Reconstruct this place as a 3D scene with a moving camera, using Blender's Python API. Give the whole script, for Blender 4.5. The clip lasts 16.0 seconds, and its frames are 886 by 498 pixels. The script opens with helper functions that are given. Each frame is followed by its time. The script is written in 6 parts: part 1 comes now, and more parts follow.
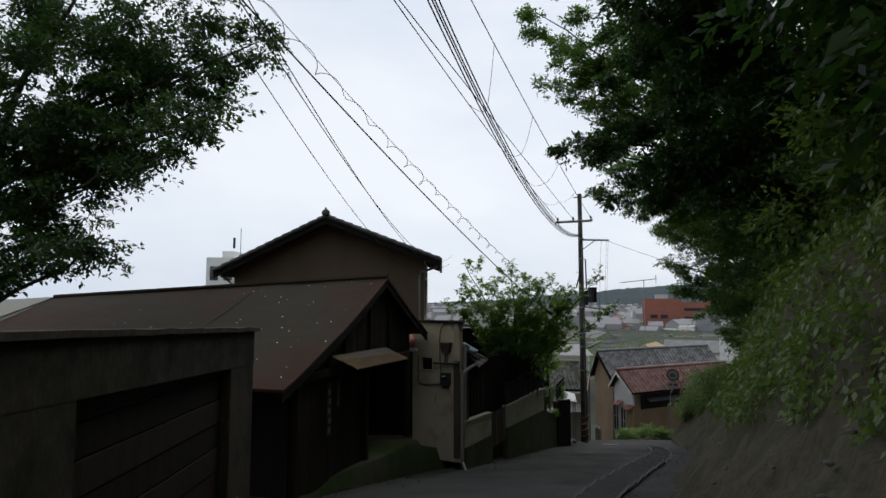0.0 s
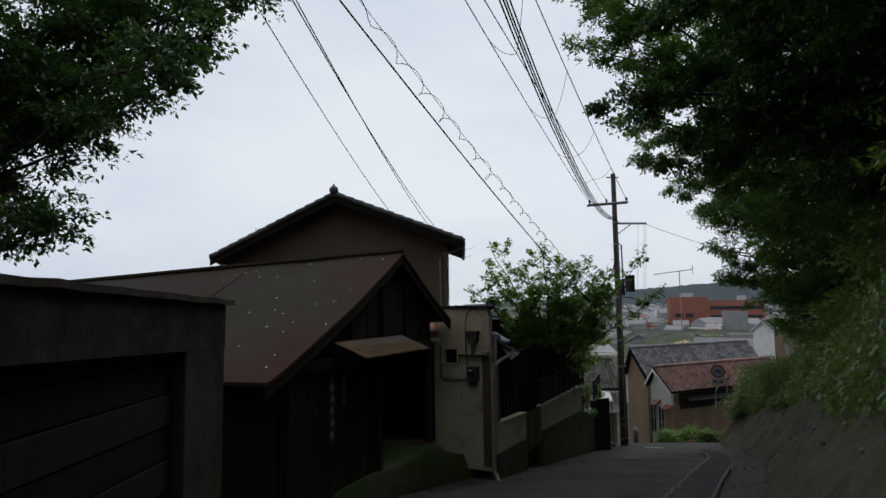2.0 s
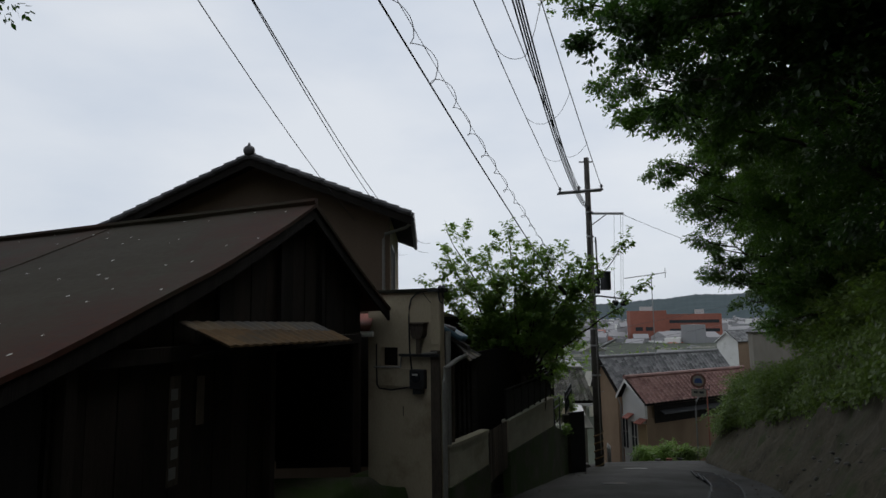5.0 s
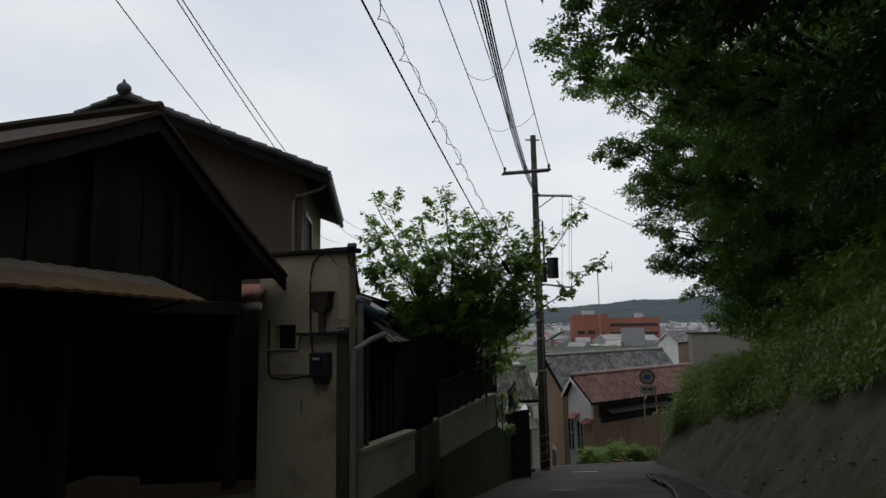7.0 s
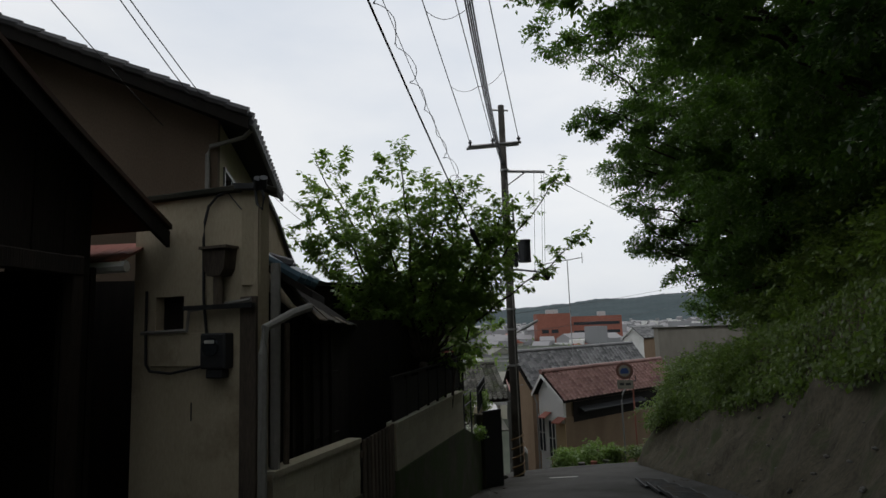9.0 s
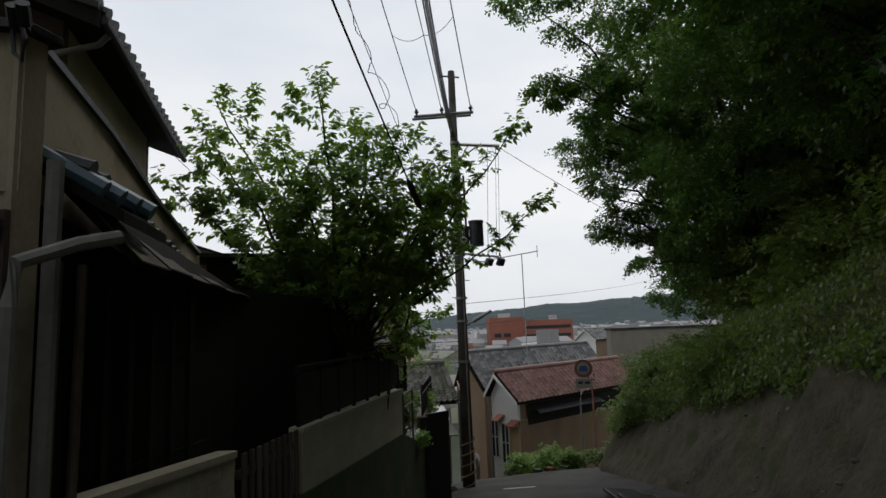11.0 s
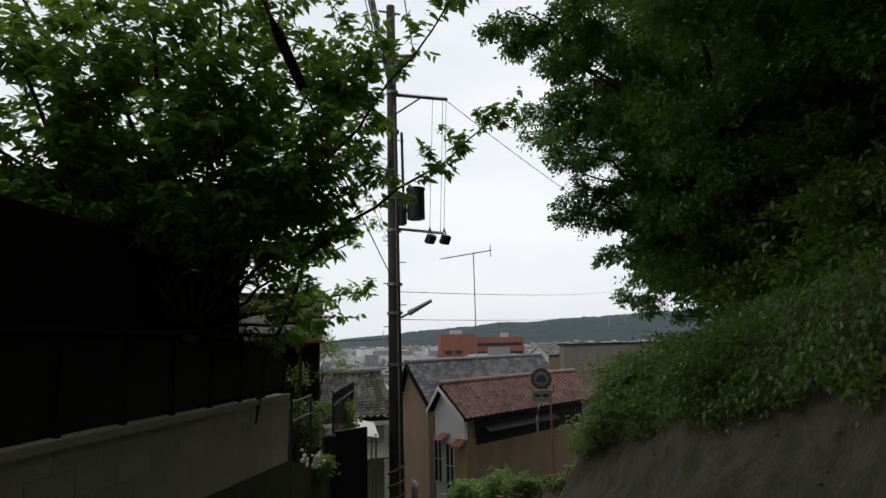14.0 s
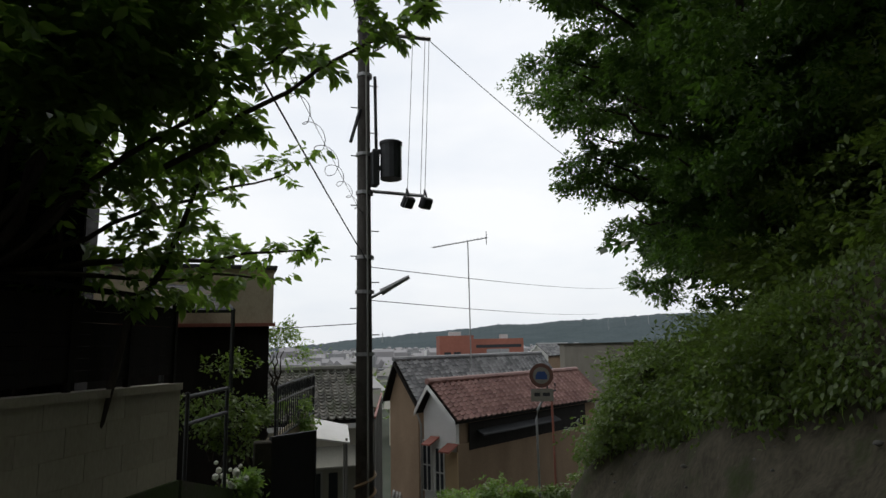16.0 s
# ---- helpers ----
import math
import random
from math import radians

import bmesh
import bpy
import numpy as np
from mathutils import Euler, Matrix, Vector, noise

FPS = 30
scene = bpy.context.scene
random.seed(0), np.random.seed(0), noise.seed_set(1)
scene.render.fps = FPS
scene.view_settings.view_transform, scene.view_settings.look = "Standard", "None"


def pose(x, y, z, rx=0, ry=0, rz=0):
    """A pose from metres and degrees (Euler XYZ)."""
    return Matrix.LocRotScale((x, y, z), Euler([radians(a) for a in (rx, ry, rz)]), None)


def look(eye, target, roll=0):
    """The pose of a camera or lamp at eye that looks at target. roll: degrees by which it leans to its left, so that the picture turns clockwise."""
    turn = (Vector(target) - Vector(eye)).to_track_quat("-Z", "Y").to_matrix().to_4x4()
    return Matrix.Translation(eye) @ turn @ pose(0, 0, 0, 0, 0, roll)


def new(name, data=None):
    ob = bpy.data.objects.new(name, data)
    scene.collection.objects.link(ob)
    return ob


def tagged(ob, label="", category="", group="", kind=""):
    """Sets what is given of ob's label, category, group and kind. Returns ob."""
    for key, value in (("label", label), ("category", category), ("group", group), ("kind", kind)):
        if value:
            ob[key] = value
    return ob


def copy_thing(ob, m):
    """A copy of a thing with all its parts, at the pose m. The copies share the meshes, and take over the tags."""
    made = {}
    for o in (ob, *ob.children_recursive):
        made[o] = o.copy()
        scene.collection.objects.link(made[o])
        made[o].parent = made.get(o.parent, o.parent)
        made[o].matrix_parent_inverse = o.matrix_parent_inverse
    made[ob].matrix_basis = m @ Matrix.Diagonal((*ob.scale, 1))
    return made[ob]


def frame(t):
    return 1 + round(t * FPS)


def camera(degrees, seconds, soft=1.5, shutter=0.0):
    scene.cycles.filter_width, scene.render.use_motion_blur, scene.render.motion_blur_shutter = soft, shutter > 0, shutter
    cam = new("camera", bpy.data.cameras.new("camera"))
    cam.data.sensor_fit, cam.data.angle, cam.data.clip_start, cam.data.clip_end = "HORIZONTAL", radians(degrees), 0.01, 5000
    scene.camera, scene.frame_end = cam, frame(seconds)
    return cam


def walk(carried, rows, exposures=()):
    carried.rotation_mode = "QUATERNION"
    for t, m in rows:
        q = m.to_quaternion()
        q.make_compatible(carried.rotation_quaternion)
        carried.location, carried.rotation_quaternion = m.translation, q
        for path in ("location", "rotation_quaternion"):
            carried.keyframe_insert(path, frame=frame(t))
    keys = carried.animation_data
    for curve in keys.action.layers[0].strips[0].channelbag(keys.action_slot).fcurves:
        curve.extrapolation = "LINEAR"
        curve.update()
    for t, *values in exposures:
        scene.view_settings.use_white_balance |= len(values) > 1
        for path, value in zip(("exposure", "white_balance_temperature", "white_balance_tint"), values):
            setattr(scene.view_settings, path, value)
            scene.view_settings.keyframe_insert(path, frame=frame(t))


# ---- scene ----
cam = camera(73.1, 16.0)
METRES, EYE, TILT, LEAN, TURN = 18.0, 1.5, 5.0, 0.0, 0.0
ROWS = [
    (0.0, 0.0, 0.0, 0.0, 0.0, 0.0, -0.0),
    (0.5, -0.0015, 0.0297, -0.0083, -0.11, -0.03, -0.01),
    (1.0, -0.0008, 0.0602, -0.0172, 0.05, 0.13, 0.24),
    (1.5, -0.0018, 0.0895, -0.0264, 1.04, 0.13, 0.63),
    (2.0, -0.0067, 0.1188, -0.0359, 1.84, 0.31, 1.01),
    (2.5, -0.0089, 0.1467, -0.044, 2.04, 0.34, 1.19),
    (3.0, -0.0079, 0.1799, -0.0525, 1.85, 0.54, 1.17),
    (3.5, -0.0067, 0.2071, -0.058, 1.48, 0.87, 1.24),
    (4.0, -0.0027, 0.2382, -0.0649, 0.66, 1.17, 1.09),
    (6.5, 0.0331, 0.3841, -0.1094, -5.8, 2.09, 0.36),
    (7.0, 0.0384, 0.4147, -0.1182, -6.89, 2.1, 0.36),
    (7.5, 0.0422, 0.4435, -0.1243, -7.52, 1.96, 0.36),
    (8.0, 0.0482, 0.4745, -0.1322, -8.23, 1.94, 0.63),
    (8.5, 0.052, 0.5053, -0.1387, -9.06, 2.05, 0.84),
    (9.0, 0.06, 0.5336, -0.1471, -10.34, 2.25, 1.06),
    (11.5, 0.1092, 0.6736, -0.1837, -15.78, 2.86, 0.58),
    (12.0, 0.122, 0.7019, -0.1896, -17.01, 3.27, 0.09),
    (12.5, 0.133, 0.7283, -0.1966, -18.7, 3.75, -0.2),
    (13.0, 0.145, 0.7589, -0.2046, -19.04, 3.79, -0.09),
    (13.5, 0.1577, 0.7854, -0.2129, -19.32, 4.07, -0.11),
    (14.0, 0.1713, 0.8139, -0.2202, -19.28, 4.27, -0.25),
    (14.5, 0.1845, 0.8419, -0.2268, -19.36, 4.31, -0.3),
    (15.0, 0.1995, 0.8706, -0.2336, -19.36, 4.43, -0.45),
    (15.5, 0.2143, 0.8971, -0.2393, -19.29, 4.51, -0.55),
    (16.0, 0.23, 0.9242, -0.2458, -19.32, 4.47, -0.42),
]
walk(cam, [(t, pose(0, 0, EYE, TILT, LEAN, TURN) @ pose(METRES * x, METRES * y, METRES * z, 90 + pitch, roll, yaw)) for t, x, y, z, yaw, pitch, roll in ROWS],
     exposures=[(0.0, 0.22, 6250, 10), (1.5, 0.1, 6250, 10), (4.0, -0.08, 6150, 10), (7.0, 0.05, 6450, 10), (9.0, 0.1, 6500, 10), (12.5, 0.2, 6550, 10), (16.0, 0.3, 6550, 10)])

# ---- light: an overcast sky with soft cloud, and a weak wide sun behind it ----
SUN_EL, SUN_AZ = 52.0, 40.0
world = bpy.data.worlds.new("sky")
scene.world = world
world.use_nodes = True
wn, wl = world.node_tree.nodes, world.node_tree.links
wn.clear()
sky = wn.new("ShaderNodeTexSky")
sky.sky_type, sky.sun_disc = "NISHITA", False
sky.sun_elevation, sky.sun_rotation = radians(SUN_EL), radians(SUN_AZ)
sky.air_density, sky.dust_density, sky.ozone_density = 1.0, 3.0, 1.5
sky_bg = wn.new("ShaderNodeBackground")
sky_bg.inputs["Strength"].default_value = 0.07
cloud_bg = wn.new("ShaderNodeBackground")
cloud_bg.inputs["Strength"].default_value = 0.90
coord = wn.new("ShaderNodeTexCoord")
stretch = wn.new("ShaderNodeMapping")
stretch.inputs["Scale"].default_value = (1.0, 1.0, 2.6)
billow = wn.new("ShaderNodeTexNoise")
billow.inputs["Scale"].default_value, billow.inputs["Detail"].default_value = 1.7, 6.0
tint = wn.new("ShaderNodeValToRGB")
tint.color_ramp.elements[0].position, tint.color_ramp.elements[0].color = 0.30, (0.66, 0.73, 0.83, 1)
tint.color_ramp.elements[1].position, tint.color_ramp.elements[1].color = 0.66, (0.93, 0.95, 0.97, 1)
blend = wn.new("ShaderNodeMixShader")
blend.inputs["Fac"].default_value = 0.88
out = wn.new("ShaderNodeOutputWorld")
wl.new(coord.outputs["Generated"], stretch.inputs["Vector"])
wl.new(stretch.outputs["Vector"], billow.inputs["Vector"])
wl.new(billow.outputs["Fac"], tint.inputs["Fac"])
wl.new(tint.outputs["Color"], cloud_bg.inputs["Color"])
wl.new(sky.outputs["Color"], sky_bg.inputs["Color"])
wl.new(sky_bg.outputs["Background"], blend.inputs[1])
wl.new(cloud_bg.outputs["Background"], blend.inputs[2])
wl.new(blend.outputs["Shader"], out.inputs["Surface"])

sun_data = bpy.data.lights.new("sun", "SUN")
sun_data.energy, sun_data.angle, sun_data.color = 0.5, radians(25), (1.0, 0.96, 0.9)
sun = new("sun", sun_data)
sun.matrix_world = look((0, 0, 60), Vector((0, 0, 60)) - Vector((math.sin(radians(SUN_AZ)) * math.cos(radians(SUN_EL)),
    math.cos(radians(SUN_AZ)) * math.cos(radians(SUN_EL)), math.sin(radians(SUN_EL)))))

# ---- materials ----
def mat(name, dark, light, rough=0.8, scale=3.0, bump=0.15, metal=0.0, fine=40.0, vary=0.0, streak=(1, 1, 1), stain=None, stain_at=0.62, spread=0.2, coat=0.0, rough2=None):
    """Two colours mixed by a coarse and a fine noise in world space, fine relief, and blotches of a stain colour."""
    m = bpy.data.materials.new(name)
    m.use_nodes = True
    n, l = m.node_tree.nodes, m.node_tree.links
    bsdf = n["Principled BSDF"]
    bsdf.inputs["Metallic"].default_value = metal
    bsdf.inputs["Coat Weight"].default_value = coat
    if rough >= 0.75:
        bsdf.inputs["Specular IOR Level"].default_value = 0.2
    geo = n.new("ShaderNodeNewGeometry")
    mapping = n.new("ShaderNodeMapping")
    mapping.inputs["Scale"].default_value = streak
    l.new(geo.outputs["Position"], mapping.inputs["Vector"])
    a = n.new("ShaderNodeTexNoise")
    a.inputs["Scale"].default_value, a.inputs["Detail"].default_value, a.inputs["Roughness"].default_value = scale, 5.0, 0.6
    b = n.new("ShaderNodeTexNoise")
    b.inputs["Scale"].default_value, b.inputs["Detail"].default_value = fine, 3.0
    for t in (a, b):
        l.new(mapping.outputs["Vector"], t.inputs["Vector"])
    add = n.new("ShaderNodeMath")
    add.operation = "MULTIPLY_ADD"
    add.inputs[1].default_value, add.inputs[2].default_value = 0.45, 0.0
    l.new(b.outputs["Fac"], add.inputs[0])
    total = n.new("ShaderNodeMath")
    total.operation = "MULTIPLY_ADD"
    total.inputs[1].default_value = 0.55
    l.new(a.outputs["Fac"], total.inputs[0])
    l.new(add.outputs[0], total.inputs[2])
    last = total.outputs[0]
    if vary:
        info = n.new("ShaderNodeObjectInfo")
        isl = n.new("ShaderNodeMath")
        isl.operation = "MULTIPLY_ADD"
        isl.inputs[1].default_value, isl.inputs[2].default_value = vary, -vary / 2
        l.new(info.outputs["Random"], isl.inputs[0])
        s2 = n.new("ShaderNodeMath")
        l.new(last, s2.inputs[0])
        l.new(isl.outputs[0], s2.inputs[1])
        last = s2.outputs[0]
    ramp = n.new("ShaderNodeValToRGB")
    ramp.color_ramp.elements[0].position, ramp.color_ramp.elements[0].color = 0.5 - spread, (*dark, 1)
    ramp.color_ramp.elements[1].position, ramp.color_ramp.elements[1].color = 0.5 + spread, (*light, 1)
    l.new(last, ramp.inputs["Fac"])
    colour = ramp.outputs["Color"]
    if stain:
        c = n.new("ShaderNodeTexNoise")
        c.inputs["Scale"].default_value, c.inputs["Detail"].default_value, c.inputs["Roughness"].default_value = scale * 0.6, 8.0, 0.7
        l.new(geo.outputs["Position"], c.inputs["Vector"])
        edge = n.new("ShaderNodeMapRange")
        edge.inputs["From Min"].default_value, edge.inputs["From Max"].default_value = stain_at - 0.08, stain_at + 0.08
        l.new(c.outputs["Fac"], edge.inputs["Value"])
        mix = n.new("ShaderNodeMix")
        mix.data_type = "RGBA"
        l.new(edge.outputs["Result"], mix.inputs["Factor"])
        l.new(colour, mix.inputs["A"])
        mix.inputs["B"].default_value = (*stain, 1)
        colour = mix.outputs["Result"]
    l.new(colour, bsdf.inputs["Base Color"])
    rr = n.new("ShaderNodeMapRange")
    rr.inputs["To Min"].default_value, rr.inputs["To Max"].default_value = rough, min(1.0, rough + 0.15) if rough2 is None else rough2
    l.new(b.outputs["Fac"], rr.inputs["Value"])
    l.new(rr.outputs["Result"], bsdf.inputs["Roughness"])
    if bump:
        bp = n.new("ShaderNodeBump")
        bp.inputs["Strength"].default_value, bp.inputs["Distance"].default_value = bump, 0.02
        l.new(total.outputs[0], bp.inputs["Height"])
        l.new(bp.outputs["Normal"], bsdf.inputs["Normal"])
    return m


def leaf_mat(name, dark, light, glow):
    """A leaf: each one its own shade, with light passing through it."""
    m = bpy.data.materials.new(name)
    m.use_nodes = True
    n, l = m.node_tree.nodes, m.node_tree.links
    bsdf = n["Principled BSDF"]
    geo = n.new("ShaderNodeNewGeometry")
    ramp = n.new("ShaderNodeValToRGB")
    ramp.color_ramp.elements[0].color, ramp.color_ramp.elements[1].color = (*dark, 1), (*light, 1)
    noise_t = n.new("ShaderNodeTexNoise")
    noise_t.inputs["Scale"].default_value = 0.8
    l.new(geo.outputs["Position"], noise_t.inputs["Vector"])
    mx = n.new("ShaderNodeMath")
    mx.operation = "MULTIPLY_ADD"
    mx.inputs[1].default_value = 0.5
    half = n.new("ShaderNodeMath")
    half.operation = "MULTIPLY"
    half.inputs[1].default_value = 0.6
    l.new(noise_t.outputs["Fac"], half.inputs[0])
    l.new(geo.outputs["Random Per Island"], mx.inputs[0])
    l.new(half.outputs[0], mx.inputs[2])
    l.new(mx.outputs[0], ramp.inputs["Fac"])
    l.new(ramp.outputs["Color"], bsdf.inputs["Base Color"])
    bsdf.inputs["Roughness"].default_value = 0.4
    bsdf.inputs["Specular IOR Level"].default_value = 0.5
    tr = n.new("ShaderNodeBsdfTranslucent")
    tr.inputs["Color"].default_value = (*glow, 1)
    mixs = n.new("ShaderNodeMixShader")
    mixs.inputs["Fac"].default_value = 0.38
    l.new(bsdf.outputs["BSDF"], mixs.inputs[1])
    l.new(tr.outputs["BSDF"], mixs.inputs[2])
    l.new(mixs.outputs["Shader"], n["Material Output"].inputs["Surface"])
    return m


ASPHALT = mat("asphalt", (0.045, 0.043, 0.040), (0.10, 0.096, 0.089), 0.8, 0.7, 0.6, fine=80, stain=(0.038, 0.036, 0.03), stain_at=0.56)
SOIL = mat("soil", (0.04, 0.035, 0.022), (0.10, 0.085, 0.055), 0.95, 1.2, 0.6, fine=30, stain=(0.03, 0.05, 0.015))
BANKSOIL = mat("bank_soil", (0.036, 0.031, 0.021), (0.115, 0.101, 0.070), 0.95, 1.6, 1.0, fine=14, stain=(0.04, 0.055, 0.018), stain_at=0.6, streak=(1.6, 1.6, 0.3))
MOSS = mat("mossy_concrete", (0.036, 0.040, 0.020), (0.105, 0.098, 0.072), 0.95, 2.0, 0.7, fine=35, stain=(0.045, 0.07, 0.02), stain_at=0.5)
GRASSLAND = mat("far_ground", (0.03, 0.04, 0.025), (0.08, 0.085, 0.065), 0.95, 0.02, 0.0, fine=0.3)
CONCRETE = mat("old_concrete", (0.026, 0.023, 0.016), (0.075, 0.066, 0.048), 0.9, 1.1, 0.5, fine=30, stain=(0.014, 0.015, 0.009), stain_at=0.52, streak=(1, 1, 0.35))
RENDER = mat("cream_render", (0.36, 0.30, 0.205), (0.49, 0.42, 0.30), 0.9, 1.6, 0.25, fine=60, stain=(0.25, 0.20, 0.135), stain_at=0.6, streak=(1, 1, 0.3))
BLOCKCAP = mat("painted_block_wall", (0.32, 0.295, 0.22), (0.44, 0.41, 0.315), 0.9, 1.2, 0.2, fine=50, stain=(0.22, 0.20, 0.14), stain_at=0.62, streak=(1, 1, 0.4), vary=0.15)
BROWNRENDER = mat("brown_render", (0.10, 0.073, 0.052), (0.165, 0.122, 0.088), 0.9, 0.9, 0.2, fine=60, streak=(1, 1, 0.4))
RUST = mat("rusty_roof_sheet", (0.030, 0.013, 0.009), (0.080, 0.030, 0.018), 0.75, 0.4, 0.2, fine=14, stain=(0.040, 0.033, 0.020), stain_at=0.47, rough2=0.95)
GREYSHEET = mat("faded_roof_sheet", (0.16, 0.15, 0.12), (0.26, 0.25, 0.20), 0.6, 0.7, 0.1, fine=20)
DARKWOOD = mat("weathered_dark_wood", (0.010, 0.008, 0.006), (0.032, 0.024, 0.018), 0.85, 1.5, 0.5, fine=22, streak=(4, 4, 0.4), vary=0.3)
# Black timber; also colours in the shade under lean-to and eave.
BLACKWOOD = mat("black_wood_and_shade", (0.008, 0.007, 0.006), (0.022, 0.018, 0.015), 0.85, 2.0, 0.4, fine=25, streak=(4, 4, 0.4))
TIMBER = mat("grey_timber", (0.05, 0.04, 0.032), (0.13, 0.105, 0.08), 0.85, 2.0, 0.5, fine=25, streak=(3, 3, 0.5), vary=0.3)
SHEETMETAL = mat("galvanised_sheet", (0.030, 0.030, 0.029), (0.070, 0.068, 0.062), 0.65, 1.5, 0.1, metal=0.2, fine=12, stain=(0.11, 0.075, 0.035), stain_at=0.54)
OCHRERUST = mat("ochre_rust", (0.07, 0.042, 0.02), (0.15, 0.095, 0.045), 0.85, 2.5, 0.2, fine=18, stain=(0.05, 0.045, 0.035), stain_at=0.6)
STEEL = mat("galvanised_steel", (0.22, 0.22, 0.22), (0.36, 0.36, 0.35), 0.45, 4.0, 0.05, metal=0.8, fine=30)
DARKSTEEL = mat("dark_painted_steel", (0.02, 0.021, 0.022), (0.045, 0.046, 0.048), 0.5, 5.0, 0.05, metal=0.3, fine=30)
PIPEGREY = mat("grey_plastic_pipe", (0.17, 0.16, 0.145), (0.26, 0.25, 0.225), 0.6, 3.0, 0.05, fine=20)
POLECONC = mat("pole_concrete", (0.10, 0.095, 0.085), (0.17, 0.165, 0.15), 0.85, 2.0, 0.15, fine=50, streak=(2, 2, 0.3))
POLEDARK = mat("weathered_pole_concrete", (0.055, 0.05, 0.044), (0.11, 0.10, 0.09), 0.85, 2.0, 0.2, fine=50, streak=(2, 2, 0.3), stain=(0.04, 0.036, 0.03), stain_at=0.55)
RUBBER = mat("black_cable", (0.008, 0.008, 0.009), (0.018, 0.018, 0.019), 0.6, 5.0, 0.0)
CLAYGREY = mat("grey_roof_tile", (0.105, 0.104, 0.103), (0.25, 0.246, 0.238), 0.5, 1.2, 0.1, fine=25, vary=0.5)
CLAYRED = mat("red_roof_tile", (0.24, 0.075, 0.05), (0.38, 0.13, 0.09), 0.5, 1.5, 0.1, fine=25, vary=0.5)
CLAYBRICK = mat("weathered_red_pantile", (0.15, 0.065, 0.05), (0.36, 0.20, 0.165), 0.5, 1.5, 0.1, fine=25, vary=0.25)
CLAYOLD = mat("weathered_brown_tile", (0.085, 0.08, 0.066), (0.21, 0.20, 0.17), 0.7, 2.0, 0.2, fine=25, vary=0.6, stain=(0.07, 0.085, 0.035), stain_at=0.58)
CLAYDARK = mat("dark_roof_tile", (0.035, 0.034, 0.036), (0.09, 0.085, 0.085), 0.5, 2.0, 0.15, fine=25, vary=0.4)
WHITEPAINT = mat("white_render", (0.62, 0.60, 0.56), (0.78, 0.77, 0.74), 0.85, 1.2, 0.1, fine=40, stain=(0.45, 0.43, 0.38), stain_at=0.66)
TAN = mat("tan_render", (0.36, 0.25, 0.14), (0.48, 0.35, 0.20), 0.9, 1.0, 0.2, fine=50)
BROWNWALL = mat("brown_wall", (0.165, 0.112, 0.072), (0.27, 0.19, 0.125), 0.9, 1.0, 0.2, fine=40, streak=(1, 1, 0.4))
ORANGE = mat("orange_brick_facade", (0.22, 0.085, 0.06), (0.30, 0.12, 0.085), 0.85, 0.08, 0.0, fine=0.8)
GLASSDARK = mat("dark_window_glass", (0.02, 0.023, 0.026), (0.04, 0.045, 0.05), 0.08, 2.0, 0.0, rough2=0.14)
# Distance haze is put into this green as a blue tint.
WOODED = mat("wooded_hill", (0.031, 0.048, 0.052), (0.062, 0.084, 0.088), 1.0, 0.012, 0.0, fine=0.09)
BARK = mat("bark", (0.025, 0.02, 0.015), (0.08, 0.065, 0.05), 0.95, 4.0, 0.8, fine=30, streak=(3, 3, 0.6))
LEAF_A = leaf_mat("leaf_deep", (0.022, 0.050, 0.011), (0.088, 0.158, 0.027), (0.14, 0.28, 0.03))
LEAF_B = leaf_mat("leaf_fresh", (0.045, 0.095, 0.02), (0.17, 0.26, 0.055), (0.33, 0.54, 0.07))
LEAF_C = leaf_mat("leaf_ivy", (0.030, 0.058, 0.013), (0.15, 0.205, 0.045), (0.20, 0.32, 0.04))
# Darker leaf colour: the shade inside the crowns is put into it.
LEAF_D = leaf_mat("leaf_shade_dark", (0.011, 0.026, 0.008), (0.042, 0.078, 0.018), (0.05, 0.12, 0.015))
SIGNWHITE = mat("sign_white", (0.5, 0.49, 0.44), (0.62, 0.61, 0.56), 0.5, 6.0, 0.0)
SIGNPALE = mat("weathered_sign_face", (0.19, 0.175, 0.14), (0.30, 0.28, 0.23), 0.6, 9.0, 0.0, fine=60)
RUSTPAINT = mat("rusted_red_paint", (0.11, 0.05, 0.035), (0.19, 0.085, 0.06), 0.6, 9.0, 0.05, fine=50)
SIGNBLUE = mat("sign_blue", (0.02, 0.05, 0.16), (0.035, 0.08, 0.22), 0.5, 6.0, 0.0)
YELLOW = mat("stripe_yellow", (0.10, 0.06, 0.022), (0.17, 0.10, 0.035), 0.6, 6.0, 0.0)
BLUETILE = mat("blue_glazed_tile", (0.05, 0.10, 0.13), (0.12, 0.19, 0.22), 0.3, 3.0, 0.1, vary=0.4)
CREAM = mat("cream_paint", (0.42, 0.39, 0.30), (0.55, 0.52, 0.42), 0.8, 0.15, 0.0, fine=1.0)
FARGREY = mat("far_grey_wall", (0.25, 0.25, 0.25), (0.42, 0.42, 0.41), 0.85, 0.15, 0.0, fine=1.0, vary=0.9)
FARROOF = mat("far_roof", (0.10, 0.10, 0.105), (0.26, 0.25, 0.25), 0.7, 0.2, 0.0, fine=2.0, vary=0.9)
BEIGE = mat("beige_far_wall", (0.15, 0.135, 0.11), (0.22, 0.20, 0.165), 0.9, 0.3, 0.0, fine=2.0, streak=(1, 1, 0.3))
PETAL = mat("white_petal", (0.6, 0.6, 0.5), (0.75, 0.75, 0.66), 0.7, 9.0, 0.0)


# ---- building helpers ----
BASE = {}


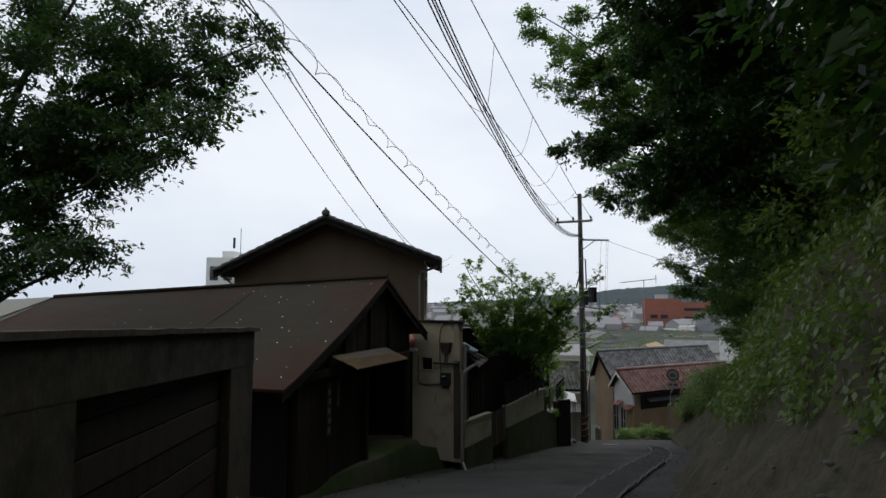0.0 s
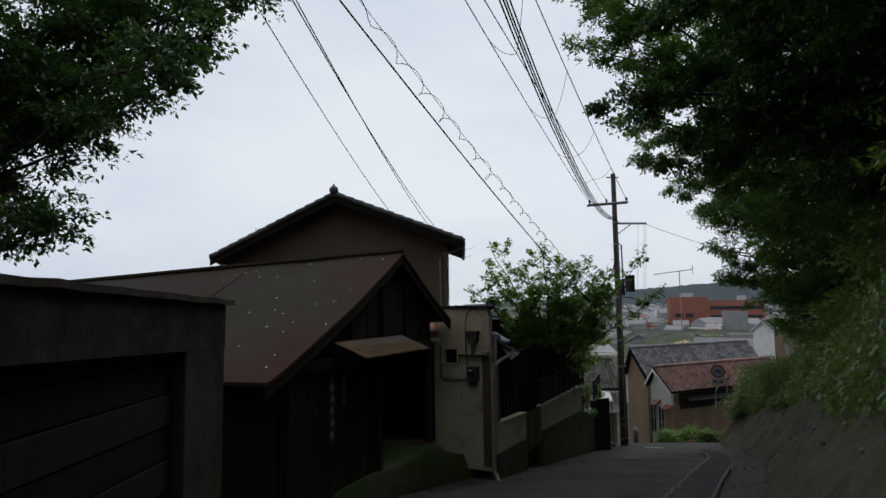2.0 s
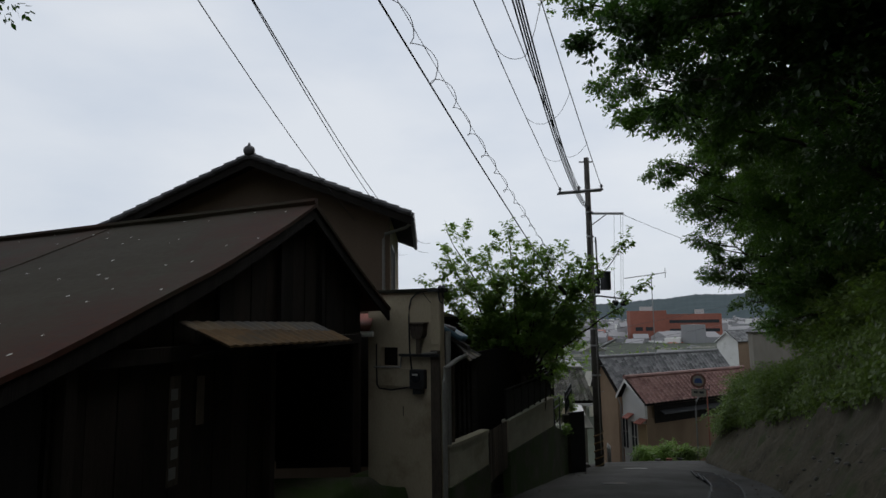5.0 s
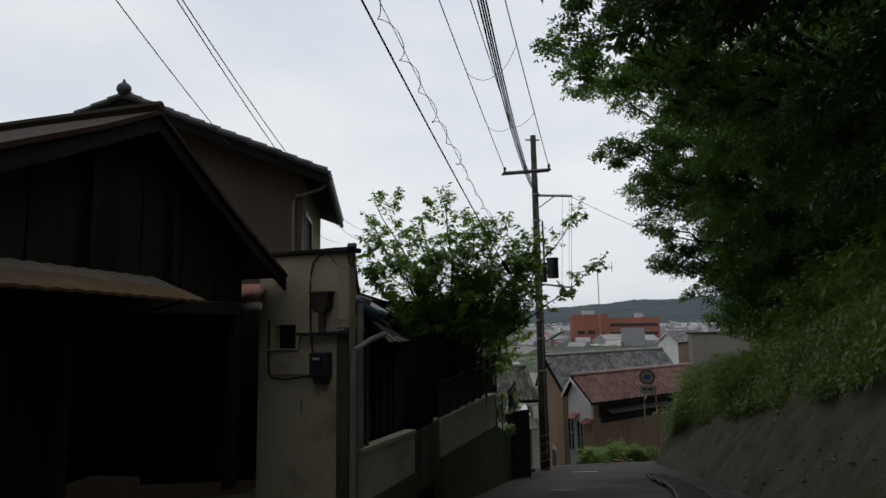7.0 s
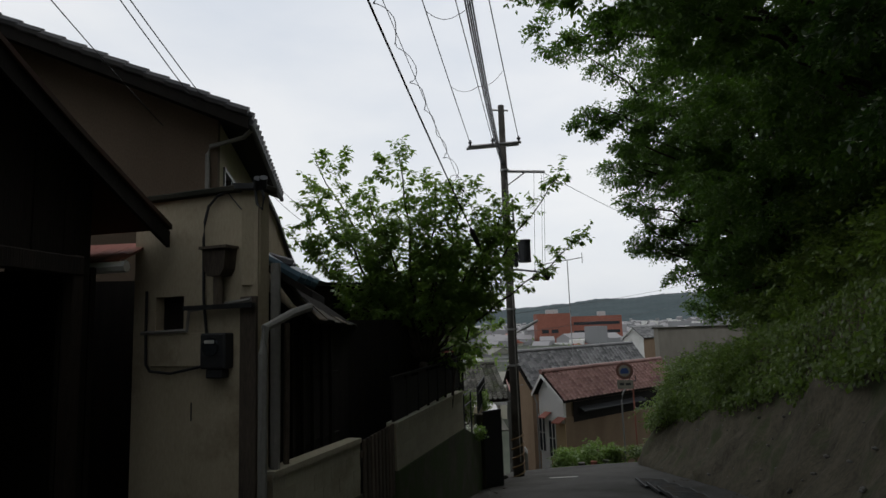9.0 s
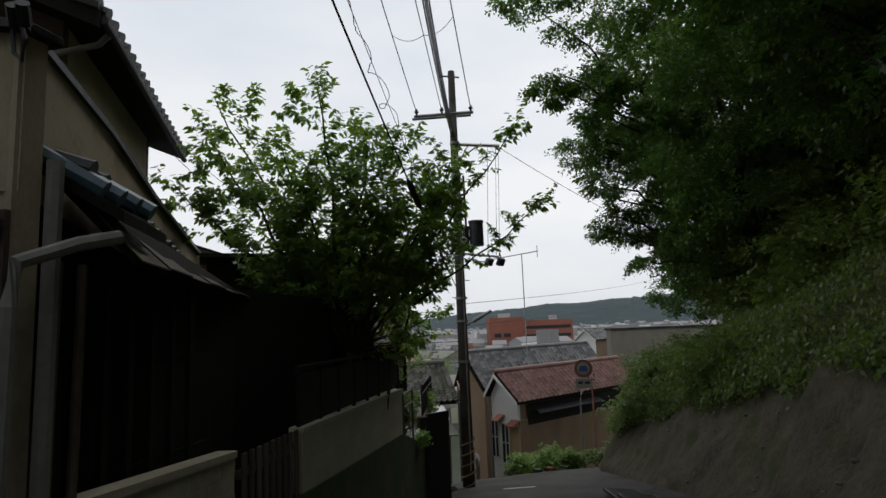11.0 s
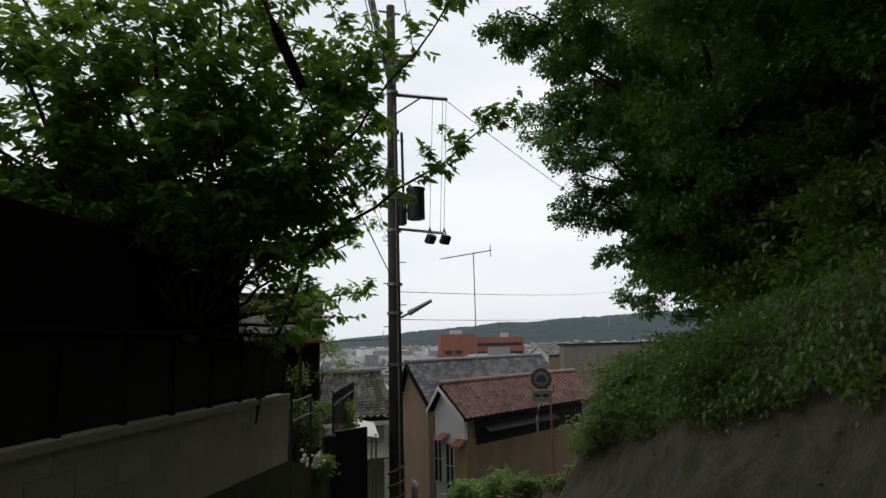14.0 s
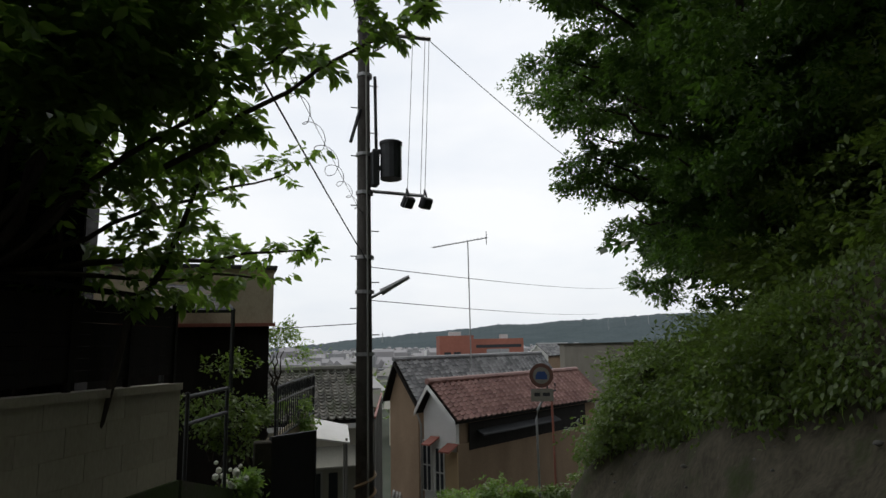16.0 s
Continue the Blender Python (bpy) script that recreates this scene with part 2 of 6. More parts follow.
def thing(name, at, label, category, group="", kind=""):
    ob = new(name)
    ob.empty_display_size = 0.2
    ob.location = at
    BASE[ob] = Vector(at)
    return tagged(ob, label, category, group, kind)


def part(name, bm, material, parent=None, label="", smooth=False):
    """Links a bmesh, given in world places, as one mesh object under a thing or part."""
    me = bpy.data.meshes.new(name)
    if parent is not None:
        bmesh.ops.translate(bm, verts=bm.verts, vec=-BASE[parent])
    bmesh.ops.recalc_face_normals(bm, faces=bm.faces)
    bm.to_mesh(me)
    bm.free()
    if smooth:
        me.polygons.foreach_set("use_smooth", [True] * len(me.polygons))
    me.materials.append(material)
    ob = new(name, me)
    if parent is not None:
        ob.parent = parent
        BASE[ob] = BASE[parent]
    else:
        BASE[ob] = Vector((0, 0, 0))
    if label:
        ob["label"] = label
    return ob


def box(bm, lo, hi, m=None, bevel=0.0):
    """A box between two corners, turned by m."""
    g = bmesh.ops.create_cube(bm, size=1.0)["verts"]
    size = Vector(hi) - Vector(lo)
    mid = (Vector(hi) + Vector(lo)) / 2
    for v in g:
        v.co = Vector((v.co.x * size.x, v.co.y * size.y, v.co.z * size.z)) + mid
        if m is not None:
            v.co = m @ v.co
    if bevel:
        edges = list({e for v in g for e in v.link_edges})
        bmesh.ops.bevel(bm, geom=edges, offset=bevel, segments=1, affect="EDGES")
    return bm


def boxes(*items, m=None, bevel=0.0):
    bm = bmesh.new()
    for lo, hi in items:
        box(bm, lo, hi, m, bevel)
    return bm


def prism(bm, ring, way):
    """Extrudes a flat ring of points along way."""
    a = [bm.verts.new(p) for p in ring]
    b = [bm.verts.new(Vector(p) + Vector(way)) for p in ring]
    n = len(ring)
    bm.faces.new(a)
    bm.faces.new(b[::-1])
    for i in range(n):
        bm.faces.new((a[i], a[(i + 1) % n], b[(i + 1) % n], b[i]))
    return bm


def solid(ring, way):
    return prism(bmesh.new(), ring, way)


def tube(bm, pts, r, sides=8, r2=None):
    """A round bar along points, tapering from r to r2."""
    pts = [Vector(p) for p in pts]
    rings = []
    for i, p in enumerate(pts):
        d = (pts[min(i + 1, len(pts) - 1)] - pts[max(i - 1, 0)]).normalized()
        side = d.cross(Vector((0, 0, 1)))
        if side.length < 0.05:
            side = d.cross(Vector((1, 0, 0)))
        side.normalize()
        up = side.cross(d)
        k = r if r2 is None else r + (r2 - r) * i / (len(pts) - 1)
        rings.append([bm.verts.new(p + side * (k * math.cos(2 * math.pi * j / sides)) + up * (k * math.sin(2 * math.pi * j / sides))) for j in range(sides)])
    for a, b in zip(rings, rings[1:]):
        for j in range(sides):
            bm.faces.new((a[j], a[(j + 1) % sides], b[(j + 1) % sides], b[j]))
    bm.faces.new(rings[0][::-1])
    bm.faces.new(rings[-1])
    return bm


def bar(pts, r, sides=8, r2=None):
    return tube(bmesh.new(), pts, r, sides, r2)


def along(a, b, s):
    return Vector(a) + (Vector(b) - Vector(a)) * s


def frame_of(a, b):
    """A pose at a whose x axis runs level towards b and whose z is up."""
    d = Vector((b[0] - a[0], b[1] - a[1], 0)).normalized()
    return Matrix(((d.x, -d.y, 0, a[0]), (d.y, d.x, 0, a[1]), (0, 0, 1, a[2]), (0, 0, 0, 1)))


def interp(table, y):
    return float(np.interp(y, [p[0] for p in table], [p[1] for p in table]))


def leaves(name, places, ways, size, material, parent, label="", spread=0.9, kind="", shaped=False):
    """Many small pointed leaves as one mesh: a leaf at each place, turned about its way."""
    rng = np.random.default_rng(len(places))
    n = len(places)
    places = np.asarray(places, float)
    ways = np.asarray(ways, float) + rng.normal(0, spread, (n, 3))
    ways /= np.linalg.norm(ways, axis=1)[:, None] + 1e-9
    side = np.cross(ways, rng.normal(0, 0.45, (n, 3)) + (0, 0, 1.0))
    side /= np.linalg.norm(side, axis=1)[:, None] + 1e-9
    nrm = np.cross(side, ways)
    s = size * rng.uniform(0.6, 1.3, n)[:, None]
    q = 6 if shaped else 4
    v = np.empty((n, q, 3))
    v[:, 0] = places
    if shaped:
        for k, (a, b, c) in enumerate(((0.28, 0.21, 0.05), (0.62, 0.18, 0.09), (1.0, 0.0, 0.22), (0.62, -0.18, 0.09), (0.28, -0.21, 0.05))):
            v[:, k + 1] = places + ways * s * a + side * s * b - nrm * s * c
    else:
        v[:, 1] = places + ways * s * 0.42 + side * s * 0.25 - nrm * s * 0.06
        v[:, 2] = places + ways * s - nrm * s * 0.14
        v[:, 3] = places + ways * s * 0.42 - side * s * 0.25 - nrm * s * 0.06
    v = v.reshape(-1, 3)
    if parent is not None:
        v = v - np.array(BASE[parent])
    me = bpy.data.meshes.new(name)
    me.vertices.add(q * n)
    me.vertices.foreach_set("co", v.ravel())
    me.loops.add(q * n)
    me.loops.foreach_set("vertex_index", np.arange(q * n))
    me.polygons.add(n)
    me.polygons.foreach_set("loop_start", np.arange(0, q * n, q))
    me.polygons.foreach_set("loop_total", np.full(n, q))
    me.update()
    me.materials.append(material)
    ob = new(name, me)
    if parent is not None:
        ob.parent = parent
        BASE[ob] = BASE[parent]
    if label:
        ob["label"] = label
    if kind:
        ob["kind"] = kind
    return ob


def crown_points(blobs, twigs, per, reach, seed, droop=0.35, shell=0.55, bough=0.75):
    """Leaf places on flat, drooping sprays; the sprays sit on boughs that lie in layers within ellipsoids (centre, radii)."""
    rng = np.random.default_rng(seed)
    area = np.array([b[1][0] * b[1][1] + b[1][1] * b[1][2] + b[1][0] * b[1][2] for b in blobs])
    count = max(len(blobs) * 4, twigs // 30)
    pick = rng.choice(len(blobs), count, p=area / area.sum())
    c, r = np.array([b[0] for b in blobs])[pick], np.array([b[1] for b in blobs])[pick]
    d = rng.normal(0, 1, (count, 3))
    d /= np.linalg.norm(d, axis=1)[:, None]
    k = shell + (1 - shell) * rng.random(count) ** 0.5
    boughs = c + d * r * k[:, None]
    out = d * r
    out /= np.linalg.norm(out, axis=1)[:, None]
    own = rng.integers(0, count, twigs)
    flat = rng.normal(0, 1, (twigs, 3)) * (bough * 0.52, bough * 0.52, bough * 0.30)
    p = boughs[own] + flat
    p[:, 2] -= 0.25 * np.linalg.norm(flat[:, :2], axis=1)
    way = out[own] * 0.7 + flat / bough * 0.6 + rng.normal(0, 0.3, (twigs, 3))
    way[:, 2] = way[:, 2] * 0.55 - droop * rng.random(twigs)
    way /= np.linalg.norm(way, axis=1)[:, None]
    across = np.cross(way, (0, 0, 1.0))
    across /= np.linalg.norm(across, axis=1)[:, None] + 1e-9
    s = rng.random((twigs, per))
    wide = rng.normal(0, 0.2, (twigs, per)) * reach
    places = p[:, None, :] + way[:, None, :] * (s[:, :, None] * reach) + across[:, None, :] * wide[:, :, None]
    places[:, :, 2] -= s ** 2 * reach * 0.2
    places = places + rng.normal(0, 0.03, places.shape)
    ways = np.repeat(way[:, None, :], per, axis=1) + across[:, None, :] * np.sign(wide)[:, :, None] * 0.7
    return places.reshape(-1, 3), ways.reshape(-1, 3)


# ---- ground, road, bank ----
ROAD_L = ((-40, -2.62), (8.7, -2.62), (10.5, -2.25), (12.5, -1.45), (15, -0.35), (17.1, 0.8), (21.5, 2.75), (25, 4.75), (27.6, 6.0), (30, 7.0), (34, 8.0), (42, 9.0))
ROAD_R = ((-40, 1.9), (0, 2.0), (5, 2.2), (8, 2.85), (10.6, 3.9), (14, 5.5), (18, 7.45), (20, 8.2), (24, 9.3), (28, 10.45), (30, 11.6), (31, 12.4), (34, 11.2), (42, 12.0))


def height(x, y):
    """The slope of the hill: a steady fall along the road, steeper past the crest, then the plain."""
    z = -0.175 * y
    if y > 29:
        z -= 0.10 * min(y - 29, 25)
    if y > 44:
        z += 0.175 * (y - 44) * min(1, (y - 44) / 30)
    if y < -30:
        z = -0.175 * -30 - 0.05 * (y + 30)
    return max(z, -14.5) if y > 44 else z


def spaced(lo, hi, near_lo, near_hi, step, growth=1.35):
    mids = list(np.arange(near_lo, near_hi + step / 2, step))
    up, s, v = [], step, near_hi
    while v < hi:
        s *= growth
        v += s
        up.append(v)
    down, s, v = [], step, near_lo
    while v > lo:
        s *= growth
        v -= s
        down.append(v)
    return down[::-1] + mids + up


def sheet(name, xs, ys, fz, material, label, category):
    bm = bmesh.new()
    grid = [[bm.verts.new((x, y, fz(x, y))) for x in xs] for y in ys]
    for a, b in zip(grid, grid[1:]):
        for i in range(len(xs) - 1):
            bm.faces.new((a[i], a[i + 1], b[i + 1], b[i]))
    return tagged(part(name, bm, material, smooth=True), label, category, kind="structure")


sheet("ground", spaced(-3500, 3500, -20, 30, 1.0), spaced(-400, 3600, -20, 50, 1.0), lambda x, y: height(x, y) - 0.03, GRASSLAND,
      "green and grey ground that falls to the plain", "ground")

bm = bmesh.new()
rows_y = np.arange(-40, 42.1, 0.5)
strips = []
for y in rows_y:
    a, b = interp(ROAD_L, y), interp(ROAD_R, y)
    strips.append([bm.verts.new((a + (b - a) * i / 14, y, height(0, y) + 0.035 * math.sin(math.pi * i / 14) + 0.012 * noise.noise((a + (b - a) * i / 14, y, 0)))) for i in range(15)])
for a, b in zip(strips, strips[1:]):
    for i in range(14):
        bm.faces.new((a[i], a[i + 1], b[i + 1], b[i]))
road = tagged(part("road", bm, ASPHALT, smooth=True), "worn dark grey asphalt lane running steeply downhill", "road", kind="structure")


# the bank: a bare, steep earth face, then an ivy covered shoulder, then the wooded hill
BANK_PROFILE = ((0.0, -0.15), (0.02, 0.0), (0.40, 0.48), (0.78, 0.98), (1.08, 1.45), (1.32, 1.9), (1.5, 2.3), (1.8, 2.9), (2.4, 3.4), (4.0, 4.2), (6.5, 5.6), (12.0, 8.2), (24.0, 12.0), (45.0, 16.0))


def bank_foot():
    pts = []
    for y in np.arange(-30, 28.6, 0.2):
        pts.append(Vector((interp(ROAD_R, y), y, 0)))
    for x, y in ((10.9, 28.9), (11.5, 29.15), (12.3, 29.2), (13.2, 29.1), (14.5, 29.0), (16.5, 29.0), (20, 29.4), (26, 30)):
        pts.append(Vector((x, y, 0)))
    return pts


FOOT = bank_foot()


def bank_point(i, off, up):
    """A place off metres into the bank from the foot's i-th point, up metres above the road."""
    a, b = FOOT[max(i - 8, 0)], FOOT[min(i + 8, len(FOOT) - 1)]
    d = (b - a).normalized()
    nrm = Vector((d.y, -d.x, 0))
    p = FOOT[i] + nrm * off
    return Vector((p.x, p.y, height(0, FOOT[i].y) + up))


def shoulder(y):
    """How high the bank's upper part stands, along the road: low at its far end, higher uphill."""
    return interp(((-30, 1.2), (8, 1.2), (16, 1.1), (22, 1.0), (26, 0.9), (28.5, 0.75), (30, 0.6)), y)


def soil_top(y):
    """Where the bare earth ends and the creepers begin."""
    return interp(((-30, 1.5), (9, 1.5), (11.5, 1.65), (13.5, 1.95), (18, 1.9), (21, 1.75), (24, 1.55), (28, 1.4), (30, 1.3)), y)


bm = bmesh.new()
prof = []
for (o1, u1), (o2, u2) in zip(BANK_PROFILE, BANK_PROFILE[1:]):
    n = 1 if o1 > 9 else 2 if o1 > 2.0 else 4
    prof += [(o1 + (o2 - o1) * k / n, u1 + (u2 - u1) * k / n) for k in range(n)]
prof.append(BANK_PROFILE[-1])
lines = []
for i, f in enumerate(FOOT):
    row = []
    for off, up in prof:
        q = bank_point(i, off, up if up < 1.5 else 1.5 + (up - 1.5) * shoulder(f.y))
        if 0.05 < off < 6:
            k = noise.noise(q * 0.9) * 0.16 + noise.noise(q * 3.1) * 0.06 + abs(noise.noise(Vector(((q.x + q.y) * 2.4, 0.8 * q.z, 3)))) * 0.2 + 0.05 * noise.noise(q * 7.0)
            q += Vector((-0.8, 0.3, 0.25)) * k
        row.append(bm.verts.new(q))
    lines.append(row)
for row_i, (a, b) in enumerate(zip(lines, lines[1:])):
    for i in range(len(prof) - 1):
        bm.faces.new((a[i], b[i], b[i + 1], a[i + 1])).material_index = 1 if prof[i][1] > soil_top(FOOT[row_i].y) else 0
bank = tagged(part("bank", bm, BANKSOIL, smooth=True), "steep bare earth bank with an overgrown top beside the lane", "bank", kind="structure")
bank.data.materials.append(SOIL)

# clods and stones that stand proud of the earth face
rng = random.Random(5)
bm = bmesh.new()
for k in range(110):
    i = rng.randrange(140, len(FOOT) - 14)
    up = rng.uniform(0.05, 1.35)
    q = bank_point(i, up * 0.76 - 0.06, up)
    s = rng.uniform(0.015, 0.05) * (1.6 if rng.random() < 0.1 else 1)
    g = bmesh.ops.create_icosphere(bm, subdivisions=1, radius=s)["verts"]
    for v in g:
        v.co = Vector((v.co.x, v.co.y, v.co.z * 0.6)) * (1 + 0.5 * noise.noise(v.co * 30 + Vector((k, 0, 0)))) + q
tagged(part("stones", bm, POLECONC, smooth=True), "stones and clods set in the earth bank", "stones", kind="stuff")

# the low mossy apron that levels the shed's yard above the falling lane
PLAT = -1.64
bm = bmesh.new()
rows = []
for y in np.arange(8.7, 24.6, 0.4):
    edge = interp(ROAD_L, y) + 0.06
    inner = interp(((8.7, -2.9), (9.7, -2.2), (14.5, -0.72), (15.3, -0.45), (17.1, 1.3), (22.6, 3.7), (25, 4.5)), y)
    inner = min(inner, edge - 0.08)
    top = interp(((8.7, height(0, 8.7) - 0.02), (9.6, PLAT), (14.6, PLAT - 0.1), (15.2, -2.1), (17.1, -2.6), (18.4, -2.62), (22.6, -3.0), (25, height(0, 25) + 0.1)), y)
    low = height(0, y) - 0.02
    row = []
    for k in range(7):
        s = k / 6
        x = edge + (inner - edge) * s
        z = low + (top - low) * (s ** 0.75)
        row.append(bm.verts.new((x, y, z + 0.04 * noise.noise((x * 2, y * 2, 1)))))
    row.append(bm.verts.new((inner - 2.5, y, top)))
    rows.append(row)
for a, b in zip(rows, rows[1:]):
    for i in range(len(a) - 1):
        bm.faces.new((a[i], a[i + 1], b[i + 1], b[i]))
tagged(part("yard_apron", bm, MOSS, smooth=True), "mossy concrete slope between the lane and the houses", "slope", kind="structure")


# ---- the garage beside the lane ----
garage = thing("garage", (-4.3, 4.5, -1.2), "low dark concrete garage with a boarded bay", "garage")
GX = -2.7
header_top = lambda y: 1.45 - 0.037 * y
part("pillar", boxes(((GX - 0.3, 7.72, -1.9), (GX, 8.62, 0.66)), bevel=0.012), CONCRETE, garage)
part("pillar", boxes(((GX - 0.3, 3.62, -1.2), (GX, 4.5, 0.85)), bevel=0.012), CONCRETE, garage)
part("pillar", boxes(((GX - 0.3, -0.6, -0.5), (GX, 0.1, 0.95)), bevel=0.012), CONCRETE, garage)
part("beam", solid([(GX + 0.004, -0.6, 0.98), (GX + 0.004, 8.624, 0.61), (GX + 0.004, 8.624, header_top(8.6) - 0.06), (GX + 0.004, -0.6, header_top(-0.6) - 0.06)], (-0.34, 0, 0)), CONCRETE, garage)
bm = bmesh.new()
ring_a, ring_b = [], []
for k in range(40):
    y = -0.7 + k * 9.46 / 39
    z = header_top(y) + 0.02 * noise.noise((0, y * 3, 0)) + 0.01 * noise.noise((0, y * 11, 4))
    over = 0.05 + 0.03 * noise.noise((2, y * 4, 0))
    ring_a.append([bm.verts.new((GX + over, y, z)), bm.verts.new((GX + over, y, z - 0.055)), bm.verts.new((GX - 2.9, y, z - 0.1)), bm.verts.new((GX - 2.9, y, z - 0.04))])
for a, b in zip(ring_a, ring_a[1:]):
    for i in range(4):
        bm.faces.new((a[i], a[(i + 1) % 4], b[(i + 1) % 4], b[i]))
bm.faces.new(ring_a[0][::-1])
bm.faces.new(ring_a[-1])
part("roof_slab", bm, TIMBER, garage, "ragged worn timber roof edge")
part("side_wall", boxes(((GX - 2.8, 8.32, -1.9), (GX - 0.3, 8.6, 0.95))), CONCRETE, garage)
part("back_wall", boxes(((GX - 3.0, -0.6, -1.9), (GX - 2.8, 8.6, 1.0))), CONCRETE, garage)
for lo, hi in ((4.5, 7.72), (0.1, 3.62)):
    for k in range(9):
        z0 = -1.75 + k * 0.29
        part("board", boxes(((GX - 0.15 - 0.012 * (k % 2), lo, z0), (GX - 0.11 - 0.012 * (k % 2), hi, z0 + 0.275)), bevel=0.006), DARKWOOD, garage)

# ---- the shed with the rusty roof ----
S0, APEX, S1 = Vector((-2.40, 9.16, 0.17)), Vector((-1.21, 13.17, 2.02)), Vector((-0.39, 15.63, 0.69))
ALONG = Vector((S1.x - S0.x, S1.y - S0.y, 0)).normalized()
BACK = Vector((-ALONG.y, ALONG.x, 0))
shed = thing("shed", (-3.5, 12.5, PLAT), "old dark timber shed with a rusty sheet roof", "shed")


def slope_sheet(low, high, depth, thick, sag, material, name, label="", rise_back=0.0, segs=14):
    """A sheet roof slope from its eave to its ridge, sagging between, run back from the gable."""
    bm = bmesh.new()
    rows = []
    for j in range(segs + 1):
        s = j / segs
        row = []
        for i in range(13):
            u = i / 12
            p = low + (high - low) * u
            p = p - Vector((0, 0, sag * math.sin(math.pi * u)))
            p = p + BACK * (depth * s) + Vector((0, 0, rise_back * s * u + 0.025 * noise.noise((p.x * 1.3 + depth * s, p.y, 2))))
            row.append(p)
        rows.append(row)
    top = [[bm.verts.new(p) for p in r] for r in rows]
    bot = [[bm.verts.new(p - Vector((0, 0, thick))) for p in r] for r in rows]
    for a, b in zip(top, top[1:]):
        for i in range(12):
            bm.faces.new((a[i], a[i + 1], b[i + 1], b[i]))
    for a, b in zip(bot, bot[1:]):
        for i in range(12):
            bm.faces.new((a[i], b[i], b[i + 1], a[i + 1]))
    for i in range(12):
        bm.faces.new((top[0][i], bot[0][i], bot[0][i + 1], top[0][i + 1]))
        bm.faces.new((top[-1][i], top[-1][i + 1], bot[-1][i + 1], bot[-1][i]))
    for j in range(segs):
        bm.faces.new((top[j][0], top[j + 1][0], bot[j + 1][0], bot[j][0]))
        bm.faces.new((top[j][12], bot[j][12], bot[j + 1][12], top[j + 1][12]))
    return part(name, bm, material, shed, label, smooth=False)


slope_sheet(S0, APEX, 9.6, 0.045, 0.10, RUST, "roof_slope", "rust-brown sheet metal", -0.42)
slope_sheet(S1, APEX + Vector((0, 0, 0.004)), 9.6, 0.045, 0.03, RUST, "roof_slope", "rust-brown sheet metal", -0.42)
part("ridge_cap", bar([APEX + BACK * (k * 1.2) + Vector((0, 0, 0.03 - 0.42 * k / 8)) for k in range(9)], 0.05, 6), RUST, shed)
FAR0 = S0 + BACK * 9.6
FAR1 = APEX + BACK * 9.6 + Vector((0, 0, -0.42))
part("rear_roof", solid([FAR0 + Vector((0, 0, 0.02)), FAR1 + Vector((0, 0, 0.02)), FAR1 + BACK * 9 + Vector((0, 0, -0.35)), FAR0 + BACK * 10 + Vector((0, 0, 0.1))], (0, 0, -0.05)), GREYSHEET, shed, "paler grey roof sheets")
# standing seams
for k in (3,):
    a = S0 + BACK * (k * 1.07) + Vector((0, 0, 0.014))
    b = APEX + BACK * (k * 1.07) + Vector((0, 0, 0.012 - 0.42 * k / 9))
    pts = [along(a, b, u / 6) - Vector((0, 0, 0.10 * math.sin(math.pi * u / 6))) for u in range(7)]
    part("seam", bar(pts, 0.007, 5), RUST, shed)
# pale flecks of lichen and flaked paint on the slope
bm = bmesh.new()
rgs = random.Random(17)
for k in range(60):
    uu, ss = rgs.random(), rgs.random() ** 1.3 * 6
    q = along(S0, APEX, uu) + BACK * ss + Vector((0, 0, -0.10 * math.sin(math.pi * uu) - 0.42 * uu * ss / 9.6 + 0.03))
    r = rgs.uniform(0.007, 0.017)
    bm.faces.new([bm.verts.new(q + ALONG * (r * math.cos(t)) * 1.4 + BACK * (r * math.sin(t)) + Vector((0, 0, 0.41 * r * 1.4 * math.cos(t)))) for t in (0, 1.2, 2.3, 3.4, 4.6, 5.5)])
flecks = part("flecks", bm, SIGNWHITE, shed, "pale flecks of lichen")
flecks["kind"] = "stuff"
# barge boards under the rakes
for a, b, sag in ((S0, APEX, 0.10), (S1, APEX, 0.03)):
    bm = bmesh.new()
    rings = []
    for u in range(9):
        p, q = along(a, b, u / 8), along(a, b, (u + 1) / 8)
        p, q = p - Vector((0, 0, sag * math.sin(math.pi * u / 8) + 0.05)), q - Vector((0, 0, sag * math.sin(math.pi * (u + 1) / 8) + 0.05))
        rings.append([bm.verts.new(w) for w in (p + BACK * 0.02, p + BACK * 0.055, p + BACK * 0.055 - Vector((0, 0, 0.15)), p + BACK * 0.02 - Vector((0, 0, 0.15)))])
    for x, y in zip(rings, rings[1:]):
        for i in range(4):
            bm.faces.new((x[i], x[(i + 1) % 4], y[(i + 1) % 4], y[i]))
    bm.faces.new(rings[0][::-1])
    bm.faces.new(rings[-1])
    part("barge_board", bm, BLACKWOOD, shed)


def rake_z(s):
    """Height of the roof's underside at s metres along the gable."""
    sa = (Vector((APEX.x, APEX.y, 0)) - Vector((S0.x, S0.y, 0))).dot(ALONG)
    se = (Vector((S1.x, S1.y, 0)) - Vector((S0.x, S0.y, 0))).dot(ALONG)
    if s < sa:
        return S0.z + (APEX.z - S0.z) * s / sa - 0.10 * math.sin(math.pi * s / sa) - 0.06
    return APEX.z + (S1.z - APEX.z) * (s - sa) / (se - sa) - 0.07


def gable_point(s, z, inset=0.0):
    p = Vector((S0.x, S0.y, 0)) + ALONG * s + BACK * inset
    return Vector((p.x, p.y, z))


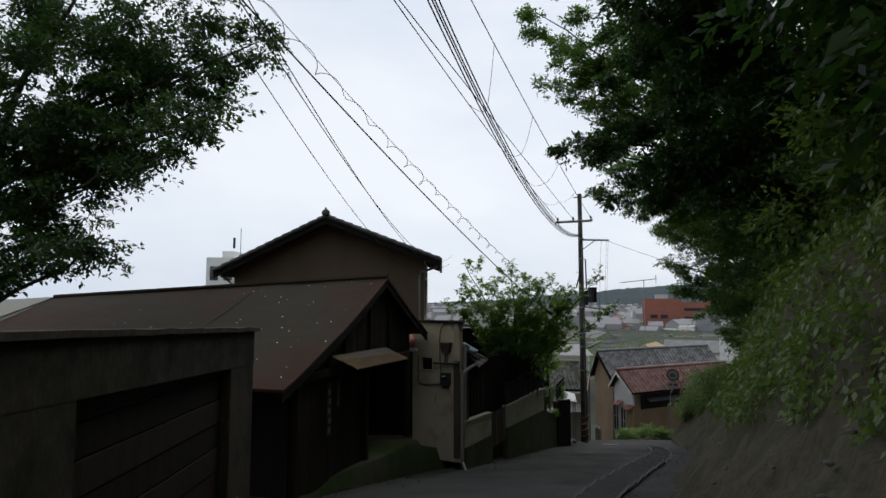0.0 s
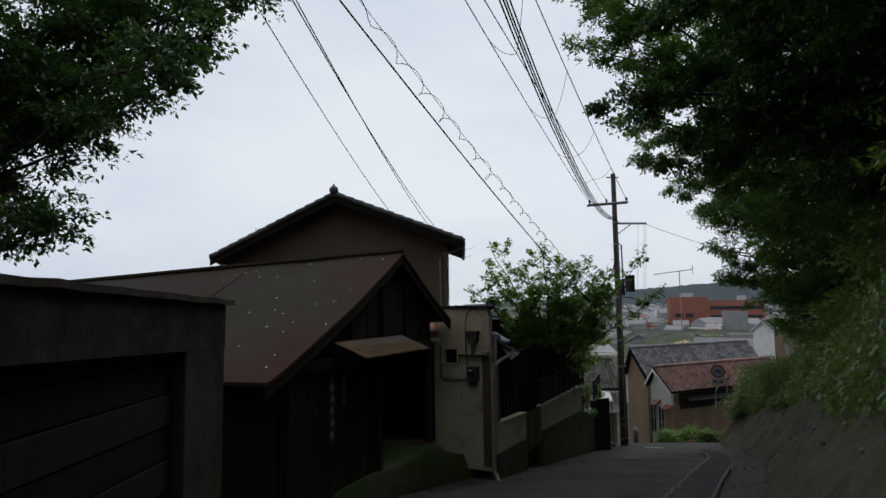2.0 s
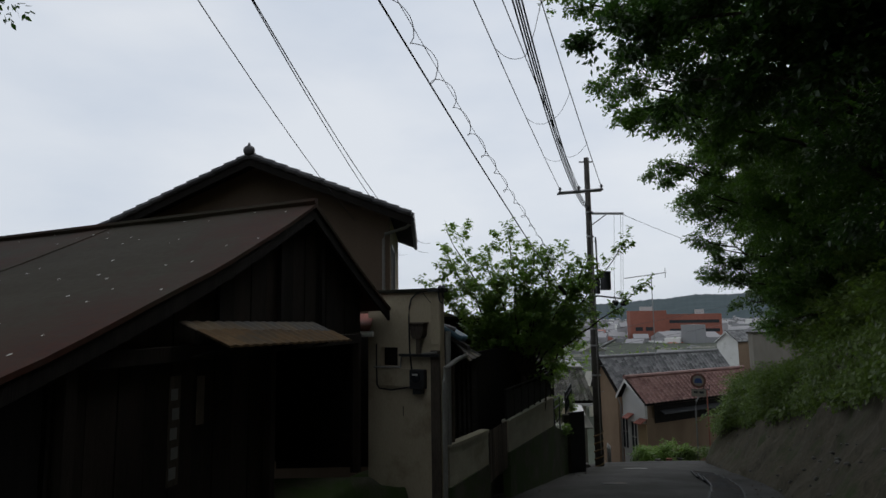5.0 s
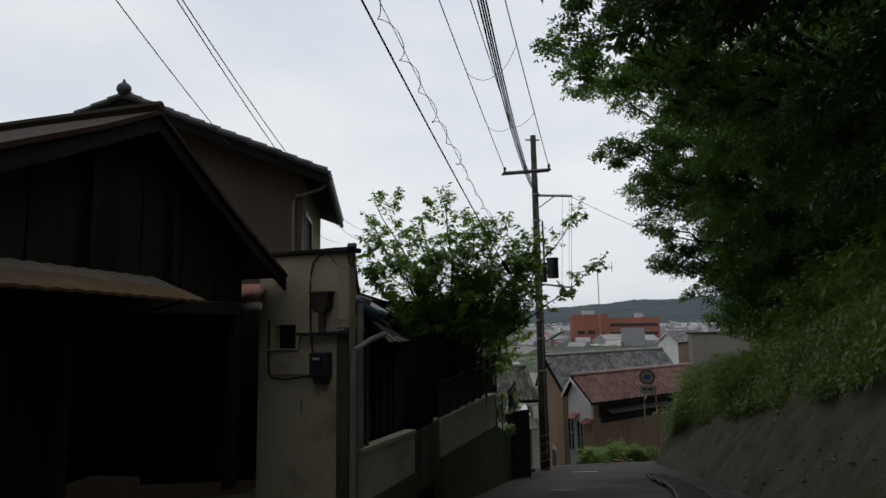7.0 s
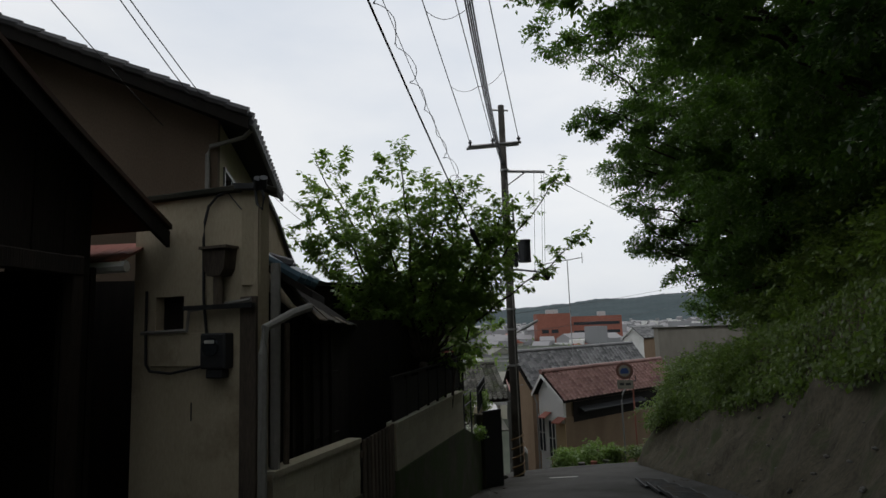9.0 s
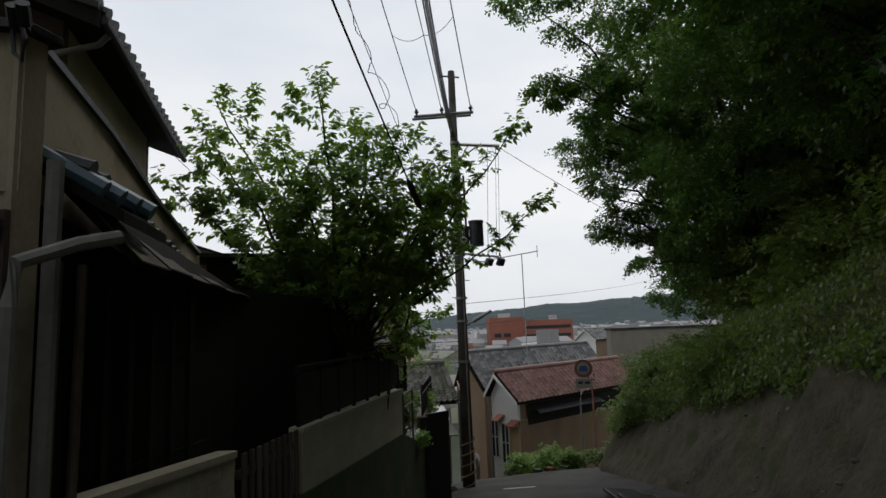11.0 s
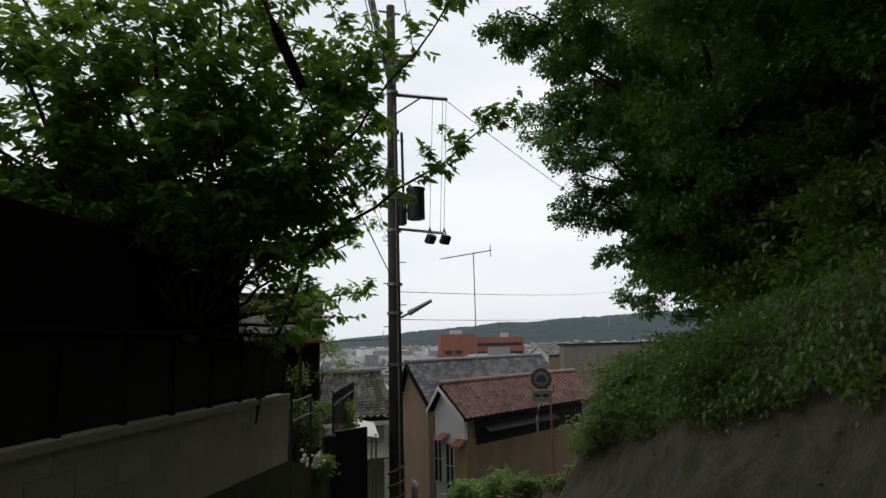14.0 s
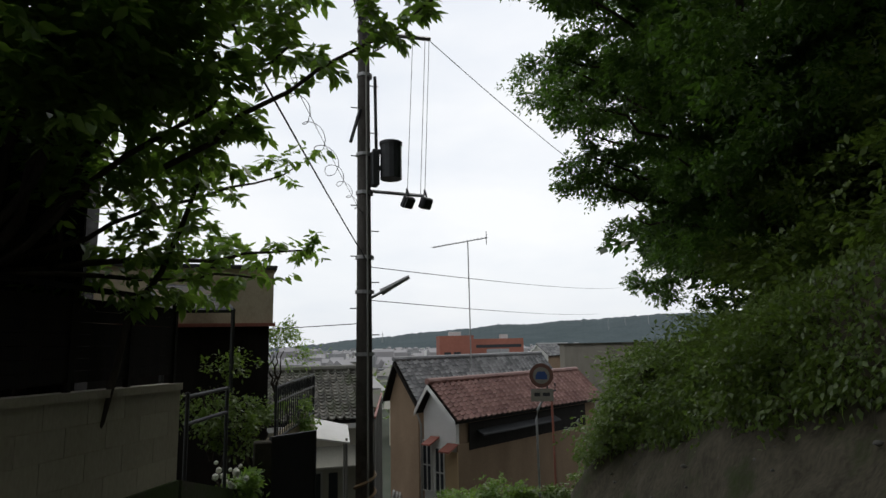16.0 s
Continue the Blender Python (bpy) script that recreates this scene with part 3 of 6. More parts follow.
# front wall: upright boards, with the dark open doorway left free
s = 0.62
k = 0
while s < 5.9:
    e = s + 0.30
    doorway = 3.35 < s + 0.15 < 5.75
    for lo, hi in (((0.30, None),) if doorway else ((PLAT - 0.1, None),)):
        a, b = gable_point(s, 0, 0.22 + 0.006 * (k % 2)), gable_point(e - 0.012, 0, 0.22 + 0.006 * (k % 2))
        ring = [Vector((a.x, a.y, lo)), Vector((b.x, b.y, lo)), Vector((b.x, b.y, rake_z(e))), Vector((a.x, a.y, rake_z(s)))]
        part("board", solid(ring, BACK * 0.03), DARKWOOD, shed)
    s, k = e, k + 1
for s in (0.64, 3.30, 5.72):
    a = gable_point(s, PLAT - 0.1, 0.13)
    m = frame_of(a, a + ALONG)
    part("post", boxes(((0, 0, 0), (0.11, 0.09, 2.05)), m=m, bevel=0.008), DARKWOOD, shed)
a = gable_point(0.62, 0.16, 0.12)
part("lintel", boxes(((0, 0, 0), (5.2, 0.09, 0.14)), m=frame_of(a, a + ALONG), bevel=0.008), DARKWOOD, shed)
# a second row of timbers in the gable
for s in (2.4, 3.55, 4.6):
    a = gable_point(s, 0.3, 0.17)
    part("stud", boxes(((0, 0, 0), (0.07, 0.05, rake_z(s) - 0.36)), m=frame_of(a, a + ALONG)), BLACKWOOD, shed)
# inside: floor, side and back walls
a = gable_point(0.62, PLAT - 0.1, 0.3)
m = frame_of(a, a + ALONG)
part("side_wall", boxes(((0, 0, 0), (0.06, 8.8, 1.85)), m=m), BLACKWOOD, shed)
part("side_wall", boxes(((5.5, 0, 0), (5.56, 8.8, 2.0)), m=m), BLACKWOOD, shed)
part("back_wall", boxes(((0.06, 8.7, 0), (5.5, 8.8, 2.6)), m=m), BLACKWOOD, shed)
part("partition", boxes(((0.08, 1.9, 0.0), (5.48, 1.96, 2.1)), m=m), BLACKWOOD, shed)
# the small sheet canopy over the door
a0, a1 = gable_point(1.8, 0.52, 0.15), gable_point(4.35, 0.49, 0.15)
bm = bmesh.new()
out_way = -BACK
rows = []
for i in range(33):
    p = along(a0, a1, i / 32)
    wave = 0.006 * (1 if i % 2 else -1)
    tip = p + out_way * 0.52 + Vector((0, 0, -0.22 - 0.01 * i / 32 + wave))
    rows.append((bm.verts.new(p + Vector((0, 0, wave))), bm.verts.new(tip), bm.verts.new(tip - Vector((0, 0, 0.012))), bm.verts.new(p + Vector((0, 0, wave - 0.012)))))
for a, b in zip(rows, rows[1:]):
    for i in range(4):
        bm.faces.new((a[i], a[(i + 1) % 4], b[(i + 1) % 4], b[i]))
part("canopy", bm, SHEETMETAL, shed, "rust-edged corrugated sheet canopy")
bm = bmesh.new()
rows = []
for i in range(33):
    p = along(a0, a1, i / 32)
    wave = 0.006 * (1 if i % 2 else -1)
    tip = p + out_way * 0.53 + Vector((0, 0, -0.22 - 0.01 * i / 32 + wave))
    mid = along(p + Vector((0, 0, wave)), tip, 0.34 + 0.03 * math.sin(i * 0.7) + 0.16 * i / 32)
    rows.append((bm.verts.new(mid + Vector((0, 0, 0.005))), bm.verts.new(tip + Vector((0, 0, 0.005))), bm.verts.new(tip - Vector((0, 0, 0.016)))))
for a, b in zip(rows, rows[1:]):
    for i in range(2):
        bm.faces.new((a[i], a[i + 1], b[i + 1], b[i]))
part("rusted_sheet", bm, OCHRERUST, shed, "ochre rusted lower sheet")
for s in (1.95, 3.1, 4.25):
    a = gable_point(s, 0.18, 0.15)
    part("bracket", bar([a, a + out_way * 0.45 + Vector((0, 0, 0.10))], 0.015, 5), BLACKWOOD, shed)
# a tall narrow notice on the boards
a = gable_point(1.78, -0.92, 0.205)
notice = tagged(part("notice_board", boxes(((0, 0, 0), (0.14, 0.012, 0.95)), m=frame_of(a, a + ALONG)), TIMBER), "narrow faded upright notice on the shed wall", "sign")
for k in range(5):
    q = gable_point(1.795 + 0.02 * (k % 2), -0.86 + 0.17 * k, 0.2)
    part("lettering", boxes(((0, 0, 0), (0.085, 0.004, 0.10)), m=frame_of(q, q + ALONG)), PIPEGREY, notice, "pale unreadable lettering")
a = gable_point(2.15, -0.45, 0.205)
tagged(part("notice_board", boxes(((0, 0, 0), (0.1, 0.012, 0.45)), m=frame_of(a, a + ALONG)), TIMBER), "short faded wooden notice on the shed wall", "sign")

# ---- the two-storey house ----
HX0, HX1, HY0, HY1 = -6.6, -0.6, 18.9, 23.2
RIDGE_X, RIDGE_Z = -3.63, 4.10
EL, ER = Vector((-7.07, 0, 2.40)), Vector((-0.10, 0, 2.76))
house = thing("house", (-3.6, 21, -3.3), "two-storey brown rendered house with a dark tiled gable roof", "house")
roof_z = lambda x: RIDGE_Z + (EL.z - RIDGE_Z) * (RIDGE_X - x) / (RIDGE_X - EL.x) if x < RIDGE_X else RIDGE_Z + (ER.z - RIDGE_Z) * (x - RIDGE_X) / (ER.x - RIDGE_X)
part("wall", solid([(HX0, HY0, -3.4), (HX1, HY0, -3.4), (HX1, HY0, roof_z(HX1) - 0.1), (RIDGE_X, HY0, RIDGE_Z - 0.1), (HX0, HY0, roof_z(HX0) - 0.1)], (0, 0.16, 0)), BROWNRENDER, house)
part("wall", solid([(HX0, HY1, -3.4), (HX1, HY1, -3.4), (HX1, HY1, roof_z(HX1) - 0.1), (RIDGE_X, HY1, RIDGE_Z - 0.1), (HX0, HY1, roof_z(HX0) - 0.1)], (0, -0.16, 0)), BROWNRENDER, house)
part("wall", boxes(((HX0, HY0 + 0.16, -3.4), (HX0 + 0.16, HY1 - 0.16, roof_z(HX0) - 0.1))), BROWNRENDER, house)
WY0, WY1, WZ0, WZ1 = 19.35, 20.75, 1.05, 2.25
for lo, hi in (((HX1 - 0.16, HY0 + 0.16, -3.4), (HX1, HY1 - 0.16, WZ0)), ((HX1 - 0.16, HY0 + 0.16, WZ0), (HX1, WY0, roof_z(HX1) - 0.1)),
        ((HX1 - 0.16, WY1, WZ0), (HX1, HY1 - 0.16, roof_z(HX1) - 0.1)), ((HX1 - 0.16, WY0, WZ1), (HX1, WY1, roof_z(HX1) - 0.1))):
    part("wall_part", boxes((lo, hi)), RENDER, house, "grey-cream rendered side wall")
win = part("window", boxes(((HX1 - 0.10, WY0, WZ0), (HX1 + 0.03, WY0 + 0.06, WZ1)), ((HX1 - 0.10, WY1 - 0.06, WZ0), (HX1 + 0.03, WY1, WZ1)), ((HX1 - 0.1, WY0 + 0.06, WZ1 - 0.06), (HX1 + 0.03, WY1 - 0.06, WZ1)),
    ((HX1 - 0.1, WY0 + 0.06, WZ0), (HX1 + 0.05, WY1 - 0.06, WZ0 + 0.06)), ((HX1 - 0.09, 20.02, WZ0 + 0.06), (HX1 + 0.01, 20.08, WZ1 - 0.06))), STEEL, house)
part("pane", boxes(((HX1 - 0.06, WY0 + 0.06, WZ0 + 0.06), (HX1 - 0.05, 20.02, WZ1 - 0.06))), GLASSDARK, win)
part("pane", boxes(((HX1 - 0.06, 20.08, WZ0 + 0.06), (HX1 - 0.05, WY1 - 0.06, WZ1 - 0.06))), GLASSDARK, win)
Y0, Y1 = 18.4, 23.7
for tip in (EL, ER):
    a, b = Vector((tip.x, Y0 + 0.03, tip.z)), Vector((RIDGE_X, Y0 + 0.03, RIDGE_Z))
    part("roof_deck", solid([a, b, b - Vector((0, 0, 0.10)), a - Vector((0, 0, 0.10))], (0, Y1 - Y0 - 0.06, 0)), BLACKWOOD, house)
    part("barge_board", solid([a - Vector((0, 0.02, 0.02)), b - Vector((0, 0.02, 0.02)), b - Vector((0, 0.02, 0.2)), a - Vector((0, 0.02, 0.2))], (0, -0.03, 0)), BLACKWOOD, house)
    # verge tiles along the gable, eave tiles along the eave
    n = 13
    for k in range(n):
        p, q = along(a, b, k / n), along(a, b, (k + 1.12) / n)
        lift = Vector((0, 0, 0.02))
        bm = bar([p + lift + Vector((0, -0.03, 0.03)), q + lift + Vector((0, -0.03, 0.0))], 0.075, 8)
        part("verge_tile", bm, CLAYDARK, house)
    for k in range(20):
        y = Y0 + 0.13 + k * (Y1 - Y0 - 0.2) / 19
        up = (b - a).normalized()
        c = Vector((tip.x, y, tip.z + 0.02))
        part("eave_tile", bar([c - up * 0.05, c + up * 0.9 + Vector((0, 0, 0.01))], 0.085, 8), CLAYDARK, house)
    bm = bmesh.new()
    for k in range(20):
        y = Y0 + 0.13 + k * (Y1 - Y0 - 0.2) / 19
        tube(bm, [Vector((tip.x, y, tip.z + 0.02)) + (b - a) * 0.2, Vector((RIDGE_X, y, RIDGE_Z + 0.02))], 0.085, 6)
    part("roof_tiles", bm, CLAYDARK, house)
part("ridge", bar([(RIDGE_X, Y0 - 0.05, RIDGE_Z + 0.06), (RIDGE_X, Y1 + 0.05, RIDGE_Z + 0.06)], 0.11, 10), CLAYDARK, house)
bm = bmesh.new()
bmesh.ops.create_uvsphere(bm, u_segments=12, v_segments=8, radius=0.13)
for v in bm.verts:
    v.co = Vector((v.co.x, v.co.y * 0.6, v.co.z * 0.9)) + Vector((RIDGE_X, Y0 - 0.06, RIDGE_Z + 0.13))
tube(bm, [(RIDGE_X, Y0 - 0.06, RIDGE_Z + 0.2), (RIDGE_X, Y0 - 0.06, RIDGE_Z + 0.3)], 0.045, 8, 0.02)
part("ridge_end_tile", bm, CLAYDARK, house, smooth=True)
part("gutter", bar([(ER.x + 0.02, Y0 + 0.05, ER.z - 0.08), (ER.x + 0.02, Y1, ER.z - 0.1)], 0.05, 8), DARKSTEEL, house)
part("downpipe", bar([(ER.x, Y0 + 0.35, ER.z - 0.1), (ER.x - 0.12, Y0 + 0.4, ER.z - 0.2), (HX1 - 0.1, HY0 - 0.06, 2.42), (HX1 - 0.13, HY0 - 0.06, 2.3), (HX1 - 0.13, HY0 - 0.06, 0.9)], 0.035, 8), PIPEGREY, house)
part("downpipe", bar([(EL.x + 0.1, Y0 + 0.3, EL.z - 0.1), (EL.x + 0.3, Y0 + 0.35, EL.z - 0.22), (HX0 - 0.05, HY0 - 0.05, 2.05), (HX0 - 0.05, HY0 - 0.05, 1.0)], 0.035, 8), PIPEGREY, house)

# ---- the single-storey wing in cream render ----
wing = thing("house_wing", (0.2, 17, -2.4), "single-storey cream rendered wing with a stepped wall top", "house wing")
WA, WB = Vector((0.42, 15.3, 0)), Vector((1.76, 19.68, 0))
K1, K0 = Vector((-0.80, 15.96, 0)), Vector((0.42, 15.25, 0))
MW = frame_of(K1, K0)
WL = (K0 - K1).length
VX0, VX1, VZ0, VZ1 = 0.27, 0.60, -0.27, 0.04
for lo, hi in (((0.0, 0, -2.5), (WL, 0.16, VZ0)), ((0.0, 0, VZ0), (VX0, 0.16, VZ1)), ((VX1, 0, VZ0), (WL, 0.16, VZ1)), ((0.0, 0, VZ1), (WL, 0.16, 0.95))):
    part("wall_part", boxes((lo, hi), m=MW), RENDER, wing)
part("coping", boxes(((-0.05, -0.06, 0.95), (WL + 0.05, 0.22, 1.01)), m=MW, bevel=0.01), CONCRETE, wing)
part("wall", boxes(((-0.78, 16.0, -2.5), (-0.62, 18.9, 0.6))), RENDER, wing)
wd = (WB - WA).normalized()
wn_ = Vector((wd.y, -wd.x, 0))
part("parapet", solid([(0.44, 15.27, 0.1), (0.40, 21.9, -0.05), (0.40, 21.9, 0.62), (0.42, 18.5, 0.76), (0.44, 16.8, 0.92), (0.44, 15.27, 0.95)], (-0.16, 0, 0)), RENDER, wing)
bm = bmesh.new()
cap = ((15.2, 1.0), (16.8, 0.97), (18.5, 0.81), (20.2, 0.73), (21.95, 0.66))
rings = [[bm.verts.new((x, y, z + dz)) for x, dz in ((0.47, -0.05), (0.47, 0.0), (0.22, 0.0), (0.22, -0.05))] for y, z in cap]
for a, b in zip(rings, rings[1:]):
    for i in range(4):
        bm.faces.new((a[i], a[(i + 1) % 4], b[(i + 1) % 4], b[i]))
bm.faces.new(rings[0][::-1])
bm.faces.new(rings[-1])
part("wall_capping", bm, DARKSTEEL, wing)
part("rear_wall", solid([(0.28, 22.2, -1.5), (1.9, 22.4, -1.5), (1.9, 22.4, 0.24), (1.2, 22.3, 0.50), (0.28, 22.2, 0.80)], (0, 0.16, 0)), RENDER, wing)
part("rear_capping", solid([(0.28, 22.14, 0.80), (1.2, 22.24, 0.50), (1.2, 22.24, 0.54), (0.28, 22.14, 0.84)], (0, 0.26, 0)), DARKSTEEL, wing)
# Shade under the lean-to is put in as black boards, here and at parapet_foot.
part("lower_wall", solid([(0.5, 15.7, -2.7), (1.7, 19.7, -2.7), (1.7, 19.7, -0.35), (0.5, 15.7, -0.05)], -wn_ * 0.05), BLACKWOOD, wing, "black boards put in for the shade under the lean-to")
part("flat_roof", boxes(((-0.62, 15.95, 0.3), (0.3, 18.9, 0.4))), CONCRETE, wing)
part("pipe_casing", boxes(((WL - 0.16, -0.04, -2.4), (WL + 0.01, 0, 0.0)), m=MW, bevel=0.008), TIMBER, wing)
part("parapet_foot", solid([(0.44, 15.45, -2.6), (0.40, 21.9, -2.6), (0.40, 21.9, -0.055), (0.44, 15.45, 0.095)], (-0.1, 0, 0)), BLACKWOOD, wing, "black boards put in for the shade under the lean-to")
# lean-to roof along the lane side, with tiles
LT0, LT1 = Vector((0.47, 15.6, 0.30)), Vector((0.47, 19.3, 0.13))
LD0, LD1 = Vector((0.9, 15.69, -0.19)), Vector((1.39, 18.96, -0.28))
part("lean_to_deck", solid([LT0, LT1, LD1, LD0], (0, 0, -0.05)), BLACKWOOD, wing)
for k in range(15):
    p = along(LT0, LT1, k / 14) + Vector((0, 0, 0.07))
    part("lean_to_tile", bar([p, p + Vector((0.22, -0.01, -0.07))], 0.062, 8), CLAYDARK, wing)
part("rake_board", solid([LT0 + Vector((0.19, 0, -0.06)), LT1 + Vector((0.19, 0, -0.06)), LT1 + Vector((0.19, 0, 0.02)), LT0 + Vector((0.19, 0, 0.02))], (0.03, 0, 0)), DARKWOOD, wing)
for k in range(7):
    p, q = along(LT0, LT1, k / 7), along(LT0, LT1, (k + 1.04) / 7)
    pd, qd = along(LD0, LD1, k / 7), along(LD0, LD1, min(1.0, (k + 1.04) / 7))
    up_ = Vector((0, 0, 0.012 + 0.014 * (k % 2)))
    for f0, f1 in ((0.3, 0.72), (0.68, 1.08)):
        lift = Vector((0, 0, 0.016 if f0 < 0.5 else 0.0))
        part("lean_to_sheet", solid([along(p, pd, f0) + up_ + lift, along(q, qd, f0) + up_ + lift, along(q, qd, f1) + up_, along(p, pd, f1) + up_], (0, 0, 0.012)), SHEETMETAL, wing)
# the little blue-tiled roof at the wall's corner
for k in range(4):
    p = Vector((0.42 + 0.05 * k, 15.55 + 0.17 * k, 0.38 - 0.01 * k))
    part("porch_tile", bar([p, p + Vector((0.34, 0.02, -0.2))], 0.06, 8), BLUETILE, wing)
part("porch_deck", solid([Vector((0.46, 15.48, 0.32)), Vector((0.56, 16.12, 0.29)), Vector((0.98, 16.14, 0.02)), Vector((0.88, 15.5, 0.05))], (0, 0, -0.07)), BLACKWOOD, wing)
part("porch_post", bar([(0.55, 15.4, -2.5), (0.56, 15.4, 0.3)], 0.045, 8), PIPEGREY, wing)
part("downpipe", bar([(0.86, 15.5, -0.1), (0.7, 15.35, -0.16), (0.5, 15.14, -0.28), (0.48, 15.12, -0.5), (0.48, 15.12, -2.45), (0.56, 14.98, -2.62)], 0.04, 8), PIPEGREY, wing)

# shade under the lean-to, put in as black slats and wall, with bare poles
C0, C1, C2, C3 = Vector((0.55, 15.28, 0)), Vector((1.36, 17.1, 0)), Vector((1.92, 18.4, 0)), Vector((3.75, 22.55, 0))
lattice = thing("lattice_screen", (1.0, 16.3, -1.6), "black slats added for the dark interior, with bare poles", "screen")
md = frame_of(C0 + Vector((0, 0, -1.6)), C1)
L1 = (C1 - C0).length
for k in range(6):
    x = 0.5 + k * (L1 - 0.6) / 6
    part("slat", boxes(((x, 0.20, 0), (x + 0.05, 0.24, 1.42 - 0.1 * x / L1)), m=md), BLACKWOOD, lattice)
for x in (0.16, 0.34):
    part("pole", bar([md @ Vector((x, 0.06, 0.0)), md @ Vector((x + 0.02, 0.06, 1.36))], 0.028, 8), TIMBER, lattice, "bare weathered wooden pole")
for z in (0.05, 0.75, 1.25):
    part("rail", boxes(((0.12, 0.24, z), (L1, 0.28, z + 0.05)), m=md), BLACKWOOD, lattice)
backing = tagged(part("wing_back_wall", boxes(((0.1, 0.55, -1.4), (5.9, 0.63, 1.4)), m=md), BLACKWOOD), "black wall put in for the dark interior", "wall", kind="structure")

# ---- low walls along the lane ----
def low_wall(a, b, t0, t1, b0, b1, label, thick=0.13):
    w = thing("low_wall", (*((a + b) / 2).xy, (b0 + b1) / 2), label, "wall", "low walls along the lane")
    d = (b - a).normalized()
    nn = Vector((-d.y, d.x, 0)) * thick
    part("mortar", solid([a + nn * 0.05 + Vector((0, 0, b0)), b + nn * 0.05 + Vector((0, 0, b1)), b + nn * 0.05 + Vector((0, 0, t1)), a + nn * 0.05 + Vector((0, 0, t0))], nn * 0.95), RENDER, w)
    length = (b - a).length
    n_c = 4
    for r in range(n_c):
        x = -0.2 if r % 2 else 0.0
        while x < length - 0.02:
            s0, s1 = max(x, 0.0) / length, min(x + 0.392, length) / length
            if (s1 - s0) * length > 0.04:
                lo = lambda s, k: (b0 + (b1 - b0) * s) + ((t0 + (t1 - t0) * s) - (b0 + (b1 - b0) * s)) * k
                p, q = along(a, b, s0), along(a, b, s1)
                g = 0.008 / n_c
                part("block", solid([p + Vector((0, 0, lo(s0, r / n_c + g))), q + Vector((0, 0, lo(s1, r / n_c + g))), q + Vector((0, 0, lo(s1, (r + 1) / n_c - g))), p + Vector((0, 0, lo(s0, (r + 1) / n_c - g)))], nn * 0.6), BLOCKCAP, w)
            x += 0.397
    part("coping", solid([a + Vector((0, 0, t0 - 0.025)) - nn * 0.15, b + Vector((0, 0, t1 - 0.025)) - nn * 0.15, b + Vector((0, 0, t1 - 0.025)) + nn * 1.15, a + Vector((0, 0, t0 - 0.025)) + nn * 1.15], (0, 0, 0.055)), BLOCKCAP, w)
    part("footing", solid([a + Vector((0, 0, -4.6)) - nn * 0.2, b + Vector((0, 0, -4.9)) - nn * 0.2, b + Vector((0, 0, b1)) - nn * 0.2, a + Vector((0, 0, b0)) - nn * 0.2], nn * 1.3), MOSS, w, "dark mossy stone footing")
    return w


low_wall(C0, C1, -1.53, -1.62, -2.15, -2.22, "low cream painted wall on a mossy footing")
low_wall(C2, C3, -1.675, -1.75, -2.30, -2.50, "long low cream painted wall on a dark footing")

# the dark screen fence on the long wall
fence = thing("screen_fence", (2.8, 20.5, -1.65), "dark brown slatted screen fence on the low wall", "fence")
mf = frame_of(C2 + Vector((0, 0, -1.65)), C3)
L2 = (C3 - C2).length
for k in range(8):
    x = 0.03 + k * (L2 - 0.08) / 7
    part("post", boxes(((x, 0.04, -0.09), (x + 0.035, 0.08, 0.62)), m=mf), BLACKWOOD, fence)
for k in range(7):
    z = 0.04 + k * 0.078
    part("slat", boxes(((0.03, 0.05, z - 0.034), (L2, 0.062, z + 0.042)), m=mf), BLACKWOOD, fence)
part("top_rail", boxes(((0.0, 0.035, 0.60), (L2, 0.085, 0.635)), m=mf), BLACKWOOD, fence)

# the dark annex behind it
annex = thing("annex", (2.2, 21.5, -2.4), "dark brown boarded annex behind the fence", "annex")
A0, A1 = Vector((0.62, 21.35, 0)), Vector((3.1, 21.65, 0))
ma = frame_of(A0 + Vector((0, 0, -2.6)), A1)
for k in range(13):
    part("board", boxes(((k * 0.196, 0, 0), (k * 0.196 + 0.19, 0.03, 3.1)), m=ma), DARKWOOD, annex)
part("inner_wall", boxes(((0.01, 0.035, 0), (2.49, 0.06, 3.1)), m=ma), BLACKWOOD, annex)
part("side_wall", boxes(((2.49, 0.03, 0), (2.55, 1.1, 3.1)), m=ma), BLACKWOOD, annex)
part("roof", boxes(((-0.1, -0.12, 3.1), (2.65, 1.2, 3.16)), m=ma), DARKSTEEL, annex)

# slatted gate between the two low walls
gate = thing("slatted_gate", (1.65, 17.8, -2.4), "weathered wooden slatted gate between the walls", "gate")
mg = frame_of(C1 + Vector((0.05, 0.1, -2.6)), C2)
for k in range(9):
    part("slat", boxes(((0.06 + k * 0.14, 0.02, 0), (0.06 + k * 0.14 + 0.075, 0.045, 0.95)), m=mg, bevel=0.005), TIMBER, gate)
for z in (0.15, 0.75):
    part("rail", boxes(((0.02, 0.045, z), (1.3, 0.075, z + 0.07)), m=mg), TIMBER, gate)


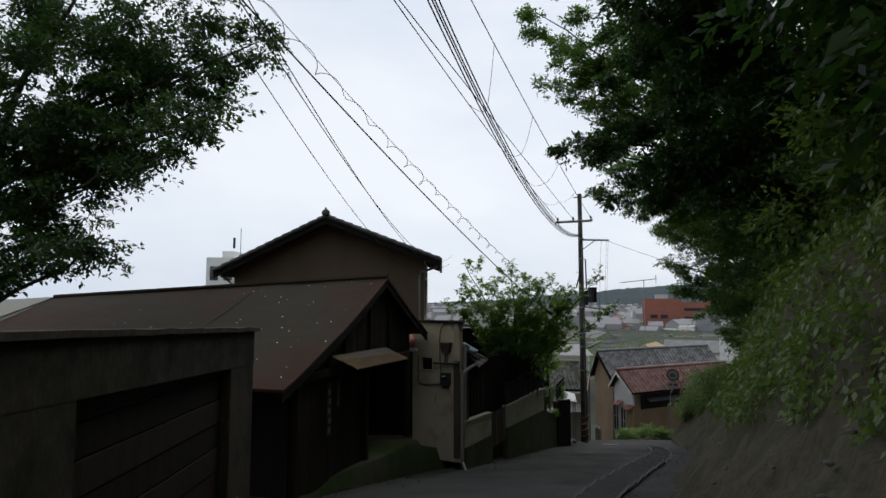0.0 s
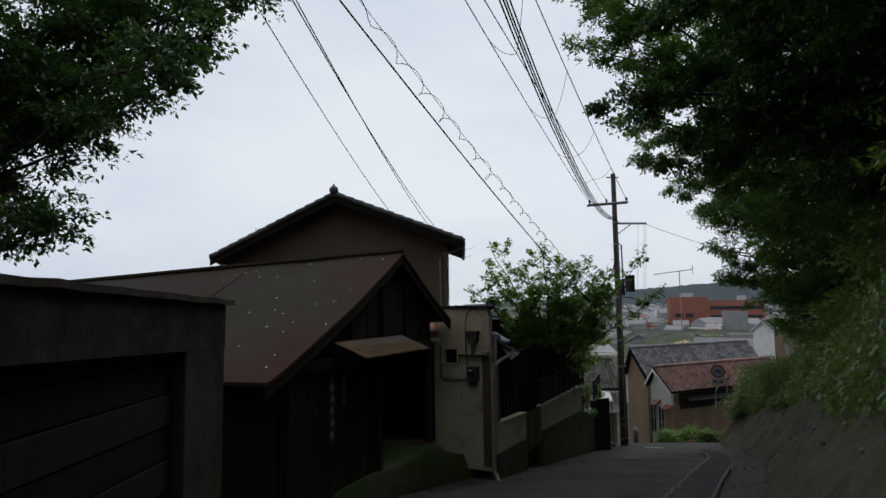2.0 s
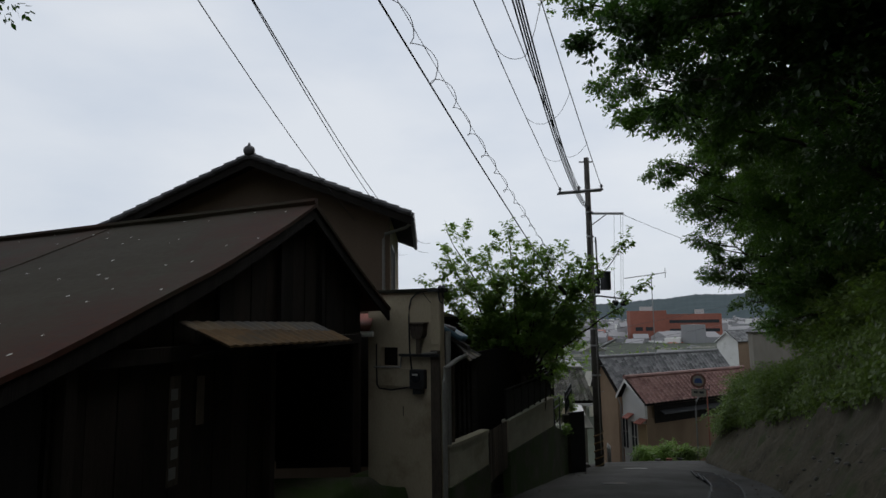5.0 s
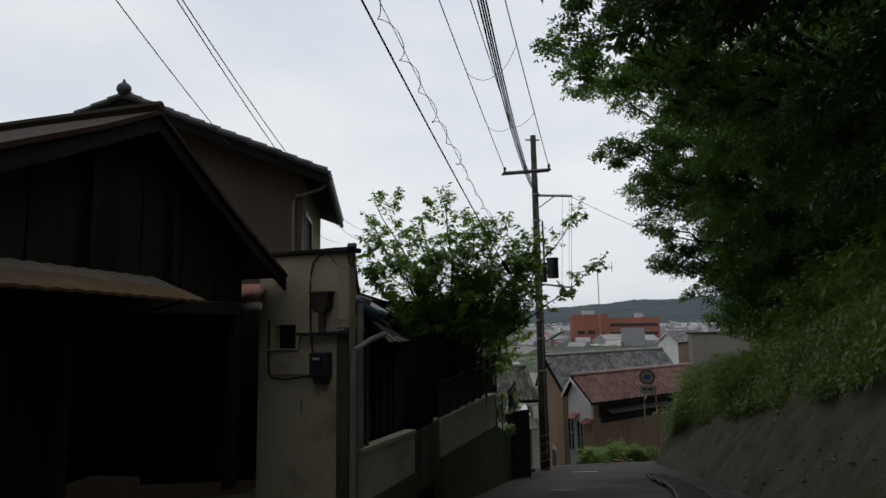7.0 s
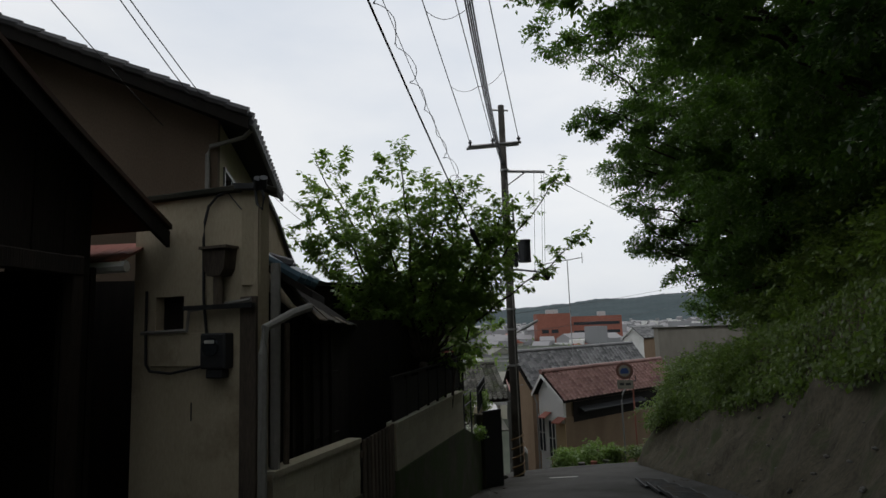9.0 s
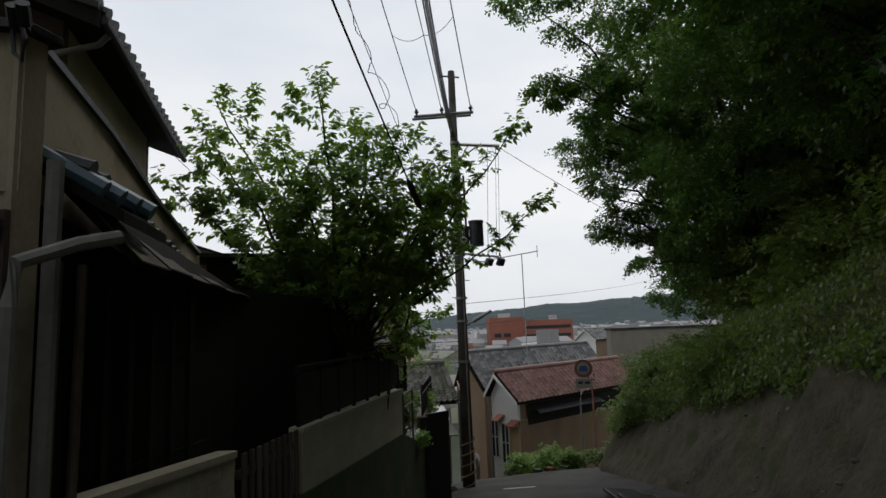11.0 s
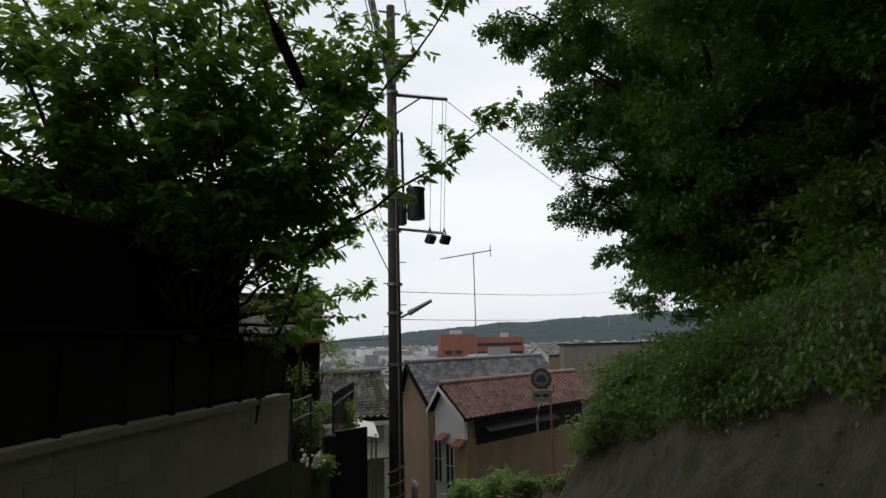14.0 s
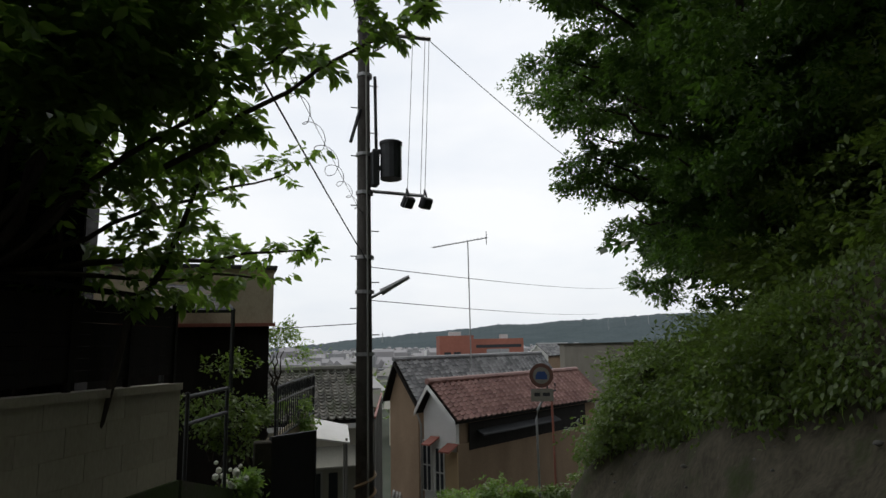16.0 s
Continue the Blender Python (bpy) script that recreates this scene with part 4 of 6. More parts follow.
# ---- houses down the lane ----
def gable_house(name, corner, u, w_apex, w_left, z_eave, z_ridge, z_left, length, z_base, wall_m, tile_m, label, cols, rows, ridge_m=None, verge=None, side_m=None):
    """A house whose gable faces the lane; u runs along its ridge, its near slope is tiled piece by piece."""
    u = Vector((*u, 0)).normalized()
    v = Vector((-u.y, u.x, 0))
    c = Vector((*corner, 0))
    h = thing(name, (*(c + u * length / 2 + v * w_left / 2).xy, z_base), label, "house")
    e0, ap, e1 = c + Vector((0, 0, z_eave)), c + v * w_apex + Vector((0, 0, z_ridge)), c + v * w_left + Vector((0, 0, z_left))
    over = u * 0.3
    ww = 0.25
    part("wall", solid([c + v * ww + Vector((0, 0, z_base)), c + v * (w_left - 0.15) + Vector((0, 0, z_base)), c + v * (w_left - 0.15) + Vector((0, 0, z_left - 0.02)), ap - Vector((0, 0, 0.12)), c + v * ww + Vector((0, 0, z_eave + 0.08))], u * 0.15), wall_m, h)
    part("wall", solid([c + v * ww + u * 0.15 + Vector((0, 0, z_base)), c + v * ww + u * length + Vector((0, 0, z_base)), c + v * ww + u * length + Vector((0, 0, z_eave + 0.05)), c + v * ww + u * 0.15 + Vector((0, 0, z_eave + 0.05))], v * 0.15), side_m or BROWNWALL, h)
    for a, b in ((e0, ap), (e1, ap)):
        part("roof_deck", solid([a - over, b - over, b - over - Vector((0, 0, 0.1)), a - over - Vector((0, 0, 0.1))], u * (length + 0.6)), BLACKWOOD, h)
        part("barge_board", solid([a - over * 1.01, b - over * 1.01, b - over * 1.01 - Vector((0, 0, 0.16)), a - over * 1.01 - Vector((0, 0, 0.16))], -u * 0.04), verge or WHITEPAINT, h)
    slope = ap - e0
    n = u.cross(slope).normalized()
    if n.z < 0:
        n = -n
    dw, dh = (length + 0.6) / cols, slope.length / rows
    me = None
    for r in range(rows):
        for k in range(cols):
            p = e0 - over + u * ((k + 0.5) * dw) + slope * (r / rows) + n * 0.03
            if me is None:
                bm = bmesh.new()
                sd = slope.normalized()
                prof = [(-0.5, 0.045), (-0.32, -0.005), (0.0, -0.02), (0.2, 0.005), (0.38, 0.085), (0.5, 0.045)]
                a = [bm.verts.new(u * (x * dw) - sd * 0.02 + n * (z + 0.05)) for x, z in prof]
                b = [bm.verts.new(u * (x * dw) + sd * (dh * 1.08) + n * z) for x, z in prof]
                g = [bm.verts.new(u * (x * dw) - sd * 0.02 + n * (z - 0.005)) for x, z in prof]
                for i in range(5):
                    bm.faces.new((a[i], a[i + 1], b[i + 1], b[i]))
                    bm.faces.new((g[i], g[i + 1], a[i + 1], a[i]))
                bmesh.ops.recalc_face_normals(bm, faces=bm.faces)
                me = bpy.data.meshes.new("roof_tile")
                bm.to_mesh(me)
                bm.free()
                me.materials.append(tile_m)
            t = new("roof_tile", me)
            t.parent = h
            t.location = p - BASE[h]
    back = ap - e1
    part("rear_roof", solid([e1 - over + Vector((0, 0, 0.02)), ap - over + Vector((0, 0, 0.02)), ap - over + Vector((0, 0, 0.06)), e1 - over + Vector((0, 0, 0.06))], u * (length + 0.6)), tile_m, h)
    part("ridge", bar([ap - over * 1.1 + Vector((0, 0, 0.1)), ap + u * (length + 0.3) + Vector((0, 0, 0.1))], 0.11, 8), ridge_m or tile_m, h)
    return h, u, v, c


RED_U = (0.88, 0.47)
red_house, RU, RV, RC = gable_house("house", (11.5, 36.3), RED_U, 1.26, 1.91, -3.95, -2.78, -3.70, 9.5, -10.0, WHITEPAINT, CLAYBRICK, "white rendered house with a red pantile roof", 32, 9)
# tan lower wall, window awnings and lean-to of the red house
part("lower_wall", solid([RC + RV * 0.18 - RU * 0.04 + Vector((0, 0, -10)), RC + RV * 1.1 - RU * 0.04 + Vector((0, 0, -10)), RC + RV * 1.1 - RU * 0.04 + Vector((0, 0, -5.0)), RC + RV * 0.18 - RU * 0.04 + Vector((0, 0, -5.0))], RU * 0.04), TAN, red_house)
part("side_boarding", solid([RC + RV * 0.19 + Vector((0, 0, -10)), RC + RV * 0.19 + RU * 7 + Vector((0, 0, -10)), RC + RV * 0.19 + RU * 7 + Vector((0, 0, -4.75)), RC + RV * 0.19 + Vector((0, 0, -4.75))], RV * 0.05), BROWNWALL, red_house)
part("shade_roof", solid([RC + RV * 0.2 + RU * 1.0 + Vector((0, 0, -4.35)), RC + RV * 0.2 + RU * 6.0 + Vector((0, 0, -4.35)), RC - RV * 0.15 + RU * 6.0 + Vector((0, 0, -4.5)), RC - RV * 0.15 + RU * 1.0 + Vector((0, 0, -4.5))], (0, 0, -0.05)), DARKSTEEL, red_house)
for w0, w1, zz in ((0.15, 0.62, -4.72), (1.0, 1.4, -4.55)):
    part("window_awning", solid([RC + RV * w0 - RU * 0.02 + Vector((0, 0, zz)), RC + RV * w1 - RU * 0.02 + Vector((0, 0, zz)), RC + RV * w1 - RU * 0.5 + Vector((0, 0, zz - 0.2)), RC + RV * w0 - RU * 0.5 + Vector((0, 0, zz - 0.2))], (0, 0, -0.05)), CLAYRED, red_house, "small red tiled awning")
grey_house, u2, v2, c2 = gable_house("house", (11.84, 41.8), RED_U, 1.41, 2.14, -3.9, -2.1, -3.75, 11.0, -12.0, BROWNWALL, CLAYGREY, "brown house with a grey pantile roof", 34, 11, verge=BLACKWOOD)

# ---- hills on the horizon ----
def hill_rise(az):
    return interp(((-60, -4), (-20, -4), (0, -1), (5, 3), (8.2, 8), (11.3, 14), (14.7, 18), (16.3, 22), (20, 26.5), (22, 28.5), (24.5, 34.5), (27, 33), (30.5, 37.5), (33, 39), (38.3, 43), (50, 46), (80, 34)), az) / 1059


bm = bmesh.new()
rows = []
for k in range(1121):
    az = -60 + 0.125 * k
    a = radians(az)
    d = 2300
    top = d * hill_rise(az) + 3.0 * noise.noise((az * 0.55, 0, 0)) + 3.0 * noise.noise((az * 2.3, 5, 0)) + 2.6 * noise.noise((az * 5, 9, 0)) + 2.2 * noise.noise((az * 17, 2, 0))
    rows.append([bm.verts.new((math.sin(a) * (d - o), math.cos(a) * (d - o), z)) for o, z in ((-300, -20), (0, max(top, -10) - 1), (120, max(top * 0.85, -11)), (420, max(top * 0.4 - 4, -12)), (700, -15))])
for a, b in zip(rows, rows[1:]):
    for i in range(4):
        bm.faces.new((a[i], b[i], b[i + 1], a[i + 1]))
tagged(part("hills", bm, WOODED, smooth=True), "low wooded hills along the horizon", "hills", kind="structure")

# ---- the town on the plain ----
rng = random.Random(11)
def town_house(x, y, w, d, h, turn, wall_m, roof_m, flat, label, z0=None):
    z0 = -14.6 if z0 is None else z0
    m = pose(x, y, z0, 0, 0, turn)
    t = thing("town_house" if not flat else "town_building", (x, y, z0), label, "house" if not flat else "building", "houses of the town")
    part("wall", boxes(((-w / 2, -d / 2, 0), (w / 2, d / 2, h)), m=m), wall_m, t)
    if flat:
        part("roof", boxes(((-w / 2 - 0.2, -d / 2 - 0.2, h), (w / 2 + 0.2, d / 2 + 0.2, h + 0.4)), m=m), roof_m, t)
    else:
        r = d * 0.28
        ring = [m @ Vector(p) for p in ((-w / 2 - 0.5, -d / 2 - 0.5, h), (-w / 2 - 0.5, 0, h + r), (-w / 2 - 0.5, d / 2 + 0.5, h))]
        part("roof", solid(ring, m.to_3x3() @ Vector((w + 1.0, 0, 0))), roof_m, t)
    for s in range(max(1, int(w / 3))):
        for f in range(max(1, int(h / 3))):
            x0 = -w / 2 + 0.8 + s * 3.0
            part("window", boxes(((x0, -d / 2 - 0.06, 0.9 + f * 2.9), (x0 + 1.5, -d / 2 + 0.05, 2.2 + f * 2.9)), m=m), GLASSDARK, t)
    return t


ROOFS = (FARROOF, CLAYGREY, CLAYDARK, CLAYOLD, CLAYOLD, CLAYRED)
for k in range(170):
    az = rng.uniform(-2, 38)
    dist = 150 * (5.0 ** rng.random())
    x, y = 2 + dist * math.sin(radians(az)), 12 + dist * math.cos(radians(az))
    flat = rng.random() < 0.22 and not (dist < 290 and 14 < az < 30)
    w, d = (rng.uniform(6, 9.5), rng.uniform(5, 7)) if not flat else (rng.uniform(8, 18), rng.uniform(7, 10))
    hh = rng.choice((3.0, 5.4, 5.6)) if not flat else rng.choice((6, 8.5, 9))
    if dist < 260 and 17 < az < 28:
        hh = 3.0
    town_house(x, y, w, d, hh, rng.uniform(-35, 35) + (90 if rng.random() < 0.3 else 0), rng.choice((FARGREY, CREAM, WHITEPAINT, WHITEPAINT, BEIGE)), rng.choice(ROOFS) if not flat else rng.choice((FARROOF, FARGREY)), flat,
               "pale flat-roofed building in the town below" if flat else "tiled house in the town below")
for x, y, w, d, h, turn, wm, rm in ((24.0, 74.0, 10, 5, 7.4, -22, CREAM, GREYSHEET), (33.0, 96.0, 8, 6, 7.8, 60, CREAM, TAN), (42.0, 100.0, 9, 6, 8.0, -25, WHITEPAINT, CLAYGREY), (15.0, 84.0, 9, 6, 7.0, -15, BROWNWALL, CLAYOLD), (10.0, 70.0, 9, 6, 7.2, -10, CREAM, CLAYOLD), (20.0, 104.0, 8, 6, 7.0, 20, WHITEPAINT, CLAYGREY)):
    town_house(x, y, w, d, h, turn, wm, rm, False, "low tiled house on the slope above the town")


# ---- utility pole and wires ----
PX, PY, PZ = 6.28, 27.1, -4.8
pole = thing("utility_pole", (PX, PY, PZ), "tall grey concrete utility pole with crossarms", "utility pole")
part("shaft", bar([(PX, PY, PZ - 0.2), (PX - 0.01, PY, 0), (PX - 0.02, PY, 6.4)], 0.16, 16, 0.095), POLEDARK, pole, smooth=True)


def arm(a, b, t=0.045, name="crossarm"):
    return part(name, bar([a, b], t, 4), STEEL, pole)


ARM_D = Vector((0.93, -0.36, 0)).normalized()
ac = Vector((PX, PY - 0.1, 5.15))
arm(ac - ARM_D * 1.12, ac + ARM_D * 0.52)
arm(ac - ARM_D * 1.12 + Vector((0, 0.22, 0)), ac + ARM_D * 0.52 + Vector((0, 0.22, 0)))
ins = []
for s in (-1.05, -0.35, 0.45):
    p = ac + ARM_D * s
    bm = bar([p, p + Vector((0, 0, 0.08)), p + Vector((0, 0, 0.2))], 0.03, 8)
    tube(bm, [p + Vector((0, 0, 0.1)), p + Vector((0, 0, 0.14))], 0.06, 8)
    part("insulator", bm, DARKSTEEL, pole)
    ins.append(p + Vector((0, 0, 0.1)))
a2 = Vector((PX, PY, 4.3))
arm(a2, Vector((7.5, 26.9, 4.25)))
part("arm_brace", bar([a2 - Vector((0, 0, 0.5)), Vector((6.9, 27.0, 4.25))], 0.02, 5), STEEL, pole)
arm(Vector((PX - 0.3, PY, 6.25)), Vector((PX + 0.2, PY, 6.25)), 0.03)
for z in (4.3, 3.4, 1.9, 1.2, 0.05, -0.55, -1.6):
    part("band", bar([(PX, PY, z), (PX, PY, z + 0.06)], 0.19 - 0.006 * (z + 4.8), 14), STEEL, pole)
for k in range(14):
    z = -2.6 + k * 0.45
    sx = 1 if k % 2 else -1
    part("step_bolt", bar([(PX, PY - 0.02, z), (PX + sx * 0.25, PY - 0.02, z)], 0.011, 5), STEEL, pole)
for k in range(5):
    z = -4.55 + k * 0.26
    pts = [(PX + 0.168 * math.cos(t), PY + 0.168 * math.sin(t), z + 0.10 * t / 1.57) for t in np.linspace(-3.3, 0.6, 14)]
    part("warning_stripe", bar(pts, 0.03, 4), YELLOW, pole, "faded yellow warning stripe")
TR = Vector((PX + 0.42, PY - 0.25, 1.45))
tank = part("transformer", bar([TR, TR + Vector((0, 0, 0.62))], 0.19, 16), DARKSTEEL, pole, "grey cylindrical transformer")
part("lid", bar([TR + Vector((0, 0, 0.62)), TR + Vector((0, 0, 0.67))], 0.205, 16), DARKSTEEL, tank)
part("transformer_bracket", boxes(((PX + 0.1, PY - 0.26, 1.6), (PX + 0.3, PY - 0.2, 1.68)), ((PX + 0.1, PY - 0.26, 1.9), (PX + 0.3, PY - 0.2, 1.98))), DARKSTEEL, pole)
part("switch_box", boxes(((PX + 0.08, PY - 0.32, 1.32), (PX + 0.2, PY - 0.1, 1.95)), bevel=0.01), DARKSTEEL, pole)
FL = Vector((PX + 0.95, PY - 0.5, 1.12))
arm(Vector((PX, PY, 1.28)), FL, 0.03)
for dx, tilt in ((-0.32, 35), (0.0, 30)):
    lamp_m = Matrix.Translation(FL + Vector((dx, -0.05, -0.14))) @ pose(0, 0, 0, tilt, 0, 25)
    f = part("floodlight", boxes(((-0.11, -0.06, -0.10), (0.11, 0.05, 0.10)), m=lamp_m, bevel=0.02), DARKSTEEL, pole, "black box-shaped floodlight")
    part("lens", boxes(((-0.09, -0.075, -0.08), (0.09, -0.06, 0.08)), m=lamp_m), GLASSDARK, f)
    part("yoke", bar([FL + Vector((dx, 0, 0.02)), FL + Vector((dx, -0.02, 0.1)), lamp_m @ Vector((0.0, 0.03, 0.11))], 0.018, 6), DARKSTEEL, f)
LB = Vector((PX + 0.1, PY - 0.1, -0.62))
LTIP = Vector((6.98, 26.75, -0.28))
part("lamp_arm", bar([Vector((PX, PY, -0.66)), LB, along(LB, LTIP, 0.3)], 0.025, 8), STEEL, pole)
part("street_lamp_head", bar([along(LB, LTIP, 0.25), along(LB, LTIP, 0.55), LTIP], 0.062, 8, 0.035), STEEL, pole, "slim grey street lamp head")


def wire(name, a, b, sag, r, label, n=40, cat="cable"):
    a, b = Vector(a), Vector(b)
    pts = [along(a, b, k / n) - Vector((0, 0, 4 * sag * (k / n) * (1 - k / n))) for k in range(n + 1)]
    return tagged(part(name, bar(pts, r, 6), RUBBER), label, cat, "overhead wires"), pts


wire("overhead_wire", ins[0], (-8.2, -11, 9.88), 0.68, 0.011, "black overhead wire strung from the pole")
wire("overhead_wire", ins[1], (-7.8, -11, 7.2), 0.1, 0.010, "black overhead wire strung from the pole")
wire("overhead_wire", ins[2], (-8.65, -11, 13.35), 0.87, 0.012, "black overhead wire strung from the pole")
for k in range(4):
    _, bundle = wire("overhead_cable", (PX - 0.1 + 0.02 * k, PY - 0.1, 4.46 + 0.03 * k), (-6.72 + 0.05 * k, -11, 15.64 + 0.05 * (k % 2)), 4.24 - 0.02 * k, 0.013, "thick black overhead cable in a bundle")
_, phone = wire("overhead_cable", (PX + 0.02, PY - 0.12, 0.0), (-8.4, -11, 10.2), 1.32, 0.010, "black telephone cable strung from the pole")
_, helix = wire("overhead_cable", (PX - 0.1, PY - 0.12, 0.87), (-8.3, -11, 10.25), 1.5, 0.004, "thin messenger wire with a coiled lashing")


def sleeve(pts, s0, s1, r, label):
    """A splice sleeve round a cable, between two shares of its length, with a thinner neck at either end."""
    at = lambda s: along(pts[int(s * 40)], pts[int(s * 40) + 1], s * 40 - int(s * 40))
    n = 8
    run = [at(s0 + (s1 - s0) * k / n) for k in range(n + 1)]
    t = thing("cable_sleeve", tuple(run[4]), label, "cable", "overhead wires")
    part("casing", bar(run[1:-1], r, 10), RUBBER, t)
    part("neck", bar(run[:2], r * 0.4, 8, r * 0.8), RUBBER, t)
    part("neck", bar(run[-2:], r * 0.8, 8, r * 0.4), RUBBER, t)
    return t


sleeve(phone, 0.180, 0.205, 0.045, "black splice sleeve on the telephone cable")
bm = bmesh.new()
pts = []
rgw = random.Random(3)
amp = 0.06
for k in range(1000):
    s = k / 1000 * 40
    i = min(int(s), 39)
    p = along(helix[i], helix[i + 1], s - i)
    t = k * 0.40
    amp += 0.012 * rgw.uniform(-1, 1) + 0.03 * (0.06 - amp)
    pts.append(p + Vector((amp * math.cos(t), 0, amp * math.sin(t) - amp)))
tube(bm, pts, 0.0045, 4)
tagged(part("lashing_wire", bm, RUBBER), "coiled lashing wire round the telephone line", "cable", "overhead wires")
wire("overhead_wire", (-0.62, 32.86, 3.47), (-2.99, -11, 8.82), 2.80, 0.006, "thin service wire above the house")
wire("overhead_wire", (0.34, 32.86, 3.55), (-3.18, -11, 8.90), 2.69, 0.007, "thin service wire above the house")
wire("overhead_wire", (0.47, 32.86, 3.99), (-3.16, -11, 8.29), 2.71, 0.007, "thin service wire above the house")
wire("overhead_wire", (7.5, 26.9, 4.2), (22, 36, 2.2), 0.4, 0.008, "thin wire running off over the bank")
wire("overhead_wire", (PX, PY, -0.07), (35.3, 60, 3.1), 0.2, 0.008, "thin wire crossing above the roofs")
wire("overhead_wire", (PX, PY, -1.05), (-10, 45, -0.3), 0.3, 0.008, "thin wire crossing above the roofs")
wire("overhead_wire", (PX, PY, -0.65), (33, 60, 0.9), 0.15, 0.008, "thin wire crossing above the roofs")
# jumpers between the three top wires
for s0, s1 in ((0.10, 0.10), (0.18, 0.18), (0.27, 0.27), (0.36, 0.36)):
    for a, b, ea, eb, sa, sb in ((ins[0], ins[1], (-8.2, -11, 9.88), (-7.8, -11, 7.2), 0.68, 0.1), (ins[1], ins[2], (-7.8, -11, 7.2), (-8.65, -11, 13.35), 0.1, 0.87)):
        p = along(a, ea, s0) - Vector((0, 0, 4 * sa * s0 * (1 - s0)))
        q = along(b, eb, s0) - Vector((0, 0, 4 * sb * s0 * (1 - s0)))
        wire("jumper_wire", p, q, 0.14, 0.006, "thin slack jumper between overhead wires", 10)
# drop wires from the upper arm to the floodlight arm
for dx in (-0.3, -0.06, 0.02):
    part("drop_wire", bar([(7.45 + dx, 26.9, 4.22), (FL.x + dx + 0.02, FL.y + 0.1, FL.z + 0.05)], 0.006, 4), RUBBER, pole)
part("cable_riser", bar([(PX + 0.02, PY - 0.17, -4.3), (PX + 0.02, PY - 0.16, 0.0), (PX + 0.0, PY - 0.13, 4.0)], 0.02, 6), PIPEGREY, pole)
part("cable_riser", bar([(PX + 0.19, PY - 0.1, 2.0), (PX + 0.17, PY - 0.1, 3.4)], 0.03, 6), DARKSTEEL, pole)
part("cutout_fuse", bar([(PX - 0.1, PY - 0.1, 2.75), (PX - 0.28, PY - 0.15, 2.1)], 0.03, 6), DARKSTEEL, pole)

# ---- the road sign ----
sign = thing("road_sign", (11.75, 31.25, -5.75), "round no-entry sign with a plate on a thin bent pole", "road sign")
SGZ = -2.28
part("post", bar([(11.68, 31.28, -5.9), (11.68, 31.28, -3.4), (11.72, 31.26, -3.15), (11.84, 31.24, -2.95), (11.84, 31.24, -1.95)], 0.032, 8), STEEL, sign)
face = Vector((-0.42, -0.9, 0)).normalized()
sc = Vector((11.82, 31.18, SGZ))
part("rim", bar([sc, sc + face * 0.02], 0.31, 28), RUSTPAINT, sign, "faded red rim")
part("disc", bar([sc + face * 0.018, sc + face * 0.026], 0.215, 28), SIGNPALE, sign, "weathered white disc")
side = Vector((-face.y, face.x, 0))
if side.x < 0:
    side = -side
q = sc + face * 0.027
part("pictogram", solid([q + side * x + Vector((0, 0, z)) for x, z in ((-0.15, -0.1), (0.15, -0.1), (0.15, 0.0), (0.09, 0.1), (-0.09, 0.1), (-0.15, 0.0))], face * 0.006), SIGNBLUE, sign, "dark blue car pictogram")
q = sc + face * 0.01 - Vector((0, 0, 0.5))
part("plate", solid([q + side * x + Vector((0, 0, z)) for x, z in ((-0.29, -0.16), (0.29, -0.16), (0.29, 0.16), (-0.29, 0.16))], face * 0.012), SIGNPALE, sign, "small pale plate")
for x0, x1 in ((-0.2, -0.05), (0.02, 0.2)):
    part("lettering", solid([q + face * 0.012 + side * x + Vector((0, 0, z)) for x, z in ((x0, -0.03), (x1, -0.03), (x1, 0.06), (x0, 0.06))], face * 0.003), DARKSTEEL, sign, "dark unreadable lettering")

# ---- aerial ----
aerial = thing("tv_aerial", (13.51, 40.26, -3.2), "tall thin television aerial above the roof", "aerial")
BOOM0, BOOM1 = Vector((12.32, 41.4, 2.78)), Vector((14.13, 39.7, 2.98))
part("mast", bar([(13.51, 40.26, -3.2), (13.51, 40.26, 2.95)], 0.025, 6), STEEL, aerial)
part("boom", bar([BOOM0, BOOM1], 0.022, 5), STEEL, aerial)
cross = Vector((0.68, 0.73, 0))
for k in range(16):
    p = along(BOOM0, BOOM1, k / 15)
    part("element", bar([p - cross * 0.2, p + cross * 0.2 + Vector((0, 0, 0.04))], 0.011, 4), STEEL, aerial)
part("reflector", bar([BOOM1 - Vector((0, 0, 0.28)), BOOM1 + Vector((0, 0, 0.28))], 0.02, 4), STEEL, aerial)


# ---- trees ----
def limb(a, b, r0, r1, wob, seed, n=9):
    rg = random.Random(seed)
    a, b = Vector(a), Vector(b)
    pts = [along(a, b, k / n) + Vector((rg.uniform(-wob, wob), rg.uniform(-wob, wob), rg.uniform(-wob, wob) * 0.4)) * (0 if k in (0, n) else 1) for k in range(n + 1)]
    return bar(pts, r0, 8, r1)


